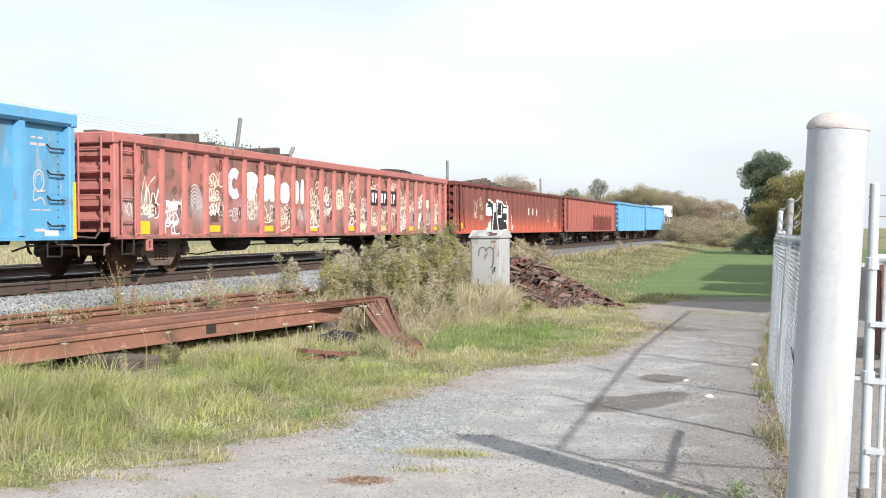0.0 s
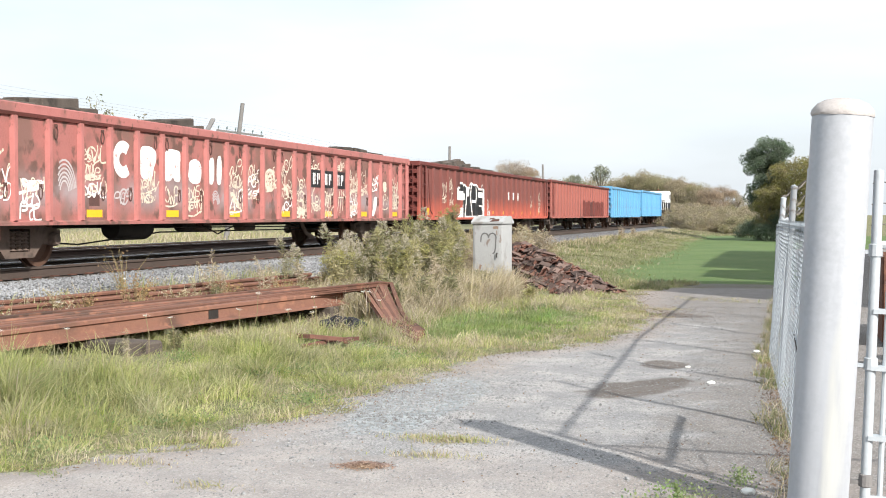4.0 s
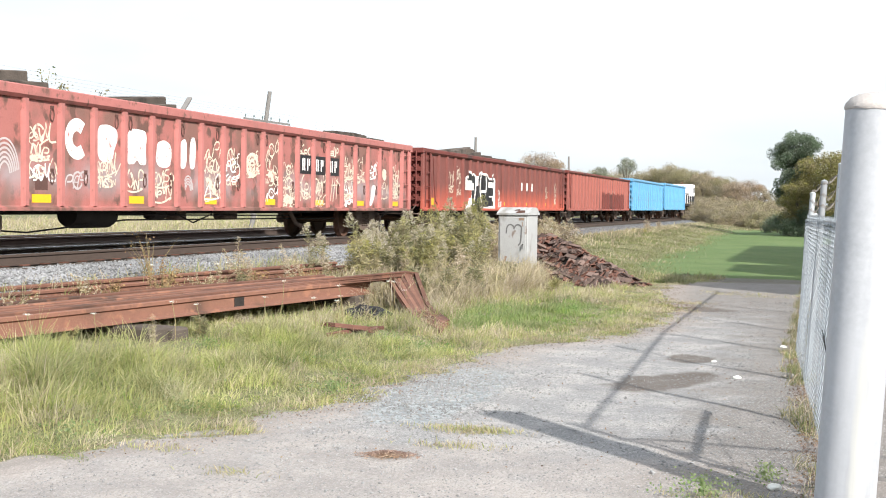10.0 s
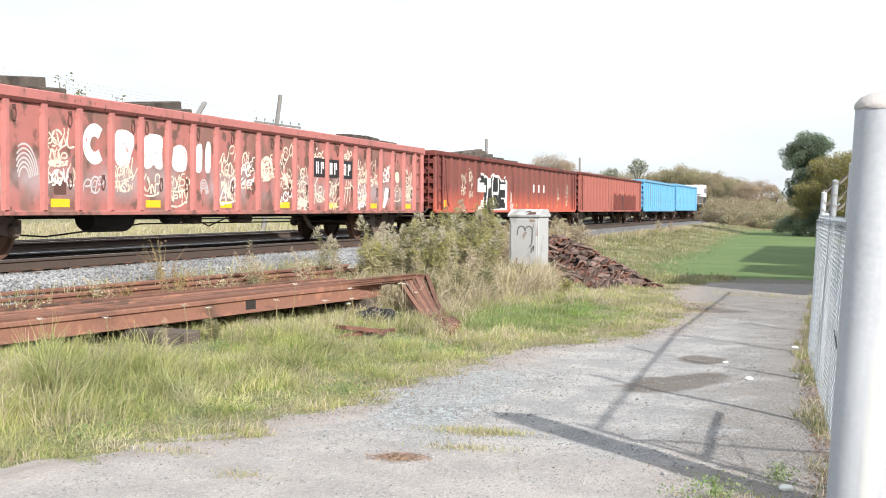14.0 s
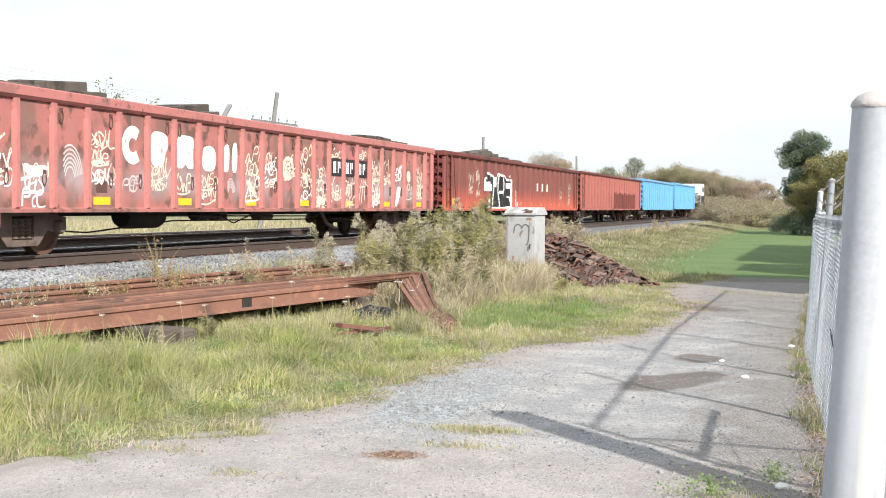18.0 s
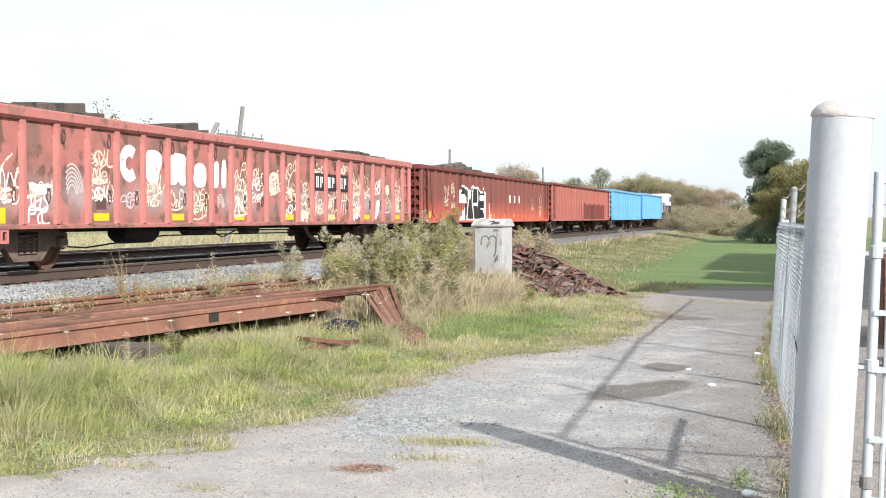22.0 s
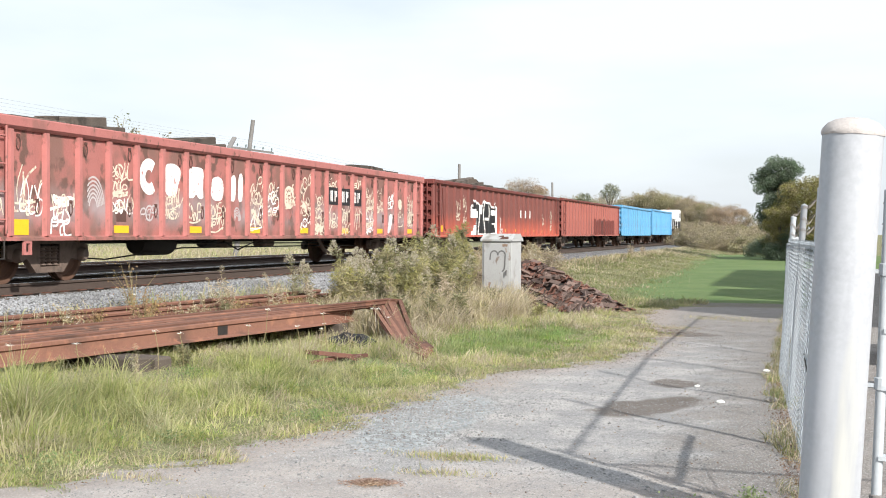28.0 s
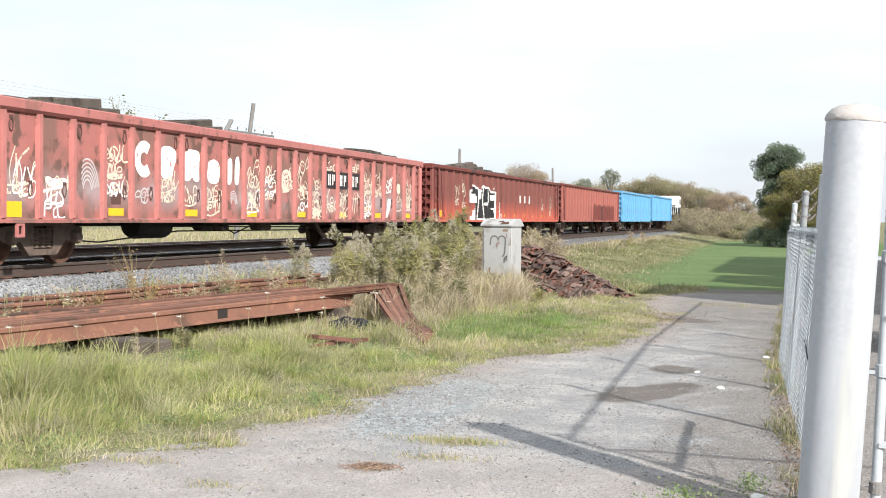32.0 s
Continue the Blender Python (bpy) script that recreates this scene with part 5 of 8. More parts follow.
def bent_rails():
    """Light rails that lie along the stack's top and bend down over its end to the grass, side by side."""
    starts = Vector(stack_point(3.2, 0.16, 0.345)), Vector(stack_point(3.2, 0.79, 0.355))
    tops = Vector((-6.50, 18.15, 0.43)), Vector((-6.10, 18.22, 0.50))
    bends = Vector((-5.36, 16.05, 0.03)), Vector((-5.42, 16.80, 0.09))
    tips = Vector((-4.47, 14.42, 0.02)), Vector((-4.55, 15.06, 0.05))
    rnd = random.Random(41)
    for k in range(7):
        o = thing("bent_rail", pose(0, 0, 0), "rusty bent rail that droops from the stack to the grass", "rail", "bent rails at the stack's end")
        f = k / 6
        a, b, c, d = [p.lerp(q, f) for p, q in (starts, tops, bends, tips)]
        if k == 6:
            b, c = b + Vector((0.02, 0.06, 0.01)), c + Vector((0.02, 0.05, 0.0))
        b = b + Vector((0, 0, rnd.uniform(-0.015, 0.015)))
        d = d.lerp(c, rnd.uniform(-0.12, 0.14))
        pts = [a, a.lerp(b, 0.6), a.lerp(b, 0.95), b.lerp(c, 0.07), b.lerp(c, 0.5), b.lerp(c, 0.92), c.lerp(d, 0.1), c.lerp(d, 0.55), d]
        bm = bmesh.new()
        sweep_rail(bm, pts, profile=BAR_PROFILE, roll=rnd.uniform(-7, 7))
        part("rail", bm, M_RUST, o)


bent_rails()


# ---- signal case, scrap heap ----
def signal_case():
    o = thing("signal_case", pose(-6.35, 26.5, 0.0, 0, 0, -9), "pale grey weathered signal case with rust and a scrawled mark", "cabinet")
    part("body", boxes((-0.40, 0.30, -0.30, 0.30, 0.0, 1.44), bevel=0.012), M_BOX, o, "pale grey metal body")
    bm = bmesh.new()
    extrude_profile(bm, [(-0.335, 1.43), (0.335, 1.43), (0.335, 1.47), (0.16, 1.60), (-0.10, 1.60), (-0.335, 1.47)], -0.43, 0.335, "x")
    part("hood", bm, M_BOX, o, "pale grey peaked lid")
    bm = bmesh.new()
    for j, (xa, xb, z, w) in enumerate(((0.02, 0.24, 1.50, 0.07), (0.06, 0.20, 1.46, 0.05), (-0.05, 0.10, 1.54, 0.04))):
        low, top = max(1.472, z - w / 2), z + w / 2
        slope = lambda v: -0.340 + 1.808 * (v - 1.47) - 0.0006 * j
        bm.faces.new([bm.verts.new((u, slope(v), v + 0.002)) for u, v in ((xa, low), (xb, low + 0.01), (xb - 0.03, top), (xa + 0.04, top - 0.01))])
    part("lid_rust", bm, M_RUSTDARK, o, "brown rust on the lid's slope")
    part("door", boxes((-0.36, 0.26, -0.318, -0.30, 0.12, 1.38), bevel=0.006), M_BOX, o)
    bm = bmesh.new()
    tube(bm, [(0.20, -0.32, 0.78), (0.20, -0.36, 0.78), (0.20, -0.36, 0.68)], 0.012, 6)
    part("handle", bm, M_DIRTY, o)
    bm = bmesh.new()
    rot = Matrix.Rotation(radians(-90), 4, "Z")
    pts = [(-0.18, 1.02)] + arc(-0.08, 1.12, 0.09, 0.10, 180, 0, 8) + arc(0.10, 1.12, 0.09, 0.10, 180, -20, 8) + [(0.17, 0.82), (0.11, 0.76)]
    stroke(bm, smooth_line(pts, 1), 0.03, 0.0)
    bmesh.ops.transform(bm, matrix=Matrix.Translation((-0.02, -0.319, 0)) @ rot, verts=bm.verts[:])
    part("scrawled_mark", bm, M_SCRAWL, o, "dark sprayed loop")
    for xa, za, xb, zb, w in ((0.10, 1.335, 0.22, 1.34, 0.06), (0.18, 1.28, 0.19, 1.18, 0.02), (-0.28, 0.22, -0.20, 0.52, 0.05)):
        bm = bmesh.new()
        stroke(bm, smooth_line([(xa, za), ((xa + xb) / 2, (za + zb) / 2 + 0.012), (xb, zb)], 1), w, 0.0)
        bmesh.ops.transform(bm, matrix=Matrix.Translation((0.0, -0.319, 0)) @ rot, verts=bm.verts[:])
        part("rust_stain", bm, M_RUSTSTAIN, o, "brown rust stain")
    return o


signal_case()


def scrap_heap():
    """A ridge of dumped plates that falls towards the drive."""
    heap = thing("scrap_heap", pose(-6.15, 28.1, 0.0, 0, 0, -51.5), "heap of rusty brown rail plates dumped on grass", "scrap heap")
    nx, ny, ln = 24, 14, 4.05

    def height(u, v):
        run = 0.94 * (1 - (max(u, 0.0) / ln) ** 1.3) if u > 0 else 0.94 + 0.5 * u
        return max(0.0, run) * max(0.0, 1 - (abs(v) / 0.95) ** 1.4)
    # blackish mound under the plates, its colour stands in for shade in the gaps
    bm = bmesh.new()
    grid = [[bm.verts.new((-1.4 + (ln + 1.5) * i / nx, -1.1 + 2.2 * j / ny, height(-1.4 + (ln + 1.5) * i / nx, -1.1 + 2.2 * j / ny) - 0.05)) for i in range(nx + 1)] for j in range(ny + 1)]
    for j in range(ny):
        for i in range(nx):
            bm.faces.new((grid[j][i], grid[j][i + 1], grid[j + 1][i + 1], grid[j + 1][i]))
    part("rust_core", bm, M_DIRTY, heap, "dark sheet standing in for shade in the gaps between plates")
    rnd = random.Random(21)
    base = [part("plate", boxes((-0.15, 0.15, -0.065, 0.065, -0.010, 0.010), (-0.05, -0.028, -0.065, 0.065, 0.010, 0.026), (0.028, 0.05, -0.065, 0.065, 0.010, 0.026)), M_PLATE, heap),
            part("plate", boxes((-0.24, 0.24, -0.034, 0.034, -0.016, 0.016), bevel=0.006), M_PLATE, heap),
            part("plate", boxes((-0.13, 0.13, -0.065, 0.065, -0.012, 0.012), bevel=0.003), M_PLATE, heap)]
    for k in range(295):
        u, v = rnd.uniform(-0.9, ln), rnd.uniform(-0.98, 0.45)
        h = height(u, v)
        m = pose(u, v, h + rnd.uniform(-0.03, 0.07), (rnd.uniform(18, 62) if v < 0 else rnd.uniform(-35, 5)), rnd.uniform(-8, 22), rnd.uniform(-45, 45))
        if k < 3:
            base[k].matrix_basis = m
        else:
            again(rnd.choice(base), "plate", heap, m)
    bm = bmesh.new()
    for k in range(420):
        u, v = rnd.uniform(-0.9, ln), rnd.uniform(-0.98, 0.5)
        box(bm, -0.13, 0.13, -0.055, 0.055, -0.011, 0.011, pose(u, v, height(u, v) + rnd.uniform(-0.05, 0.02), (rnd.uniform(5, 80) if v < 0 else rnd.uniform(-40, 10)), rnd.uniform(-25, 30), rnd.uniform(-60, 60)))
    tagged(part("packed_scrap", bm, M_RUSTDARK, heap), kind="stuff")


scrap_heap()


# ---- bollard, fence and gate ----
LEAN = 3.0


def gate_post():
    o = thing("gate_post", pose(0.138, 6.63, -0.05, 0, LEAN + 0.2, 0), "thick galvanised steel gate post with cement cap", "post")
    bm = bmesh.new()
    lathe(bm, ((0.153, 0.0), (0.153, 2.175)), 40)
    part("pipe", bm, M_POST, o, "bright galvanised pipe", smooth=True)
    bm = bmesh.new()
    prof = [(0.157, 2.168), (0.160, 2.18), (0.154, 2.20), (0.128, 2.232), (0.085, 2.252), (0.04, 2.26), (0.0, 2.262)]
    vs = lathe(bm, prof, 36)
    rnd = random.Random(2)
    for v in vs:
        v.co += Vector((rnd.uniform(-1, 1), rnd.uniform(-1, 1), rnd.uniform(-1, 1))) * 0.0018
    part("cement_cap", bm, M_CAP, o, "rough domed cement cap", smooth=True)


gate_post()


def chain_link(bm, length, z0, z1, pitch=0.07, r=0.0019, wave=0.012):
    """Diamond wire netting in the plane of y and z, from y = 0: upright zigzag strands, each hooked into the next."""
    n = int((z1 - z0) / (pitch / 2))
    for k in range(int(length / pitch)):
        pts = []
        for j in range(n + 1):
            z = z0 + (z1 - z0) * j / n
            side = 1 if (j + k) % 2 else -1
            y = (k + 0.5) * pitch + side * pitch * 0.52
            sag = wave * (math.sin(2.1 * y + 0.6) + 0.6 * math.sin(4.7 * y + 2.2 * z)) * math.sin(math.pi * (z - z0) / (z1 - z0))
            pts.append(Vector((0.0035 * side + sag, y, z)))
        tube(bm, pts, r, 4, caps=False)


def fence():
    a, b = Vector((0.10, 6.95, 0)), Vector((-0.22, 14.1, 0))
    d = (b - a)
    turn = math.degrees(math.atan2(-d.x, d.y))
    o = thing("chain_link_fence", Matrix.Translation(a) @ pose(0, 0, 0, 0, 0, turn) @ pose(0, 0, 0, 0, LEAN + 0.6, 0), "leaning galvanised chain-link fence topped with barbed wire", "fence")
    ln = d.length
    bm = bmesh.new()
    chain_link(bm, ln, 0.04, 1.56)
    part("netting", bm, M_WIRE, o, "galvanised diamond wire netting")
    for y, top in ((2.45, 1.95), (4.9, 1.88), (ln, 1.80)):
        bm = bmesh.new()
        lathe(bm, ((0.03, -0.05), (0.03, top - 0.02), (0.034, top), (0.0, top + 0.02)), 12, pose(0.04, y, 0))
        part("post", bm, M_GALV, o, smooth=True)
    bm = bmesh.new()
    tube(bm, ((0.035, 0, 1.54), (0.035, ln, 1.50)), 0.021, 8)
    part("top_rail", bm, M_GALV, o)
    bm = bmesh.new()
    tube(bm, ((0.035, 0, 0.78), (0.035, 2.0, 0.76)), 0.024, 8)
    part("brace_rail", bm, M_GALV, o)
    bm = bmesh.new()
    tube(bm, ((-0.02, 0.0, 0.45), (-0.02, 2.1, 0.75)), 0.005, 6)
    part("brace_rod", bm, M_DIRTY, o)
    for z, sag in ((1.66, 0.05), (1.76, 0.07), (1.86, 0.03)):
        bm = bmesh.new()
        pts = [(0.02 + 0.02 * math.sin(k), ln * k / 24, z + 0.06 - 0.1 * k / 24 - sag * math.sin(math.pi * (k / 24) * 3) ** 2) for k in range(25)]
        tube(bm, pts, 0.003, 5)
        for k in range(1, 60):
            y = ln * k / 60
            zz = z + 0.06 - 0.1 * k / 60 - sag * math.sin(math.pi * (k / 60) * 3) ** 2
            tube(bm, ((0.02, y, zz - 0.014), (0.03, y + 0.01, zz + 0.014)), 0.0022, 4)
        part("barbed_wire", bm, M_BARB, o, "weathered barbed wire strand")
    o = thing("chain_link_fence", Matrix.Translation(b) @ pose(0, 0, 0, 0, 0, -0.4) @ pose(0, 0, 0, 0, LEAN, 0), "galvanised chain-link fence going on beside the drive", "fence")
    bm = bmesh.new()
    chain_link(bm, 8.4, 0.04, 1.50, pitch=0.085, r=0.0026)
    part("netting", bm, M_WIRE, o, "galvanised diamond wire netting")
    for y in (2.6, 5.4, 8.4):
        bm = bmesh.new()
        lathe(bm, ((0.03, -0.05), (0.03, 1.53), (0.034, 1.55), (0.0, 1.57)), 12, pose(0.04, y, 0))
        part("post", bm, M_GALV, o, smooth=True)
    bm = bmesh.new()
    tube(bm, ((0.035, 0, 1.50), (0.035, 8.4, 1.48)), 0.021, 8)
    part("top_rail", bm, M_GALV, o)


fence()


def gate():
    o = thing("chain_link_gate", pose(0.385, 6.78, -0.02, 0, LEAN - 1.0, 0), "galvanised chain-link gate on a pipe frame with barbed wire", "gate")
    bm = bmesh.new()
    lathe(bm, ((0.027, 0.05), (0.027, 1.86), (0.0, 1.87)), 14)
    part("hinge_stile", bm, M_GALV, o, smooth=True)
    bm = bmesh.new()
    lathe(bm, ((0.015, 0.08), (0.015, 1.48)), 8, pose(0.075, 0.03, 0))
    part("tension_bar", bm, M_GALV, o)
    bm = bmesh.new()
    tube(bm, ((0.0, 0, 1.47), (3.2, 0.1, 1.47)), 0.022, 8)
    part("top_rail", bm, M_GALV, o)
    bm = bmesh.new()
    tube(bm, ((0.0, 0, 0.12), (3.2, 0.1, 0.12)), 0.022, 8)
    part("bottom_rail", bm, M_GALV, o)
    bm = bmesh.new()
    lathe(bm, ((0.027, 0.02), (0.027, 1.86), (0.0, 1.87)), 12, pose(3.2, 0.1, 0))
    part("latch_stile", bm, M_GALV, o)
    for z in (0.22, 0.84, 1.44):
        bm = bmesh.new()
        lathe(bm, ((0.027, -0.035), (0.036, -0.03), (0.036, 0.03), (0.027, 0.035)), 12, pose(0, 0, z))
        box(bm, -0.09, 0.0, -0.012, 0.012, z - 0.02, z + 0.0)
        part("hinge", bm, M_POLE if z == 0.22 else M_GALV, o)
    for z in (0.45, 0.82, 1.12):
        part("tension_band", boxes((0.0, 0.095, -0.036, 0.05, z - 0.012, z + 0.012)), M_GALV, o)
    bm = bmesh.new()
    chain_link(bm, 3.1, 0.12, 1.47)
    bmesh.ops.transform(bm, matrix=pose(0.09, 0.03, 0, 0, 0, -88), verts=bm.verts[:])
    part("netting", bm, M_WIRE, o, "galvanised diamond wire netting")
    for z in (1.58, 1.69, 1.80):
        bm = bmesh.new()
        tube(bm, ((0.0, 0, z), (1.6, 0.05, z - 0.02), (3.2, 0.1, z)), 0.003, 5)
        for k in range(26):
            x = -0.03 + 0.125 * k
            tube(bm, ((x, -0.01, z - 0.012), (x + 0.02, 0.01, z + 0.014)), 0.0025, 4)
        part("barbed_wire", bm, M_BARB, o)


gate()


# ---- the yard behind the gate ----
def yard_things():
    o = thing("scrap_bin", pose(2.2, 16.6, 0), "rusty brown steel scrap bin in the yard", "bin")
    part("floor", boxes((-1.1, 1.1, -1.0, 1.0, 0.06, 0.12)), M_RUST, o)
    for s in (1, -1):
        part("side", boxes((-1.1, 1.1, s * 1.0 - 0.02, s * 1.0 + 0.02, 0.06, 1.1)), M_RUST, o)
        part("end", boxes((s * 1.1 - 0.02, s * 1.1 + 0.02, -1.0, 1.0, 0.06, 1.1)), M_RUST, o)
        part("skid", boxes((s * 0.8 - 0.06, s * 0.8 + 0.06, -1.0, 1.0, 0.0, 0.06)), M_DIRTY, o)
    pile = thing("tyre_pile", pose(1.25, 13.3, 0), "pile of worn black tyres lying in the yard", "tyres")
    bm = bmesh.new()
    lathe(bm, ((0.19, 0.03), (0.24, 0.0), (0.30, 0.01), (0.33, 0.05), (0.33, 0.15), (0.30, 0.19), (0.24, 0.2), (0.19, 0.17), (0.19, 0.03)), 24)
    tyre = part("tyre", bm, M_BLACKPAINT, pile, smooth=True)
    for k, (x, y, z) in enumerate(((0.7, 0.2, 0.0), (0.03, 0.0, 0.2), (0.35, 0.8, 0.0), (0.37, 0.75, 0.2), (1.05, 0.9, 0.0))):
        again(tyre, "tyre", pile, pose(x, y, z, 0, 0, 30 * k))


yard_things()


def parked_boxes():
    """Plain vehicles and stores beyond the fence, whose shade falls over the lawn and the drive's end."""
    for x, y, h, ln in ((4.15, 29.6, 4.28, 2.1),):
        o = thing("box_trailer", pose(x, y, 0), "dull white box trailer parked in the yard", "trailer")
        body = part("body", boxes((-1.3, 1.3, -ln, ln, 1.1, h), bevel=0.03), M_TRAILER, o)
        for k in range(int(ln * 1.4)):
            part("side_post", boxes((-1.325, -1.3, -ln + 0.3 + 1.4 * k, -ln + 0.38 + 1.4 * k, 1.15, h - 0.05)), M_GALV, body)
        part("chassis", boxes((-0.5, 0.5, -ln + 0.4, ln - 0.4, 0.85, 1.1)), M_DIRTY, o)
        for sx in (-1.0, 1.0):
            part("landing_leg", boxes((sx - 0.08, sx + 0.08, 0.6 * ln, 0.6 * ln + 0.16, 0.0, 0.9)), M_DIRTY, o)
            for yy in (-ln + 0.7, -ln + 1.9):
                bm = bmesh.new()
                lathe(bm, ((0.25, -0.14), (0.46, -0.14), (0.5, -0.1), (0.5, 0.1), (0.46, 0.14), (0.25, 0.14), (0.2, 0.05)), 24, pose(sx, yy, 0.5, 0, 90, 0))
                part("wheel", bm, M_BLACKPAINT, o, smooth=True)
    for name, label, x, y, wide, deep, tall in (("yard_shed", "grey metal clad shed in the yard", 4.05, 23.0, 1.5, 1.9, 4.6), ("long_shed", "long grey metal clad shed in the yard", 7.2, 40.7, 3.1, 8.6, 5.35)):
        o = thing(name, pose(x, y, 0), label, "shed")
        part("wall", boxes((-wide, wide, -deep, deep, 0.0, tall), bevel=0.02), M_GALV, o)
        bm = bmesh.new()
        extrude_profile(bm, [(-wide - 0.15, tall), (wide + 0.15, tall), (wide + 0.15, tall + 0.1), (-wide - 0.15, tall + 0.2)], -deep - 0.1, deep + 0.1)
        part("roof", bm, M_DIRTY, o)
        for k in range(int(deep / 0.29)):
            part("wall_rib", boxes((-wide - 0.03, -wide, -deep + 0.1 + 0.58 * k, -deep + 0.18 + 0.58 * k, 0.05, tall - 0.05)), M_GALV, o)


parked_boxes()


# ---- telegraph poles and wires ----
def telegraph_line():
    spots = ((-25.98, 53.2, 7.05, 8.0), (-25.0, 89.5, 6.9, 0.5), (-25.0, 126.7, 7.0, -1.0))
    for i, (x, y, top, lean) in enumerate(spots):
        o = thing("telegraph_pole", pose(x, y, 0.3, 0, lean, 0), "grey weathered wooden telegraph pole with crossarm", "utility pole", "poles beyond the track")
        bm = bmesh.new()
        tube(bm, ((0, 0, -0.3), (0, 0, top - 0.3)), [0.135, 0.10], 10)
        part("pole", bm, M_POLE, o, smooth=True)
        if i == 0:
            arm = part("crossarm", boxes((-1.12, 1.30, -0.16, -0.06, 5.27, 5.37)), M_POLE, o)
            for k in range(6):
                bm = bmesh.new()
                lathe(bm, ((0.015, 5.37), (0.015, 5.44), (0.035, 5.44), (0.04, 5.49), (0.025, 5.54), (0.0, 5.55)), 8, pose(-1.05 + 0.45 * k, -0.11, 0))
                part("insulator", bm, M_GLASS_INS, arm)
        if i == 0:
            for k in range(4):
                bm = bmesh.new()
                x = -26.2 + 0.7 * k
                pts = [(-26.5 + 0.7 * k, 5.0, 6.3)]
                for a, b, z0_, z1_ in ((5.0, 53.2, 6.3, 5.85), (53.2, 89.5, 5.85, 5.6), (89.5, 126.7, 5.6, 5.6)):
                    for j in range(1, 11):
                        t = j / 10
                        pts.append((x, a + (b - a) * t, z0_ + (z1_ - z0_) * t - 1.0 * t * (1 - t)))
                tube(bm, pts, 0.0045, 4)
                bmesh.ops.transform(bm, matrix=o.matrix_basis.inverted(), verts=bm.verts[:])
                part("line_wire", bm, M_WIREDARK, o, "thin sagging wire")


telegraph_line()


# ---- vegetation ----
def leafy(name, colors, rough=0.75, trans=0.25):
    """Leaf material: each blade or leaf takes its own mix of the colours."""
    m = bpy.data.materials.new(name)
    m.use_nodes = True
    n, l = m.node_tree.nodes, m.node_tree.links
    b = n["Principled BSDF"]
    b.inputs["Roughness"].default_value = rough
    b.inputs["Specular IOR Level"].default_value = 0.2
    g = n.new("ShaderNodeNewGeometry")
    r = n.new("ShaderNodeValToRGB")
    els = r.color_ramp.elements
    els[0].position, els[0].color = 0.0, (*colors[0], 1)
    els[1].position, els[1].color = 1.0, (*colors[-1], 1)
    for k in range(1, len(colors) - 1):
        els.new(k / (len(colors) - 1)).color = (*colors[k], 1)
    l.new(g.outputs["Random Per Island"], r.inputs["Fac"])
    co = n.new("ShaderNodeTexCoord")
    nz = n.new("ShaderNodeTexNoise")
    nz.inputs["Scale"].default_value = 0.9
    l.new(co.outputs["Object"], nz.inputs["Vector"])
    mr = n.new("ShaderNodeMapRange")
    mr.inputs["From Min"].default_value, mr.inputs["From Max"].default_value = 0.3, 0.7
    mr.inputs["To Min"].default_value, mr.inputs["To Max"].default_value = 0.75, 1.2
    l.new(nz.outputs["Fac"], mr.inputs["Value"])
    hs = n.new("ShaderNodeHueSaturation")
    l.new(mr.outputs["Result"], hs.inputs["Value"])
    nz2 = n.new("ShaderNodeTexNoise")
    nz2.inputs["Scale"].default_value, nz2.inputs["Detail"].default_value = 2.3, 3.0
    l.new(co.outputs["Object"], nz2.inputs["Vector"])
    for sock, lo, hi in (("Saturation", 0.72, 1.22), ("Hue", 0.480, 0.525)):
        r2 = n.new("ShaderNodeMapRange")
        r2.inputs["From Min"].default_value, r2.inputs["From Max"].default_value = 0.3, 0.7
        r2.inputs["To Min"].default_value, r2.inputs["To Max"].default_value = lo, hi
        l.new(nz2.outputs["Fac"], r2.inputs["Value"])
        l.new(r2.outputs["Result"], hs.inputs[sock])
    l.new(r.outputs["Color"], hs.inputs["Color"])
    l.new(hs.outputs["Color"], b.inputs["Base Color"])
    if trans:
        tr = n.new("ShaderNodeBsdfTranslucent")
        mx = n.new("ShaderNodeMixShader")
        mx.inputs["Fac"].default_value = trans
        l.new(hs.outputs["Color"], tr.inputs["Color"])
        l.new(b.outputs["BSDF"], mx.inputs[1])
        l.new(tr.outputs["BSDF"], mx.inputs[2])
        l.new(mx.outputs["Shader"], n["Material Output"].inputs["Surface"])
    return m


M_GRASS = leafy("rough_grass", ((0.26, 0.30, 0.115), (0.35, 0.37, 0.15), (0.45, 0.44, 0.20), (0.54, 0.50, 0.27), (0.30, 0.34, 0.125)), trans=0.5)
M_LUSH = leafy("lush_grass", ((0.165, 0.245, 0.085), (0.23, 0.305, 0.105), (0.29, 0.335, 0.13), (0.34, 0.345, 0.155)), trans=0.4)
M_MEADOW = leafy("meadow_grass", ((0.20, 0.225, 0.105), (0.225, 0.245, 0.11), (0.25, 0.255, 0.125), (0.275, 0.265, 0.145)), trans=0.45)
M_DRY = leafy("dry_grass", ((0.48, 0.405, 0.28), (0.56, 0.48, 0.35), (0.40, 0.33, 0.22), (0.38, 0.34, 0.20)), trans=0.4)
M_WEED = leafy("weed_leaves", ((0.20, 0.21, 0.11), (0.29, 0.28, 0.145), (0.365, 0.33, 0.18), (0.155, 0.17, 0.095), (0.325, 0.265, 0.165)), trans=0.4)
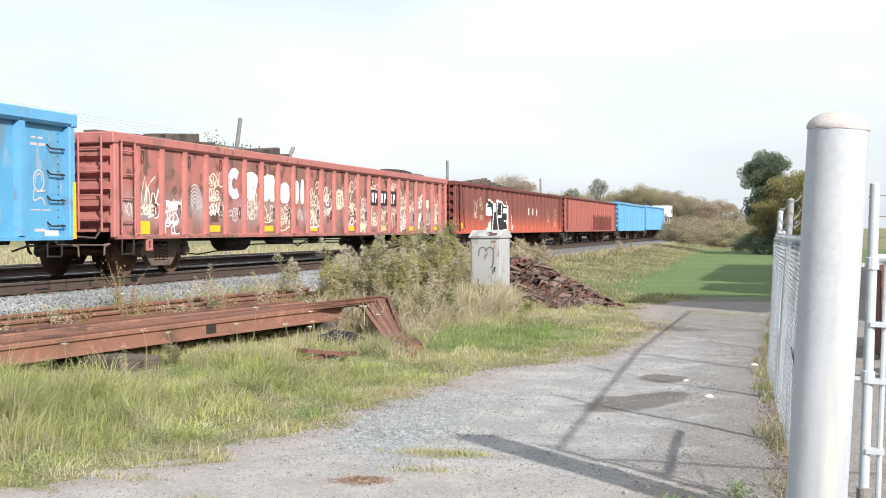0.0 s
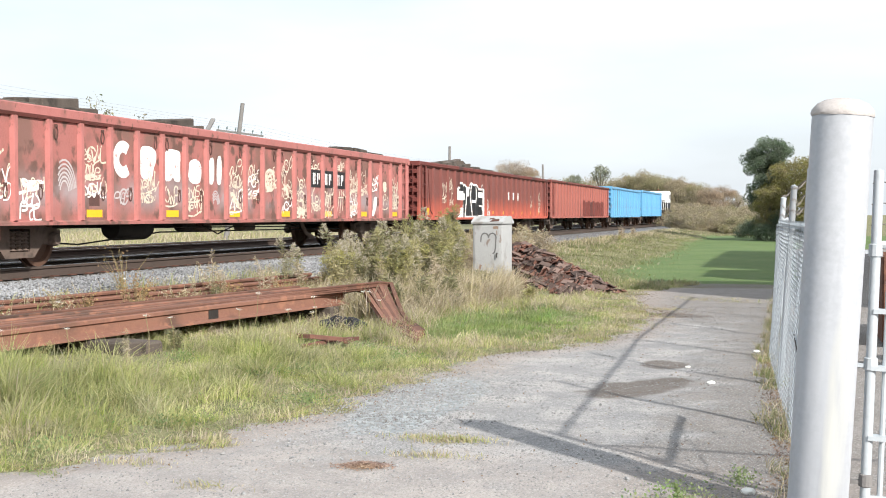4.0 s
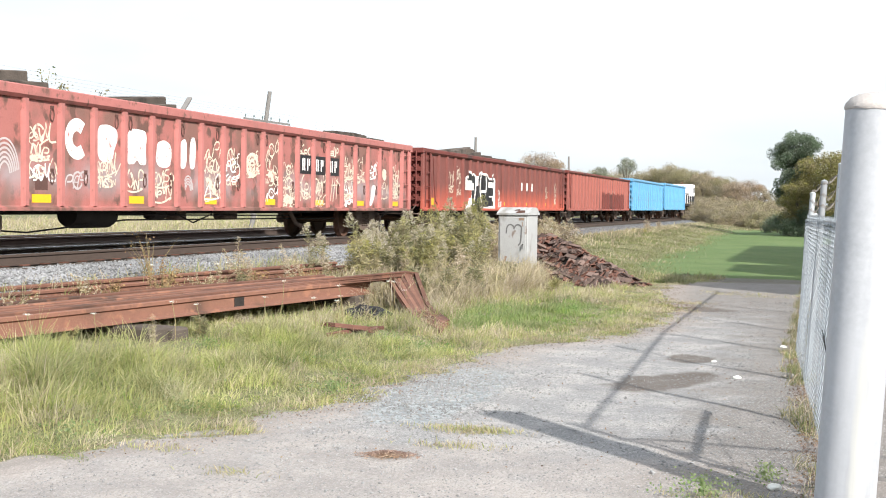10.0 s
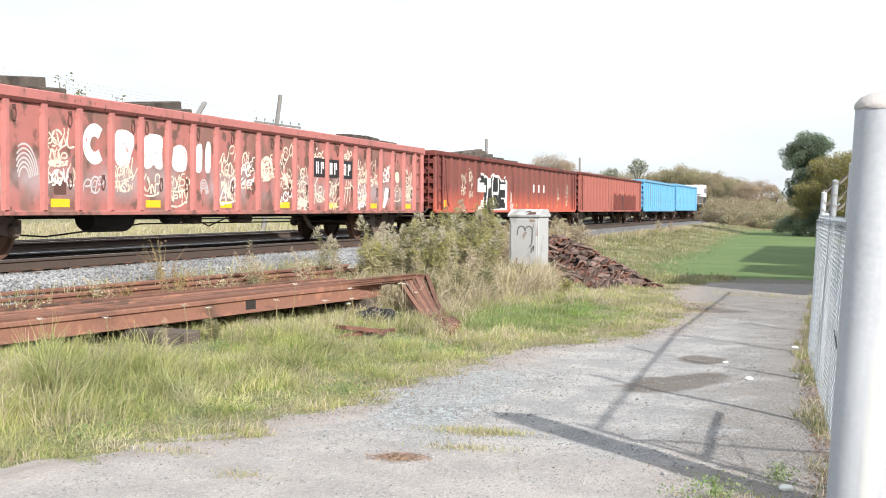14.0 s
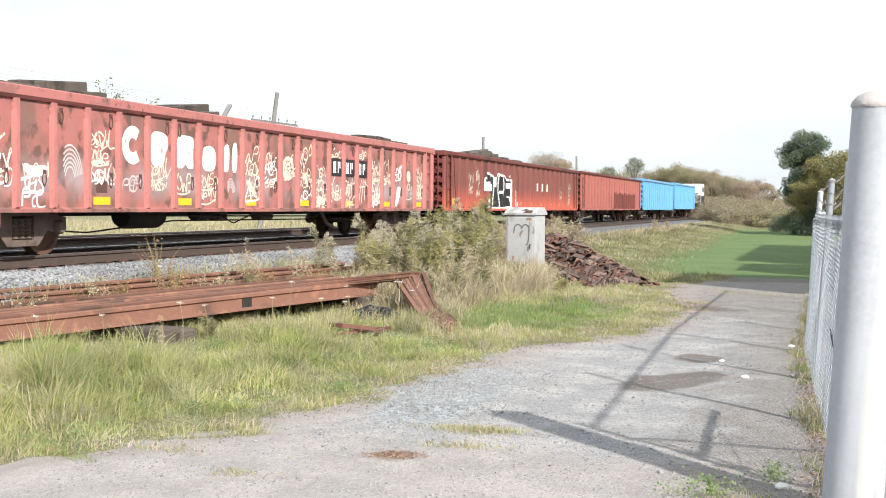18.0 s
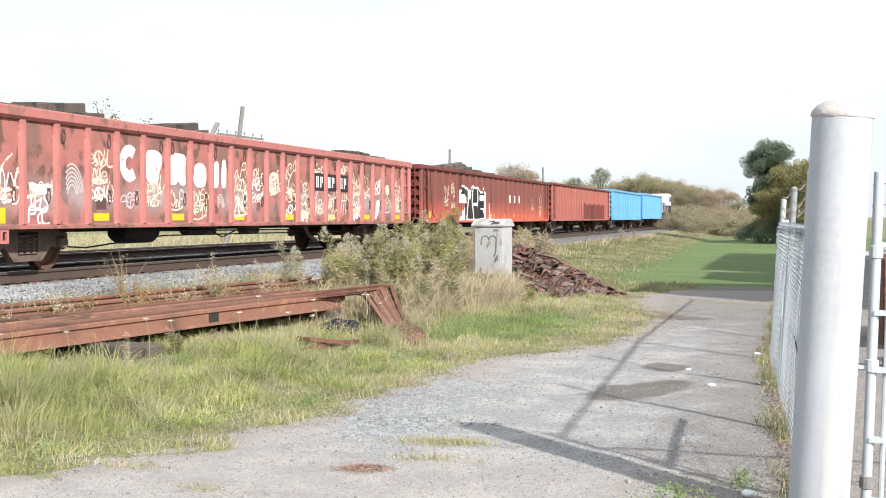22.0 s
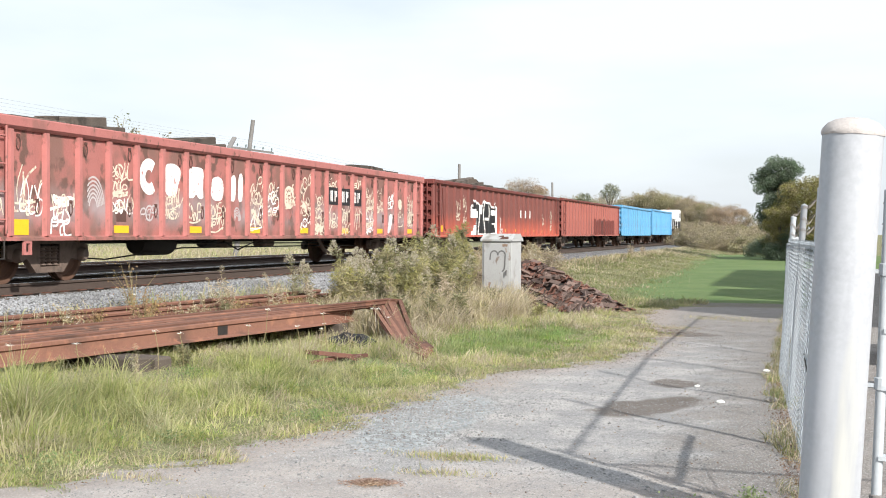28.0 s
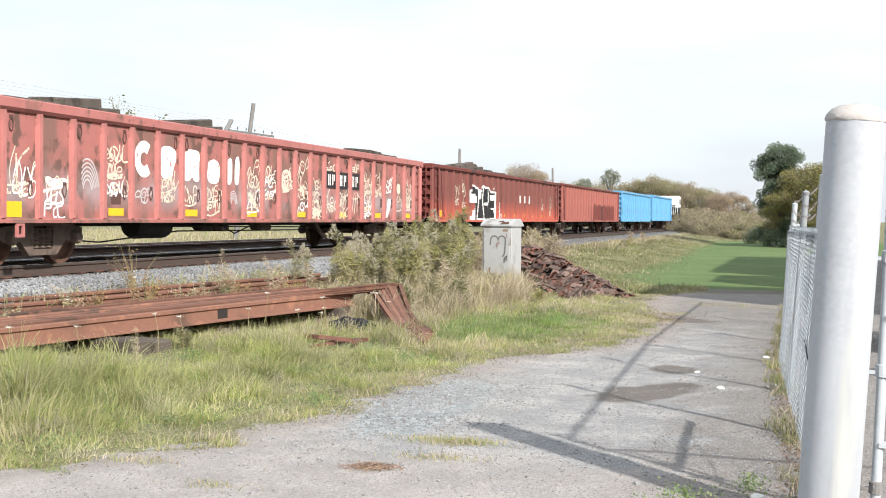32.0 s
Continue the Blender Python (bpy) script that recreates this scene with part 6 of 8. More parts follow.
M_GOLDWEED = leafy("yellow_olive_weed", ((0.375, 0.355, 0.15), (0.465, 0.425, 0.18), (0.32, 0.315, 0.145), (0.42, 0.36, 0.185)), trans=0.4)
M_CLOVER = leafy("low_green_herbs", ((0.19, 0.27, 0.115), (0.23, 0.30, 0.125), (0.26, 0.315, 0.13)), trans=0.45)
M_PLUME = leafy("seed_plumes", ((0.500, 0.440, 0.350), (0.600, 0.550, 0.460), (0.470, 0.420, 0.310), (0.420, 0.410, 0.240)), trans=0.4)
M_TANWEED = leafy("tan_tussock", ((0.42, 0.34, 0.235), (0.48, 0.40, 0.29), (0.36, 0.29, 0.19), (0.33, 0.30, 0.17)), trans=0.35)
M_BROWNWEED = leafy("brown_seed_weed", ((0.30, 0.19, 0.09), (0.38, 0.25, 0.12), (0.22, 0.14, 0.08)))
M_FLOWER = leafy("white_flowers", ((0.78, 0.78, 0.70), (0.85, 0.85, 0.80)), trans=0.1)
M_STEM = material("weed_stem", (0.25, 0.20, 0.10), (0.18, 0.15, 0.08), 8, 0.8)
M_BARK = material("grey_bark", (0.17, 0.145, 0.12), (0.10, 0.085, 0.07), 5, 0.9, 0, 0.5)
L_GREEN = leafy("dark_green_leaves", ((0.135, 0.175, 0.12), (0.15, 0.19, 0.13), (0.165, 0.205, 0.135), (0.14, 0.18, 0.125)), trans=0.5)
L_GOLD = leafy("golden_leaves", ((0.25, 0.225, 0.095), (0.29, 0.25, 0.105), (0.215, 0.21, 0.095), (0.26, 0.22, 0.10)), trans=0.4)
# far foliage: distance haze is mixed into these paler, greyer leaf colours
L_OLIVE = leafy("olive_leaves", ((0.31, 0.285, 0.165), (0.345, 0.30, 0.18), (0.285, 0.275, 0.165), (0.33, 0.285, 0.18)), trans=0.45)
L_BROWN = leafy("russet_leaves", ((0.36, 0.27, 0.20), (0.39, 0.295, 0.22), (0.33, 0.26, 0.19), (0.36, 0.295, 0.20)), trans=0.45)
L_FAR = leafy("hazed_green_leaves", ((0.235, 0.255, 0.185), (0.265, 0.28, 0.205), (0.245, 0.255, 0.19)), trans=0.45)
L_TAN = leafy("hazed_tan_brush", ((0.37, 0.305, 0.215), (0.34, 0.285, 0.195), (0.315, 0.285, 0.18), (0.385, 0.325, 0.235)), trans=0.45)


def blades(rng, x, y, height, width, lean=0.45, drop=0.02):
    """Arrays for bending grass blades on the ground: eight points and three faces each; neighbours lean alike."""
    n = len(x)
    z = ground_height(x, y) - drop
    a = rng.uniform(0, 2 * np.pi, n)
    w = np.stack([np.cos(a), np.sin(a), np.zeros(n)], axis=1) * (width / 2)[:, None]
    b = 4.0 * waves(x, y, 0.33, 13.0) + rng.normal(0, 0.9, n)
    tilt = np.minimum(np.abs(rng.normal(0, lean, n)) + 0.15 * lean, 1.6)
    out = np.stack([np.cos(b), np.sin(b), np.zeros(n)], axis=1)
    base = np.stack([x, y, z], axis=1)
    pts = []
    for t, k in ((0.0, 1.0), (0.42, 0.95), (0.76, 0.7), (1.0, 0.1)):
        p = base + out * (height * tilt * 0.75 * t * t)[:, None]
        p[:, 2] += height * (t - 0.33 * np.minimum(tilt, 1.5) * t * t)
        pts += [p - w * k, p + w * k]
    v = np.stack(pts, axis=1).reshape(-1, 3)
    i = np.arange(n)[:, None] * 8
    q = np.concatenate([i + np.array([[0, 1, 3, 2]]), i + np.array([[2, 3, 5, 4]]), i + np.array([[4, 5, 7, 6]])], axis=1).reshape(-1, 4)
    return v, q


def spread(rng, n, x0, x1, y0, y1):
    return rng.uniform(x0, x1, n), rng.uniform(y0, y1, n)


def field(name, label, mat, sets):
    vs, qs, k = [], [], 0
    for v, q in sets:
        vs.append(v)
        qs.append(q + k)
        k += len(v)
    me = mesh_of(name, np.concatenate(vs), np.concatenate(qs), mat)
    tagged(new(name, me), label, "grass", kind="stuff")


def fence_line(y):
    """Where the fence's foot runs, x by y."""
    return np.where(y < 14.1, 0.10 - 0.0448 * (y - 6.95), -0.22 + 0.007 * (y - 14.1))


def grow_grass():
    rng = np.random.default_rng(7)
    # rough verge between drive and stack
    x, y = spread(rng, 400000, -9.3, -2.0, 4.5, 29.0)
    edge = x - along(ROAD_LEFT, y) + 0.28 * waves(x, y, 0.55, 1.0) + 0.14 * waves(x, y, 0.17, 3.0)
    keep = (edge < 0.09) & (rng.random(len(x)) < np.clip(1.0 - (y - 9) / 26, 0.3, 1)) & (x > -9.0)
    clump = waves(x, y, 0.42, 8.0)
    keep &= rng.random(len(x)) < np.clip(0.75 + 0.6 * clump, 0.15, 1)
    keep &= rng.random(len(x)) < np.clip(-edge * 6.0 + 0.45, 0, 1)
    keep &= ((x + 6.9) / 0.95) ** 2 + ((y - 11.9) / 0.95) ** 2 > rng.uniform(0.0, 0.9, len(x))
    x, y, edge, clump = x[keep], y[keep], edge[keep], clump[keep]
    deep = np.clip((-edge - 0.3) / 2.2, 0, 1)
    front = np.exp(-((x + 6.2) / 0.9) ** 2) * np.clip((13 - y) / 4, 0, 1)
    stack = np.clip((x - (-7.98 + (y - 11.0) * 0.2125)) / 1.2, 0.45, 1)
    h = (0.055 + 0.125 * deep + 0.15 * front) * rng.uniform(0.45, 1.35, len(x)) * (1 + 0.75 * clump) * stack
    h = h * np.clip((((x + 6.65) / 1.15) ** 2 + ((y - 11.45) / 1.25) ** 2) / 1.3, 0.38, 1)
    h = h * np.clip((((x + 5.3) / 0.55) ** 2 + ((y - 13.9) / 0.8) ** 2) / 1.3, 0.4, 1)
    w = rng.uniform(0.0035, 0.007, len(x)) * (0.8 + y / 22)
    patch = waves(x, y, 1.1, 5.5) + 0.4 * rng.normal(0, 1, len(x))
    bright = (((x + 3.9) / 1.15) ** 2 + ((y - 17.6) / 2.6) ** 2 < 1 + 0.35 * patch) | (patch > 0.75)
    dry = (~bright) & ((patch < -0.62) | ((y > 16.5) & (x < -4.8) & (rng.random(len(x)) < 0.5)) | ((edge > -0.4) & (rng.random(len(x)) < 0.55)) | ((y > 14) & (rng.random(len(x)) < 0.4)))
    h = np.where(bright, h * 0.75, h)
    rest = ~(bright | dry)
    lush_sets = [blades(rng, x[bright], y[bright], h[bright], w[bright], 0.9)]
    rough_sets = [blades(rng, x[rest], y[rest], h[rest] * 1.25, w[rest], 1.15)]
    dry_sets = [blades(rng, x[dry], y[dry], h[dry] * 1.2, w[dry] * 0.9, 1.0)]
    # short dense growth along the drive's edge
    x, y = spread(rng, 150000, -6.2, -2.0, 5.0, 23.0)
    edge = x - along(ROAD_LEFT, y) + 0.28 * waves(x, y, 0.55, 1.0) + 0.14 * waves(x, y, 0.17, 3.0)
    keep = (edge < 0.12) & (edge > -1.2) & (rng.random(len(x)) < np.clip(0.75 - edge * 2.5, 0, 1) * np.clip(1.6 + edge, 0, 1))
    x, y = x[keep], y[keep]
    low = rng.uniform(0.02, 0.06, len(x)) * (1 + 0.4 * waves(x, y, 0.35, 6.0))
    wide = rng.uniform(0.004, 0.008, len(x)) * (0.8 + y / 22)
    pick = waves(x, y, 0.7, 9.0) + rng.normal(0, 0.6, len(x))
    for sets, k in ((lush_sets, pick > 0.1), (rough_sets, (pick <= 0.1) & (pick > -0.8)), (dry_sets, pick <= -0.8)):
        sets.append(blades(rng, x[k], y[k], low[k], wide[k], 1.4))
    # thin trodden straw where the verge meets the gravel
    x, y = spread(rng, 110000, -6.2, -2.0, 5.0, 23.0)
    edge = x - along(ROAD_LEFT, y) + 0.28 * waves(x, y, 0.55, 1.0) + 0.14 * waves(x, y, 0.17, 3.0)
    keep = (rng.random(len(x)) < 0.85 * np.exp(-((edge - 0.06) / 0.2) ** 2)) & (waves(x, y, 0.6, 7.0) > -0.3)
    x, y = x[keep], y[keep]
    dry_sets.append(blades(rng, x, y, rng.uniform(0.012, 0.04, len(x)), rng.uniform(0.004, 0.008, len(x)), 1.8))
    # tall straw below the weeds and round the case
    x, y = spread(rng, 19000, -9.0, -4.2, 17.0, 29.0)
    keep = (((x + 6.7 + 0.10 * (y - 22)) / 1.7) ** 2 + ((y - 22.6) / 5.5) ** 2 < 1) & (waves(x, y, 0.5, 2.7) > -0.45)
    x, y = x[keep], y[keep]
    dry_sets.append(blades(rng, x, y, rng.uniform(0.2, 0.75, len(x)), rng.uniform(0.006, 0.012, len(x)), 1.2))
    # pale arching tussocks before the clump
    for cx, cy in ((-5.9, 19.6), (-6.2, 20.6), (-5.6, 20.9), (-5.9, 21.8), (-5.3, 22.4), (-5.7, 23.2), (-6.4, 19.2), (-6.6, 21.6), (-5.2, 21.5), (-5.5, 24.0)):
        x, y = rng.normal(cx, 0.16, 300), rng.normal(cy, 0.22, 300)
        dry_sets.append(blades(rng, x, y, rng.uniform(0.3, 0.85, 300), rng.uniform(0.006, 0.011, 300), 1.1))
    # tall tufts against the stack
    x, y = spread(rng, 8000, -7.9, -5.6, 6.0, 17.0)
    near = x - (-7.98 + (y - 11.0) * 0.2125)
    keep = (near > 0.08) & (rng.random(len(x)) < np.exp(-near * 1.6)) & (waves(x, y, 0.5, 9.0) > -0.2) & (((x + 6.9) / 1.0) ** 2 + ((y - 11.9) / 1.0) ** 2 > 1)
    x, y = x[keep], y[keep]
    rough_sets.append(blades(rng, x, y, rng.uniform(0.10, 0.27, len(x)), rng.uniform(0.005, 0.009, len(x)), 0.8))
    # weeds between the stack and the ballast
    x, y = spread(rng, 17000, -10.35, -8.0, 6.0, 24.0)
    keep = (waves(x, y, 0.6, 12.0) > -0.25) & (x < -8.75 + (y - 13) * 0.16) & (rng.random(len(x)) < np.clip((y - 4) / 14, 0.1, 1))
    x, y = x[keep], y[keep]
    half = rng.random(len(x)) < 0.5
    tall = rng.uniform(0.08, 0.34, len(x)) * np.clip(0.55 + (y - 8) / 16, 0.5, 1.3)
    wide = rng.uniform(0.006, 0.012, len(x))
    rough_sets.append(blades(rng, x[half], y[half], tall[half], wide[half], 0.8))
    dry_sets.append(blades(rng, x[~half], y[~half], tall[~half], wide[~half], 0.8))
    # unmown meadow beyond the heap, to the trees
    x, y = spread(rng, 130000, -11.0, -2.5, 0.0, 1.0)
    y = 26.5 + 85.5 * y ** 1.7
    keep = (x < along(LAWN_LEFT, y) + 0.4 * waves(x, y, 1.0, 2.0) + rng.normal(0, 0.45, len(x))) & (x > -9.9)
    keep |= (y > 97) & (x > -9.9)
    x, y = x[keep], y[keep]
    tall = rng.uniform(0.05, 0.16, len(x)) * (1 + 0.6 * waves(x, y, 2.3, 4.0)) + 0.10 * np.clip((-6.8 - x) / 2, 0, 1)
    wide = rng.uniform(0.010, 0.018, len(x)) * (0.6 + y / 60)
    tan = rng.random(len(x)) < np.clip(0.05 + 0.22 * waves(x, y, 3.5, 6.0) + 0.12 * np.clip((y - 60) / 30, 0, 1) + 0.35 * np.clip((-7.8 - x) / 1.2, 0, 1), 0.05, 0.9)
    dry_sets.append(blades(rng, x[tan], y[tan], tall[tan] * 1.2, wide[tan], 1.0))
    fresh = (~tan) & (rng.random(len(x)) < np.clip(0.95 + 0.35 * waves(x, y, 2.8, 1.0) + 0.12 * (x + 7.0), 0.05, 0.97))
    meadow_sets = []
    meadow_sets.append(blades(rng, x[fresh], y[fresh], tall[fresh] * 0.85, wide[fresh], 1.0))
    rest = ~(tan | fresh)
    meadow_sets.append(blades(rng, x[rest], y[rest], tall[rest], wide[rest], 1.0))
    # field beyond the track
    x, y = spread(rng, 26000, -50.0, -21.4, 14.0, 80.0)
    tall = rng.uniform(0.15, 0.55, len(x)) * (1 + 0.5 * waves(x, y, 2.0, 3.0))
    half = rng.random(len(x)) < 0.75
    dry_sets.append(blades(rng, x[half], y[half], tall[half], rng.uniform(0.02, 0.035, len(x))[half], 1.0))
    rough_sets.append(blades(rng, x[~half], y[~half], tall[~half], rng.uniform(0.02, 0.035, len(x))[~half], 1.0))
    # fence foot and stray tufts on the drive
    x, y = spread(rng, 30000, -0.75, 0.3, 6.7, 27.0)
    line = fence_line(y)
    keep = (np.abs(x - line + 0.03) < 0.13 + 0.10 * waves(x, y, 0.5)) & (waves(x, y, 0.8, 3.3) > -0.15)
    x, y = x[keep], y[keep]
    tall = rng.uniform(0.03, 0.16, len(x)) * (1 + 0.7 * waves(x, y, 0.8, 3.3))
    half = rng.random(len(x)) < 0.45
    dry_sets.append(blades(rng, x[half], y[half], tall[half], rng.uniform(0.004, 0.007, len(x))[half], 1.3))
    meadow_sets.append(blades(rng, x[~half], y[~half], tall[~half], rng.uniform(0.004, 0.007, len(x))[~half], 1.3))
    for cx, cy, sx, sy, n in ((-2.36, 8.35, 0.30, 0.13, 900), (-2.32, 7.75, 0.26, 0.09, 260), (-0.55, 6.90, 0.26, 0.10, 220), (-2.14, 20.9, 0.35, 0.3, 420), (-1.7, 23.6, 0.4, 0.4, 260), (-0.9, 23.2, 0.5, 0.4, 260), (-2.5, 20.2, 0.4, 0.4, 300), (-4.1, 7.0, 0.25, 0.12, 200), (-3.3, 6.5, 0.18, 0.1, 120), (-2.2, 17.6, 0.5, 0.3, 260),
                              (-2.0, 19.3, 0.4, 0.3, 180), (-1.2, 24.0, 0.6, 0.2, 160)):
        x, y = rng.normal(cx, sx * 0.6, n), rng.normal(cy, sy * 0.6, n)
        part_dry = rng.random(n) < 0.55
        hh, ww = rng.uniform(0.025, 0.085, n), rng.uniform(0.005, 0.008, n)
        dry_sets.append(blades(rng, x[part_dry], y[part_dry], hh[part_dry], ww[part_dry], 0.9))
        rough_sets.append(blades(rng, x[~part_dry], y[~part_dry], hh[~part_dry], ww[~part_dry], 0.9))
    field("rough_grass", "rough yellow-green grass on the verge and meadow", M_GRASS, rough_sets)
    field("meadow_grass", "olive green unmown grass of the meadow", M_MEADOW, meadow_sets)
    field("lush_grass", "short bright green grass beside the drive", M_LUSH, lush_sets)
    field("dry_grass", "dry straw-coloured grass among the weeds", M_DRY, dry_sets)


grow_grass()


def leaf_mesh(name, pts, sizes, mat, rng, narrow=0.55, way=None):
    """One quad leaf at each point, turned at random or roughly along way."""
    n = len(pts)
    u = rng.normal(0, 1, (n, 3))
    if way is not None:
        u = way + 0.35 * u
    u /= np.linalg.norm(u, axis=1)[:, None]
    w = rng.normal(0, 1, (n, 3))
    w -= u * (u * w).sum(1)[:, None]
    w /= np.linalg.norm(w, axis=1)[:, None]
    s = np.asarray(sizes)[:, None] / 2
    v = np.stack([pts - u * s, pts + w * s * narrow, pts + u * s, pts - w * s * narrow], axis=1).reshape(-1, 3)
    q = np.arange(n * 4).reshape(-1, 4)
    return mesh_of(name, v, q, mat)


def low_herbs():
    """Patches of small broad leaves among the grass of the verge."""
    rng = np.random.default_rng(91)
    pts = []
    for cx, cy, r, k in ((-5.3, 9.2, 0.35, 500), (-4.6, 8.3, 0.3, 200), (-5.0, 11.2, 0.4, 500), (-4.2, 12.8, 0.45, 600), (-4.9, 13.6, 0.4, 500), (-6.0, 10.3, 0.35, 400), (-3.95, 9.6, 0.3, 400),
                         (-4.4, 17.2, 0.8, 1200), (-3.6, 18.6, 0.7, 900), (-4.0, 20.2, 0.9, 900), (-6.4, 12.0, 0.3, 300), (-0.60, 6.88, 0.24, 420), (-0.28, 7.35, 0.14, 260), (-4.9, 7.2, 0.35, 220)):
        a, q = rng.uniform(0, 6.28, k), r * np.abs(rng.normal(0, 0.6, k))
        x, y = cx + q * np.cos(a), cy + 1.4 * q * np.sin(a)
        pts.append(np.stack([x, y, ground_height(x, y) + rng.uniform(0.02, 0.11, k)], axis=1))
    pts = np.concatenate(pts)
    me = leaf_mesh("low_herbs", pts, rng.uniform(0.010, 0.026, len(pts)), M_CLOVER, rng, 0.75)
    tagged(new("low_herbs", me), "small broad-leaved green herbs in the grass", "herbs", kind="stuff")


low_herbs()


def weed_plant(seed, height, label, leaf=None, head=None, lush=150, reach=0.17, head_size=1.0):
    """A tall weed: some stems from one root, narrow leaves, and a head of small flecks on each stem."""
    rng = np.random.default_rng(seed)
    rnd = random.Random(seed)
    o = thing("tall_weed", pose(0, 0, 0), label, "weed", "tall weeds by the track")
    bm = bmesh.new()
    leaves, ways, heads, hways = [], [], [], []
    for s in range(3):
        h = height * (1.0, rnd.uniform(0.72, 0.95), rnd.uniform(0.55, 0.85))[s]
        a0 = rnd.uniform(0, 6.28)
        lean = rnd.uniform(0.05, 0.24) * h
        bend = Vector((lean * math.cos(a0), lean * math.sin(a0), 0))
        tube(bm, [Vector((0, 0, -0.05)), bend * 0.3 + Vector((0, 0, h * 0.5)), bend + Vector((0, 0, h))], [0.007, 0.005, 0.003], 4)
        n = int(lush * h / 2.2)
        t = rng.uniform(0.08, 0.97, n) ** 0.8
        a = rng.uniform(0, 6.28, n)
        r = rng.uniform(0.02, reach, n) * (1.1 - 0.55 * t)
        leaves.append(np.stack([bend.x * t ** 2 + r * np.cos(a), bend.y * t ** 2 + r * np.sin(a), h * t + 0.25 * r + rng.normal(0, 0.02, n)], axis=1))
        ways.append(np.stack([np.cos(a), np.sin(a), rng.uniform(-0.5, 1.0, n)], axis=1))
        if head is not None:
            n = int(110 * head_size)
            t = rng.uniform(0, 1, n)
            a = rng.uniform(0, 6.28, n)
            r = head_size * (0.02 + 0.11 * (1 - t)) * rng.uniform(0.2, 1, n) ** 0.6
            heads.append(np.stack([bend.x * 1.04 + r * np.cos(a), bend.y * 1.04 + r * np.sin(a), h - 0.12 * head_size + 0.24 * head_size * t + 0.3 * r], axis=1))
            hways.append(np.stack([np.cos(a), np.sin(a), np.full(n, 0.8)], axis=1))
    part("stem", bm, M_STEM, o)
    if lush:
        c = np.concatenate(leaves)
        ob = new("leaves", leaf_mesh("leaves", c, rng.uniform(0.06, 0.20, len(c)), leaf, rng, 0.13, np.concatenate(ways)))
        ob.parent = o
        tagged(ob, kind="stuff")
    if head is not None:
        c = np.concatenate(heads)
        ob = new("seed_head", leaf_mesh("seed_head", c, rng.uniform(0.025, 0.07, len(c)) * head_size, head, rng, 0.22, np.concatenate(hways)))
        ob.parent = o
        tagged(ob, kind="stuff")
    return o


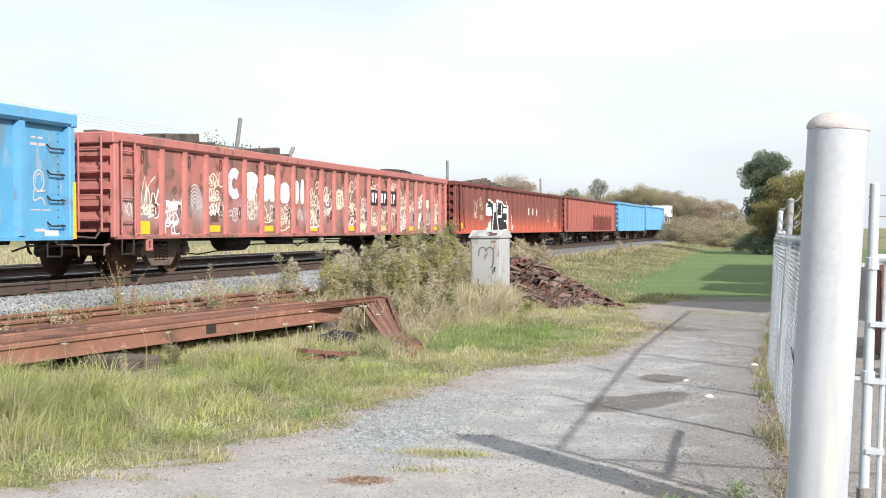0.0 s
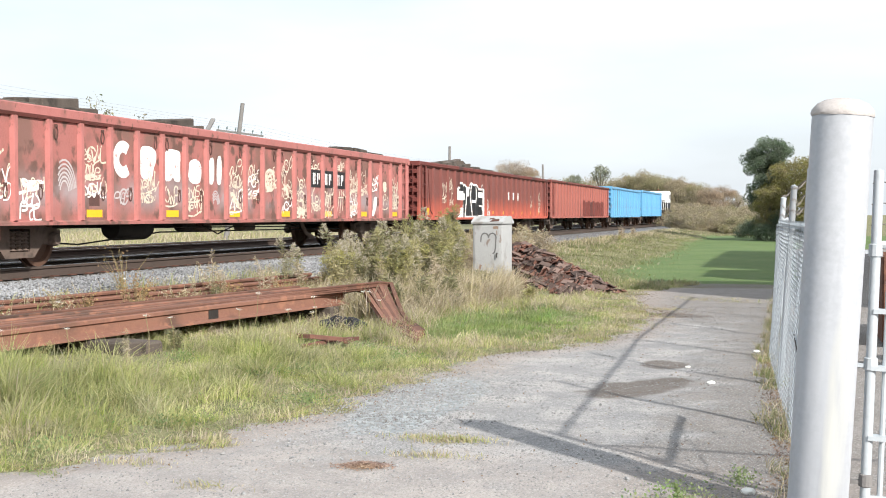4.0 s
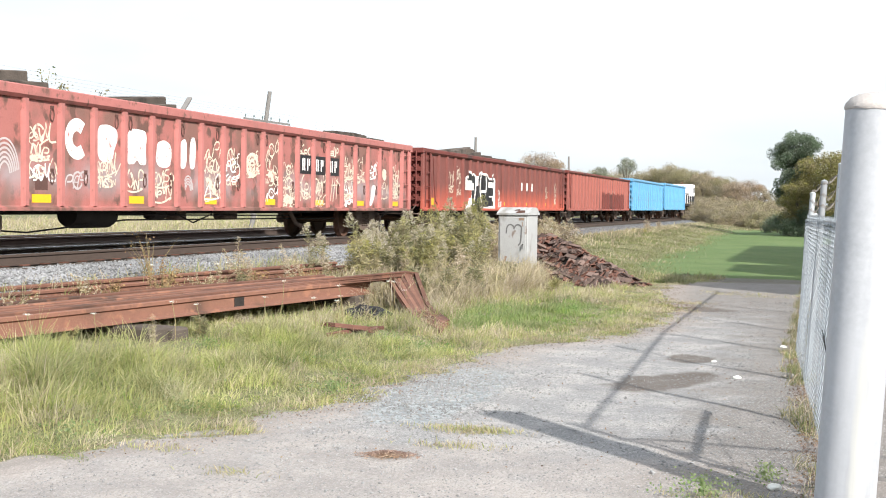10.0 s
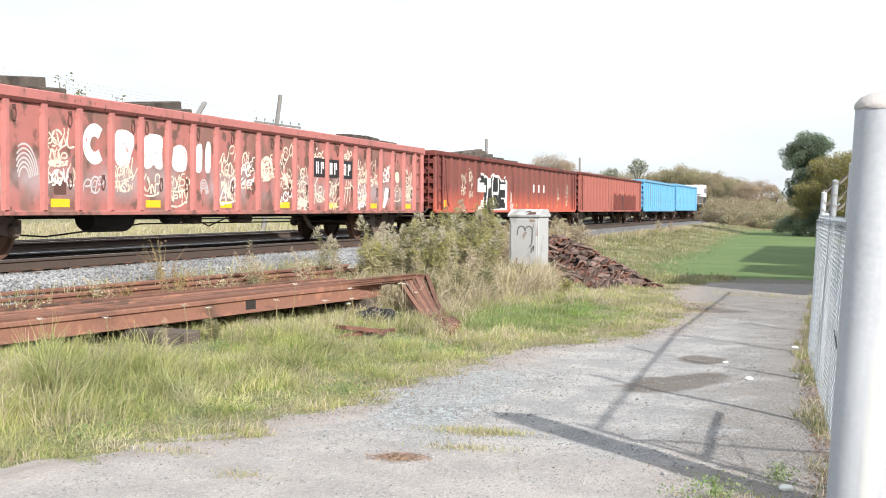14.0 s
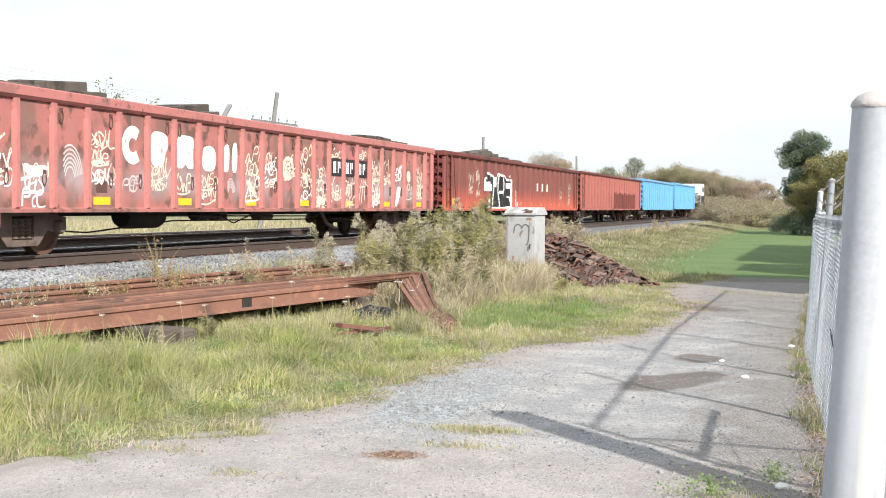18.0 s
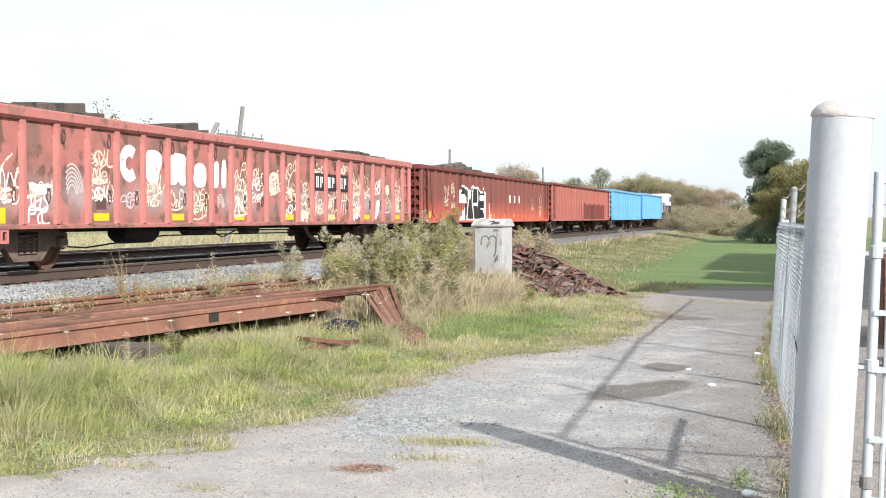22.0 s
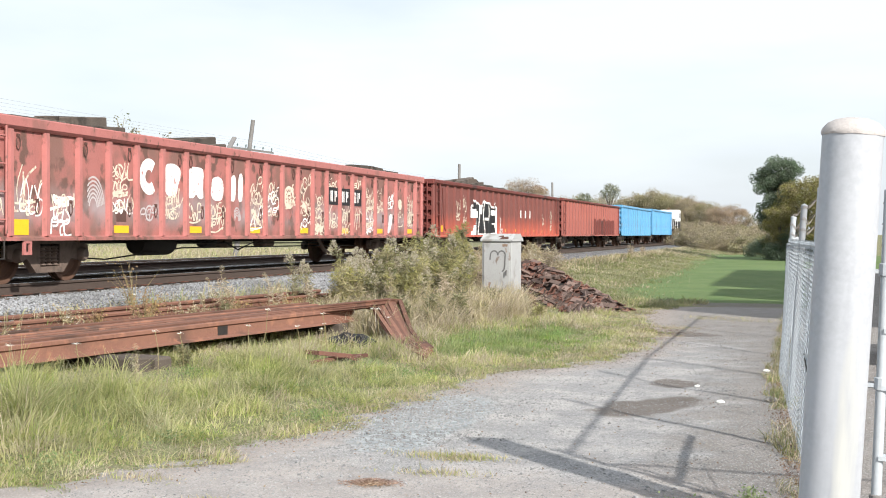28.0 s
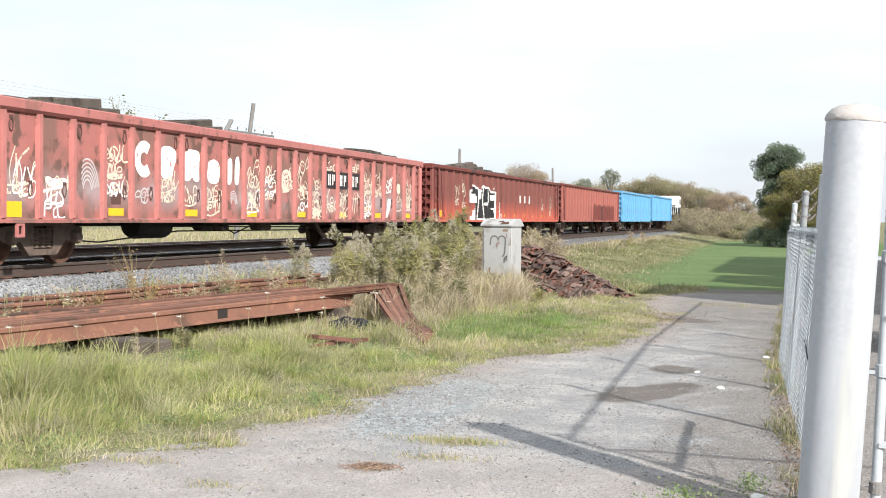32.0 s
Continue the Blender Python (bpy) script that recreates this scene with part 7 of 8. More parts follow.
def plant_weeds():
    plumed = [weed_plant(40 + k, h, "tall weed with pale feathery seed plumes", M_WEED, M_PLUME, 260, 0.2, 1.35) for k, h in enumerate((1.25, 1.4, 1.15))]
    gold = [weed_plant(50 + k, h, "bushy yellow-olive weed going to seed", M_GOLDWEED if k % 2 else M_WEED, M_GOLDWEED, 420, 0.20, 0.9) for k, h in enumerate((1.3, 1.2, 1.4, 1.1))]
    straw = [weed_plant(60 + k, h, "dry straw-coloured weed stalks with few leaves", M_DRY, M_DRY, 130, 0.12, 0.6) for k, h in enumerate((1.2, 0.95))]
    reed = [weed_plant(90 + k, h, "tan tussock of dry weed gone to seed", M_TANWEED, M_TANWEED if k else M_PLUME, 520, 0.34, 0.9) for k, h in enumerate((0.85, 0.95, 0.75))]
    low = [weed_plant(70 + k, h, "low leafy olive green weed", M_WEED if k < 2 else M_GOLDWEED, None, 700, 0.2) for k, h in enumerate((0.5, 0.62, 0.42))]
    rnd = random.Random(12)
    used = set()

    def put(ob, x, y, s=1.0):
        z = float(ground_height(x, y))
        m = pose(x, y, z - 0.02, rnd.uniform(-12, 12), rnd.uniform(-12, 12), rnd.uniform(0, 360))
        if ob not in used:
            used.add(ob)
            ob.matrix_basis = m
            ob.scale = (s, s, s)
        else:
            c = copy_thing(ob, m)
            c.scale = (s, s, s)
    # the dense clump in front of the case
    for k in range(118):
        t = 0.88 * rnd.random()
        y = 20.6 + 5.4 * t
        x = -7.55 + 0.85 * t + rnd.gauss(0, 0.42)
        if t > 0.6:
            x = min(x, -7.05)
        pick = rnd.random()
        put(rnd.choice(plumed) if pick < (0.45 if t < 0.4 else 0.14) else rnd.choice(straw) if pick > 0.80 else rnd.choice(gold), x, y, rnd.uniform(0.70, 1.14) * (0.82 + 0.32 * t))
    # scattered towards the ballast
    for k in range(14):
        y = rnd.uniform(18.0, 22.5)
        put(rnd.choice(straw + low[:1]), -9.2 + 0.30 * (y - 18) + rnd.gauss(0, 0.25), y, rnd.uniform(0.4, 0.8))
    for x, y, s in ((-9.0, 20.9, 0.72), (-8.85, 21.4, 0.80), (-8.35, 21.7, 0.92), (-8.0, 21.9, 0.95), (-7.9, 20.9, 0.8)):
        put(rnd.choice(plumed), x, y, s)
    # single plants against the stack's near side
    for ob, x, y, s in ((low[2], -7.02, 10.22, 0.55), (gold[1], -7.05, 10.25, 0.30), (straw[0], -6.55, 11.1, 0.36), (straw[1], -6.62, 11.3, 0.34), (straw[0], -6.45, 12.6, 0.32), (straw[1], -6.1, 14.9, 0.40), (straw[0], -5.85, 15.6, 0.42), (low[1], -6.9, 12.9, 0.5)):
        put(ob, x, y, s)
    # lower growth round the case, the heap and the clump's foot
    for k in range(46):
        y = rnd.uniform(18.5, 26.5)
        x = -6.2 + 0.10 * (y - 20) + rnd.gauss(0, 0.55)
        if y < 23.2 or x < -6.7:
            put(rnd.choice(low), x, y, rnd.uniform(0.6, 1.15))
    # golden growth at the foot of the case
    for k in range(18):
        put(low[2] if k % 3 else low[0], rnd.uniform(-6.75, -5.7), rnd.uniform(24.2, 25.7), rnd.uniform(0.55, 0.95))
    # tan stalks behind the heap and along the foot of the ballast
    for k in range(58):
        y = rnd.uniform(28.4, 37)
        put(rnd.choice(reed), -7.8 + rnd.gauss(0, 0.65) + 0.02 * (y - 28), y, rnd.uniform(0.8, 1.2))
    for k in range(20):
        y = rnd.uniform(28.5, 46)
        put(rnd.choice(straw + straw + reed + low), -8.7 + rnd.gauss(0, 0.7), y, rnd.uniform(0.3, 0.6))
    for k in range(10):
        y = rnd.uniform(48, 100)
        put(rnd.choice(reed + low), -8.5 + rnd.gauss(0, 0.8), y, rnd.uniform(0.4, 0.8))


plant_weeds()


def dry_brush(x, y, z, size, seed, label, mat, count=260):
    rng = np.random.default_rng(seed)
    rnd = random.Random(seed)
    o = thing("dry_weed", pose(x, y, z), label, "weed")
    bm = bmesh.new()
    tips = []
    for k in range(14):
        a = rnd.uniform(0, 6.28)
        r, h = rnd.uniform(0.2, 1.0) * size * 0.6, rnd.uniform(0.5, 1.0) * size
        p = Vector((r * math.cos(a), r * math.sin(a), h))
        tube(bm, (Vector((0, 0, -0.02)), p * 0.5 + Vector((0, 0, 0.1 * size)), p), [0.006, 0.004, 0.002], 4)
        tips.append(p)
    tagged(part("branching_stem", bm, M_STEM, o), kind="stuff")
    tips = np.array([tuple(p) for p in tips])
    c = tips[rng.integers(0, len(tips), count)] * rng.uniform(0.5, 1.05, count)[:, None] + rng.normal(0, 0.06 * size, (count, 3))
    c[:, 2] = np.abs(c[:, 2])
    ob = new("seed_spray", leaf_mesh("seed_spray", c, rng.uniform(0.02, 0.045, count), mat, rng, 0.6))
    ob.parent = o
    tagged(ob, kind="stuff")


dry_brush(-8.52, 14.7, 0.32, 0.52, 3, "brown dried seedy weed growing between rusty rails", M_BROWNWEED, 420)
dry_brush(-9.1, 14.4, 0.20, 0.40, 4, "brown dried seedy weed growing between rusty rails", M_BROWNWEED, 300)
dry_brush(-8.8, 11.9, 0.22, 0.30, 5, "straw-coloured dried weed between rusty rails", M_DRY, 200)
dry_brush(-10.05, 17.0, 0.30, 0.85, 6, "thin reddish weed at the edge of the ballast", M_BROWNWEED, 110)
dry_brush(-8.6, 16.5, 0.15, 0.35, 7, "straw-coloured dried weed between rusty rails", M_DRY, 200)


for n_, (x_, y_, s_) in enumerate(((-9.15, 12.6, 0.34), (-8.95, 15.6, 0.36), (-9.25, 17.2, 0.42), (-8.75, 18.1, 0.45), (-9.55, 19.0, 0.5), (-8.35, 19.2, 0.45), (-9.75, 14.8, 0.4), (-9.6, 11.2, 0.32), (-8.1, 20.1, 0.5))):
    dry_brush(x_, y_, float(ground_height(x_, y_)), s_, 20 + n_, "brown dried seedy weed at the foot of the ballast" if n_ % 2 else "straw-coloured dried weed at the foot of the ballast", M_BROWNWEED if n_ % 2 else M_DRY, 240)


def wildflowers():
    rnd = random.Random(17)
    rng = np.random.default_rng(17)
    first = None
    spots = [(-7.2 + 0.21 * (y - 11) + dx, y) for y, dx in ((9.8, 0.3), (10.9, 0.1), (11.6, 0.5), (12.4, 0.2), (13.2, 0.4), (13.9, 0.15), (14.6, 0.5), (15.2, 0.2), (15.8, 0.6), (16.3, 0.3), (16.9, 0.2))]
    spots += [(-9.3, 15.6), (-9.0, 17.4), (-8.8, 13.2), (-9.5, 18.6), (-6.0, 15.0), (-5.8, 13.6)]
    for x, y in spots:
        z = float(ground_height(x, y))
        h = rnd.uniform(0.35, 0.6)
        if first is None:
            first = thing("wildflower", pose(0, 0, 0), "white flat-headed wildflower on a thin stem", "flower", "wildflowers by the rails")
            b1 = bmesh.new()
            tube(b1, ((0, 0, -0.02), (0.02, 0.01, 0.3), (0, 0, 0.5)), 0.004, 5)
            part("stem", b1, M_STEM, first)
            c = np.stack([rng.normal(0, 0.014, 60), rng.normal(0, 0.014, 60), 0.5 + rng.normal(0, 0.005, 60)], axis=1)
            ob = new("flower_head", leaf_mesh("flower_head", c, rng.uniform(0.006, 0.013, 60), M_FLOWER, rng, 0.8))
            ob.parent = first
            o = first
            o.matrix_basis = pose(x, y, z, rnd.uniform(-8, 8), rnd.uniform(-8, 8))
        else:
            o = copy_thing(first, pose(x, y, z, rnd.uniform(-8, 8), rnd.uniform(-8, 8)))
        o.scale = (1, 1, h / 0.5)


wildflowers()


def puffs(rng, n):
    """Directions from a clump's heart, denser within and with a bounded edge."""
    d = rng.normal(0, 1, (n, 3))
    d /= np.linalg.norm(d, axis=1)[:, None]
    return d * (1.75 * rng.uniform(0, 1, n) ** 0.5)[:, None]


def tree(name, label, height, width, base, leaves, seed, count, leaf, gap=0.35, category="tree", group=""):
    """Trunk, limbs and a crown of leaf clumps with an uneven outline. base: where the crown begins."""
    rng = np.random.default_rng(seed)
    o = thing(name, pose(0, 0, 0), label, category, group)
    bm = bmesh.new()
    sway = rng.normal(0, 0.04 * height, 2)
    top = Vector((sway[0], sway[1], height * 0.86))
    tube(bm, [Vector((0, 0, -0.3)), top * 0.35 + Vector((0, 0, 0.0)), top], [0.035 * height, 0.022 * height, 0.004 * height], 8)
    n = 60
    u = rng.uniform(0, 1, n)
    zc = base + (height - base) * (0.08 + 0.86 * u)
    prof = np.sqrt(np.clip(1 - ((zc - (base + height) / 2 * 0.98) / ((height - base) * 0.56)) ** 2, 0.08, 1))
    a = rng.uniform(0, 6.28, n)
    r = prof * width / 2 * rng.uniform(0.35, 0.92, n)
    centres = np.stack([sway[0] * zc / height + r * np.cos(a), sway[1] * zc / height + r * np.sin(a), zc], axis=1)
    for c in centres[:14]:
        t = min(0.9, max(0.15, (c[2] - 0.25 * height) / height))
        s = top * t
        e = Vector(c)
        tube(bm, [s, s.lerp(e, 0.5) + Vector((0, 0, 0.04 * height)), e], [0.010 * height, 0.006 * height, 0.002 * height], 5)
    part("trunk", bm, M_BARK, o)
    idx = rng.integers(0, n, count)
    size = width * rng.uniform(0.075, 0.125, n)
    pts = centres[idx] + puffs(rng, count) * (size[idx])[:, None] * np.array([1, 1, 0.8])
    ob = new("crown", leaf_mesh("crown", pts, rng.uniform(0.6, 1.3, count) * leaf, leaves, rng, 0.7))
    ob.parent = o
    tagged(ob, kind="stuff")
    return o


def bush(name, label, height, width, leaves, seed, count, leaf, group=""):
    rng = np.random.default_rng(seed)
    o = thing(name, pose(0, 0, 0), label, "bush", group)
    bm = bmesh.new()
    n = 18
    a = rng.uniform(0, 6.28, n)
    r = width / 2 * np.sqrt(rng.uniform(0.02, 0.8, n))
    z = height * rng.uniform(0.15, 0.85, n) * (1.05 - 0.5 * r / (width / 2))
    centres = np.stack([r * np.cos(a), r * np.sin(a), z], axis=1)
    for c in centres:
        tube(bm, [(c[0] * 0.2, c[1] * 0.2, -0.1), (c[0] * 0.6, c[1] * 0.6, c[2] * 0.6), tuple(c)], [0.02, 0.014, 0.004], 4)
    part("branches", bm, M_BARK, o)
    idx = rng.integers(0, n, count)
    pts = centres[idx] + puffs(rng, count) * np.array([width * 0.12, width * 0.11, height * 0.12])
    pts[:, 2] = np.abs(pts[:, 2])
    ob = new("foliage", leaf_mesh("foliage", pts, rng.uniform(0.6, 1.3, count) * leaf, leaves, rng, 0.7))
    ob.parent = o
    tagged(ob, kind="stuff")
    return o


def place(ob, spots, seed):
    """Sets a thing at the first spot (x, y, scale) and copies of it at the others."""
    rnd = random.Random(seed)
    for k, (x, y, s) in enumerate(spots):
        m = pose(x, y, float(ground_height(x, y)) - 0.05, 0, 0, rnd.uniform(0, 360))
        o = ob if k == 0 else copy_thing(ob, m)
        o.matrix_basis = m
        o.scale = (s * rnd.uniform(0.92, 1.1), s * rnd.uniform(0.92, 1.1), s)


# beside the lawn's end
place(tree("tree", "dark green leafy tree at the lawn's end", 6.65, 3.2, 1.7, L_GREEN, 14, 34000, 0.10), ((-1.55, 82.0, 1.0),), 1)
place(tree("tree", "golden green leafy tree at the lawn's end", 5.3, 3.4, 0.5, L_GOLD, 2, 20000, 0.10), ((0.25, 80.0, 1.0), (-1.2, 79.0, 0.66), (1.6, 76.0, 0.95), (2.6, 82.0, 1.05)), 2)
place(bush("bush", "dark green bush below the trees", 2.3, 3.0, L_GREEN, 3, 6000, 0.10), ((-1.7, 81.0, 0.8), (0.0, 77.0, 0.9), (-2.6, 88.0, 0.65), (1.8, 74.0, 0.9), (-0.6, 78.0, 1.0)), 3)
# the far belt of autumn trees
FAR = "autumn trees behind the train"
place(tree("tree", "olive green autumn tree in the far belt", 7.0, 6.0, 0.6, L_OLIVE, 5, 26000, 0.13, group=FAR),
      ((-28.2, 160, 0.88), (-28.2, 171, 0.86), (-21.4, 171, 0.90), (-19.1, 166, 0.95), (-16.9, 161, 0.88), (-15.0, 158, 0.82), (-11.3, 151, 0.7), (-24.6, 180, 0.92), (-36.6, 152, 0.95), (-41, 160, 0.9)), 5)
place(tree("tree", "russet brown autumn tree in the far belt", 8.4, 7.0, 0.6, L_BROWN, 6, 28000, 0.13, group=FAR),
      ((-33.6, 150, 0.95), (-36.2, 153, 0.66), (-30.6, 158, 0.72), (-9.3, 146, 0.52), (-7.9, 151, 0.58), (-13.4, 155, 0.66)), 6)
place(tree("tree", "thin green tree standing above the far belt", 7.2, 2.3, 5.3, L_FAR, 7, 2600, 0.12, group=FAR), ((-20.9, 140, 0.95), (-27.0, 158, 0.92)), 7)
place(tree("tree", "half bare tan tree in the far belt", 6.8, 5.0, 0.8, L_TAN, 8, 18000, 0.12, group=FAR),
      ((-22.8, 168, 1.0), (-17.9, 164, 1.02), (-13.0, 150, 0.82), (-6.3, 150, 0.6), (-10.2, 148, 0.7), (-4.4, 158, 0.62), (-26.3, 165, 0.95), (-38.5, 158, 0.95), (-2.5, 165, 0.6), (-0.5, 170, 0.6)), 8)
place(bush("bush", "brown brush with haze in its colour along the meadow's end", 2.4, 4.0, L_TAN, 9, 9000, 0.11, FAR),
      ((-11.1, 127, 1.25), (-9.3, 122, 1.15), (-7.6, 116, 1.2), (-6.1, 111, 0.95), (-4.9, 106, 0.8), (-10.6, 117, 1.0), (-8.8, 112, 0.9), (-7.2, 105, 0.75), (-4.8, 121, 1.15), (-12.0, 138, 1.4), (-8.0, 135, 1.4), (-5.5, 130, 1.3), (-3.4, 124, 1.2), (-2.0, 128, 1.2)), 9)
place(bush("bush", "olive green brush along the meadow's end", 2.0, 3.6, L_OLIVE, 10, 9000, 0.11, FAR),
      ((-8.4, 119, 1.1), (-6.8, 121, 1.15), (-5.2, 113, 0.95), (-3.7, 104, 0.9), (-9.8, 131, 1.3), (-6.2, 140, 1.5), (-4.0, 114, 1.0)), 10)


# ---- loose stones on the drive and the ballast shoulder ----
def scatter_stones():
    rng = np.random.default_rng(31)
    base = np.array([(1, 0, 0), (0.2, 0.95, 0.1), (-0.9, 0.3, 0), (-0.3, -0.95, 0.05), (0.15, 0.1, 0.75), (0, 0, -0.5)])
    faces = np.array([(0, 1, 4), (1, 2, 4), (2, 3, 4), (3, 0, 4), (1, 0, 5), (2, 1, 5), (3, 2, 5), (0, 3, 5)])

    def heap(x, y, size):
        n = len(x)
        a = rng.uniform(0, 6.28, n)
        s = size[:, None] * rng.uniform(0.6, 1.25, (n, 3))
        p = base[None] * s[:, None, :] + rng.normal(0, 0.12, (n, 6, 3)) * size[:, None, None]
        c, d = np.cos(a)[:, None], np.sin(a)[:, None]
        q = np.stack([p[..., 0] * c - p[..., 1] * d, p[..., 0] * d + p[..., 1] * c, p[..., 2]], axis=-1)
        q += np.stack([x, y, ground_height(x, y) + 0.15 * size], axis=-1)[:, None, :]
        f = faces[None] + (np.arange(n) * 6)[:, None, None]
        return q.reshape(-1, 3), f.reshape(-1, 3)

    x, y = spread(rng, 52000, -4.4, 0.0, 5.5, 22.0)
    keep = x > along(ROAD_LEFT, y) - 0.1
    x, y = x[keep], y[keep]
    x2 = rng.normal(-3.05, 0.36, 3600)
    y2 = rng.normal(10.0, 1.15, 3600)
    x3, y3 = spread(rng, 4500, -1.0, 0.0, 6.5, 16.0)
    size = np.concatenate([0.0025 + rng.gamma(1.4, 0.0018, len(x)), rng.uniform(0.005, 0.016, len(x2)), 0.003 + rng.gamma(1.5, 0.0021, len(x3))])
    v, f = heap(np.concatenate([x, x2, x3]), np.concatenate([y, y2, y3]), size)
    me = mesh_of("drive_stones", v, np.zeros((0, 4), int), M_STONE, f)
    tagged(new("drive_stones", me), "loose grey stones on the gravel drive", "gravel", kind="stuff")
    x, y = spread(rng, 22000, -11.9, -9.85, 8.0, 34.0)
    v, f = heap(x, y, rng.uniform(0.018, 0.038, len(x)))
    me = mesh_of("ballast_stones", v, np.zeros((0, 4), int), M_BALLAST, f)
    tagged(new("ballast_stones", me), "crushed grey ballast stones along the track", "gravel", kind="stuff")


M_STONE = leafy("loose_stones", ((0.19, 0.188, 0.188), (0.29, 0.29, 0.292), (0.24, 0.238, 0.236), (0.36, 0.355, 0.35)), 0.9, 0)
M_BALLAST = leafy("ballast_stone", ((0.185, 0.19, 0.197), (0.30, 0.31, 0.32), (0.24, 0.245, 0.252), (0.15, 0.15, 0.153)), 0.9, 0)
scatter_stones()


def leaf_litter():
    """Fallen leaves along the fence's foot, and the drive's edge, and one flattened dead tuft."""
    rng = np.random.default_rng(77)
    y = 6.8 + 17 * rng.uniform(0, 1, 5200) ** 1.3
    x = fence_line(y) - np.abs(rng.normal(0, 0.10, len(y))) * (0.7 + 0.5 * waves(y, y, 0.8, 2.0))
    y2 = rng.uniform(6.6, 26.0, 4200)
    x2 = along(ROAD_LEFT, y2) + rng.normal(0.05, 0.22, len(y2))
    x4, y4 = spread(rng, 1500, -3.6, -0.5, 7.0, 25.0)
    x5, y5 = rng.normal(-2.35, 0.45, 2600), rng.normal(20.3, 0.8, 2600)
    x, y = np.concatenate([x, x2, x4, x5]), np.concatenate([y, y2, y4, y5])
    n = len(x)
    way = np.stack([rng.normal(0, 1, n), rng.normal(0, 1, n), rng.normal(0, 0.25, n)], axis=1)
    me = leaf_mesh("fallen_leaves", np.stack([x, y, ground_height(x, y) + 0.008], axis=1), rng.uniform(0.008, 0.026, n), M_LEAFLITTER, rng, 0.5, way)
    tagged(new("fallen_leaves", me), "dry brown leaves blown along fence and drive", "leaves", kind="stuff")
    n = 1500
    x, y = rng.normal(0, 0.072, n), rng.normal(0, 0.045, n)
    z = 0.004 + rng.uniform(0, 0.028, n) * np.exp(-(x / 0.12) ** 2 - (y / 0.07) ** 2)
    way = np.stack([rng.normal(0.6, 1, n), rng.normal(0, 0.6, n), rng.normal(0, 0.3, n)], axis=1)
    me = leaf_mesh("dead_tuft", np.stack([x, y, z], axis=1), rng.uniform(0.012, 0.035, n), M_DEADTUFT, rng, 0.25, way)
    o = tagged(new("dead_tuft", me), "flattened reddish dead tuft on the gravel", "weed")
    o.matrix_basis = pose(-2.61, 7.30, float(ground_height(-2.61, 7.30)), 0, 0, 12)


M_DEADTUFT = leafy("reddish_dead_tuft", ((0.27, 0.18, 0.14), (0.34, 0.235, 0.185), (0.22, 0.14, 0.105), (0.42, 0.32, 0.255)), trans=0.2)
M_LEAFLITTER = leafy("dry_fallen_leaves", ((0.15, 0.11, 0.08), (0.22, 0.155, 0.11), (0.20, 0.125, 0.085), (0.29, 0.225, 0.165)), trans=0.1)
leaf_litter()


def litter():
    """Pale scraps on the drive."""
    rnd = random.Random(9)
    for x, y, s, mat, label in ((-0.25, 12.04, 0.05, M_CONCRETE, "pale lump of broken concrete on gravel"), (-0.715, 11.84, 0.032, M_FLOWER, "small white scrap on gravel"), (-0.223, 7.15, 0.034, M_FLOWER, "crumpled white paper on gravel"),
                                (-1.035, 13.14, 0.022, M_FLOWER, "small white scrap on gravel"), (-0.36, 14.6, 0.03, M_FLOWER, "small white scrap on gravel")):
        o = thing("litter", pose(x, y, float(ground_height(x, y))), label, "litter")
        bm = bmesh.new()
        bmesh.ops.create_icosphere(bm, subdivisions=2, radius=s)
        for v in bm.verts:
            v.co = Vector((v.co.x * 1.3, v.co.y, v.co.z * 0.55 + s * 0.4)) + Vector((rnd.uniform(-1, 1), rnd.uniform(-1, 1), rnd.uniform(-1, 1))) * s * 0.18
        part("scrap", bm, mat, o)
    # rusty offcuts in the grass before the stack's end, and a torn black bag
    for k, (x, y, turn) in enumerate(((-5.62, 13.9, 20), (-5.42, 14.4, 8), (-5.25, 14.15, 32), (-5.72, 14.3, -5), (-5.5, 14.1, 14))):
        o = thing("rusty_offcut", pose(x, y, 0.035 + 0.016 * k, 4 - 3 * k, 6, 2.5 * turn - 70), "rusty steel offcut lying in grass", "scrap", "offcuts in the grass")
        part("bar", boxes((-0.02, 0.02, -0.21 - 0.02 * k, 0.21, -0.02, 0.02), (-0.04, 0.04, -0.21 - 0.02 * k, 0.21, -0.025, -0.017), bevel=0.003), M_RUSTDARK, o)
    o = thing("torn_bag", pose(-6.0, 15.9, 0.06), "torn dark plastic bag in the grass", "bag")
    bm = bmesh.new()
    bmesh.ops.create_icosphere(bm, subdivisions=3, radius=0.3)
    for v in bm.verts:
        k = 1 + 0.35 * noise.noise(v.co * 7) + 0.2 * noise.noise(v.co * 17)
        v.co = Vector((v.co.x * 1.1 * k, v.co.y * 0.8 * k, max(-0.05, v.co.z * 0.5 * k)))
    part("bag", bm, M_BLACKPAINT, o)


litter()


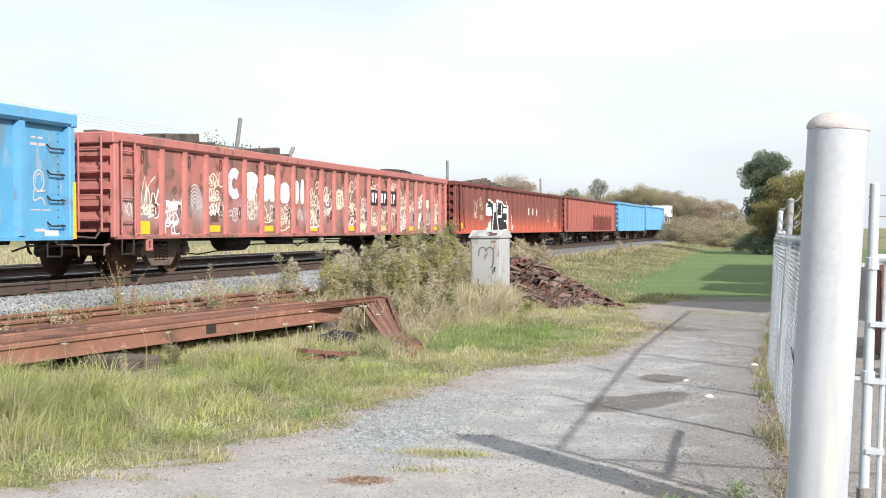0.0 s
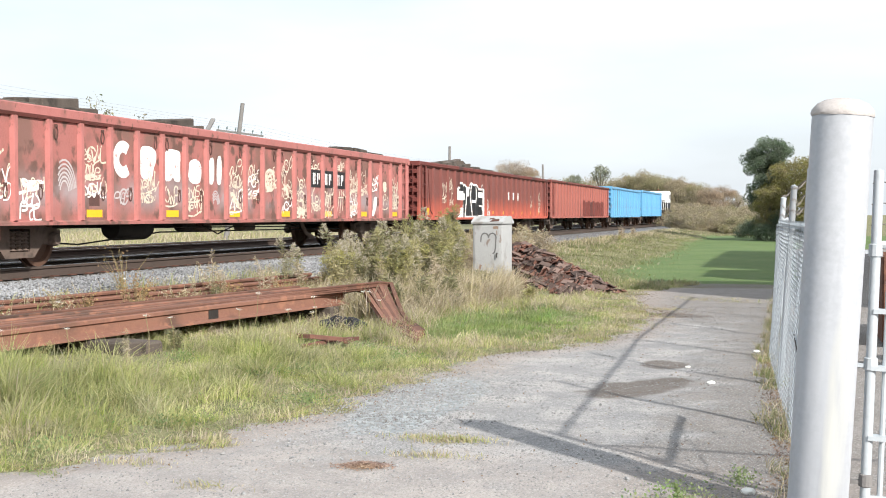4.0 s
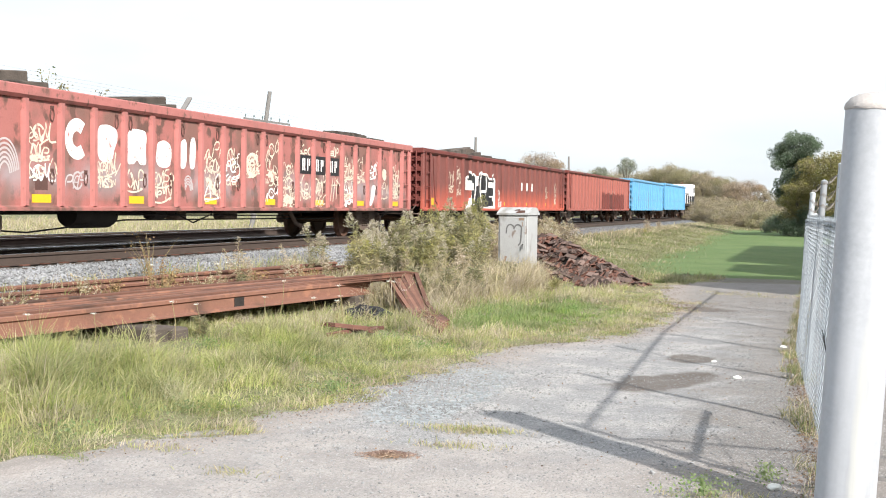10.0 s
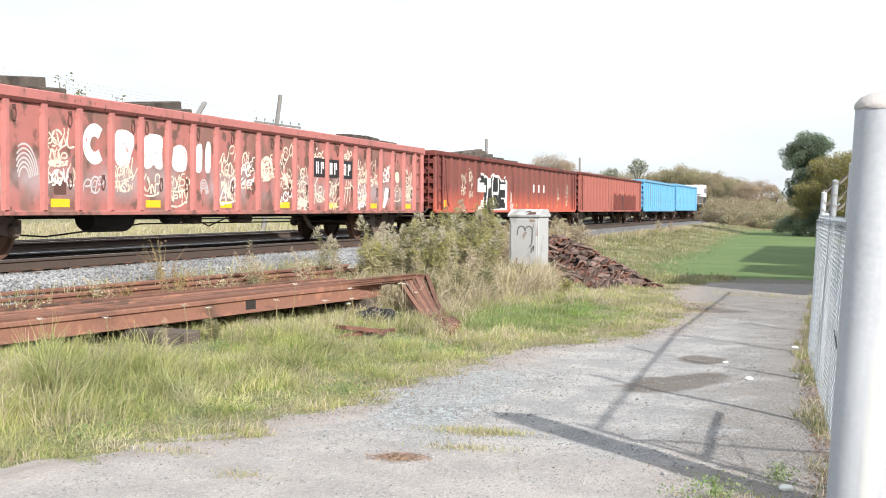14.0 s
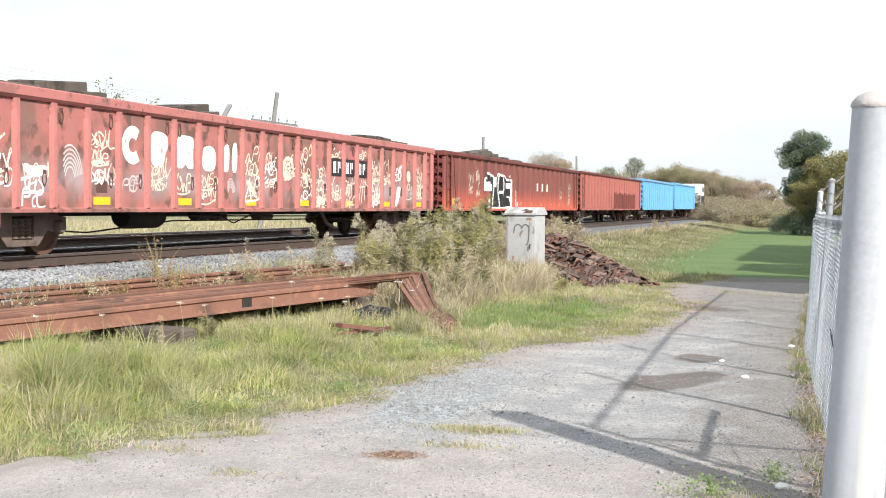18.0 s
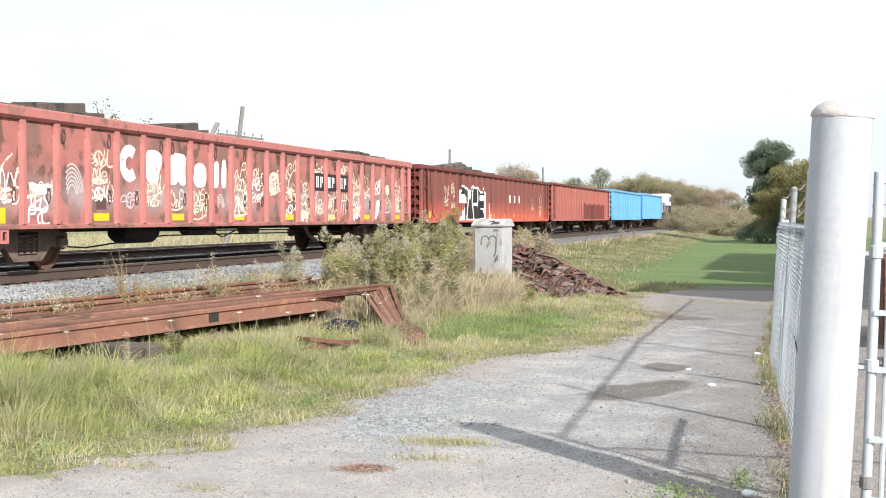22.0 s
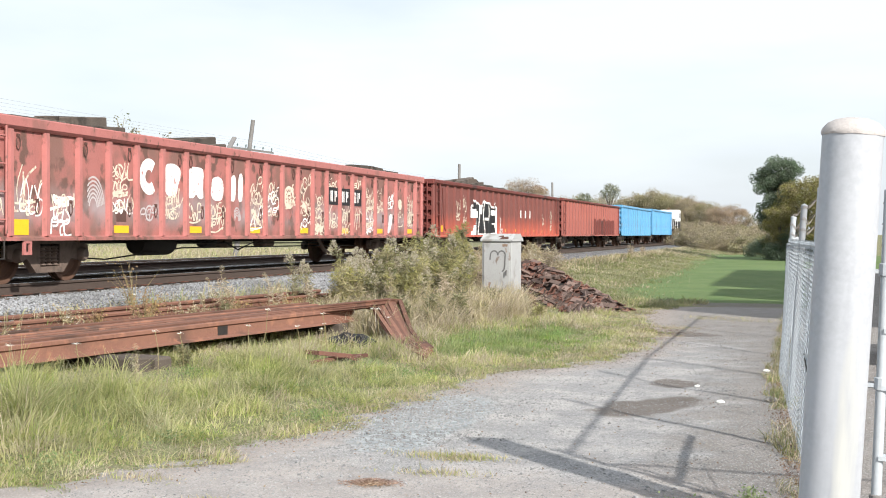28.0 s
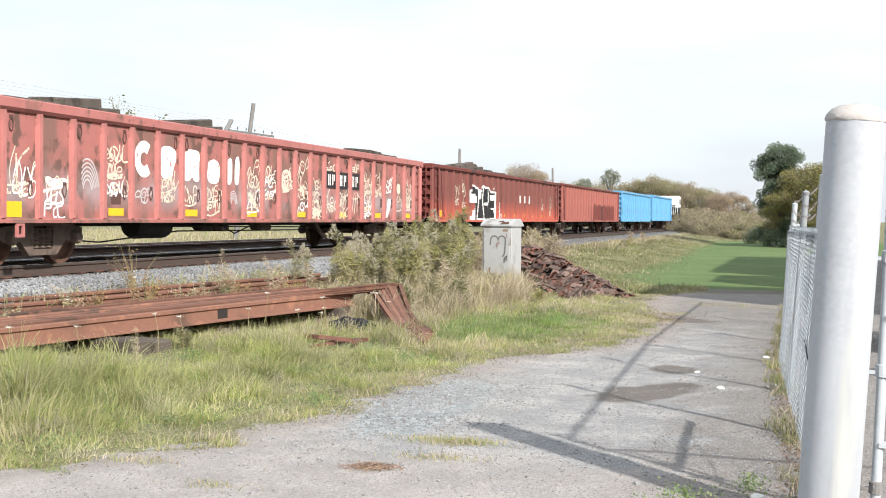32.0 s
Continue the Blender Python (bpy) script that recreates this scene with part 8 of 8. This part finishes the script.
def load_sprigs():
    """Weeds that sprout from the old load of the red car."""
    rng = np.random.default_rng(55)
    for y, h, n in ((-6.05, 0.36, 34), (-5.55, 0.12, 90), (-4.35, 0.15, 26)):
        bm = bmesh.new()
        tips = []
        for k in range(4):
            tip = Vector((0.95 + 0.05 * math.sin(9 * k), y + 0.32 * h * math.cos(2.3 * k), 2.60 + h * (0.6 + 0.13 * k)))
            tube(bm, ((0.95, y, 2.4), tip), [0.006, 0.003], 4)
            tips.append(tuple(tip))
        sprig = part("weed_sprig", bm, M_STEM, load1, "weed sprouting from the load")
        pts = np.array(tips)[rng.integers(0, 4, n)] + rng.normal(0, 0.05, (n, 3))
        ob = new("leaves", leaf_mesh("leaves", pts, rng.uniform(0.03, 0.08, n), M_WEED, rng, 0.5))
        ob.parent = sprig
        tagged(ob, kind="stuff")


load_sprigs()


# ---- the train's way ----
# seconds, metres along the track from where the cars stand at 23 s
TRAVEL = ((0.0, 4.28), (0.5, 3.70), (1.0, 3.13), (1.5, 2.55), (2.0, 1.98), (2.5, 1.41), (3.0, 0.84), (3.5, 0.23), (4.0, -0.38), (4.5, -0.95), (5.0, -1.45), (5.5, -1.86),
          (6.0, -2.24), (6.5, -2.48), (7.0, -2.62), (7.5, -2.67), (8.0, -2.67), (9.0, -2.67), (10.0, -2.67), (11.0, -2.67), (12.0, -2.65), (13.0, -2.63), (13.5, -2.58), (14.0, -2.50),
          (14.5, -2.37), (15.0, -2.21), (15.5, -2.04), (16.0, -1.87), (16.5, -1.70), (17.0, -1.54), (17.5, -1.38), (18.0, -1.24), (18.5, -1.07), (19.0, -0.93), (19.5, -0.77), (20.0, -0.66))
TRAVEL_END = ((20.5, -0.54), (21.0, -0.40), (21.5, -0.28), (22.0, -0.17), (22.5, -0.08), (23.0, 0.0), (23.5, 0.08), (24.0, 0.15), (24.5, 0.19), (25.0, 0.21), (25.5, 0.20), (26.5, 0.19), (27.5, 0.17),
              (28.5, 0.13), (29.5, 0.09), (30.5, 0.04), (31.5, -0.01), (32.0, -0.03))


def motions():
    way = TRAVEL + TRAVEL_END
    for car, y in CARS:
        base = car.matrix_basis.copy()
        rest = base.translation.copy()
        walk(car, [(t, Matrix.Translation((rest.x, y + s, rest.z))) for t, s in way])
    for ws, y in WHEELSETS:
        walk(ws, [(t, pose(0, y, WHEEL_R, -math.degrees(s / WHEEL_R))) for t, s in way])


motions()
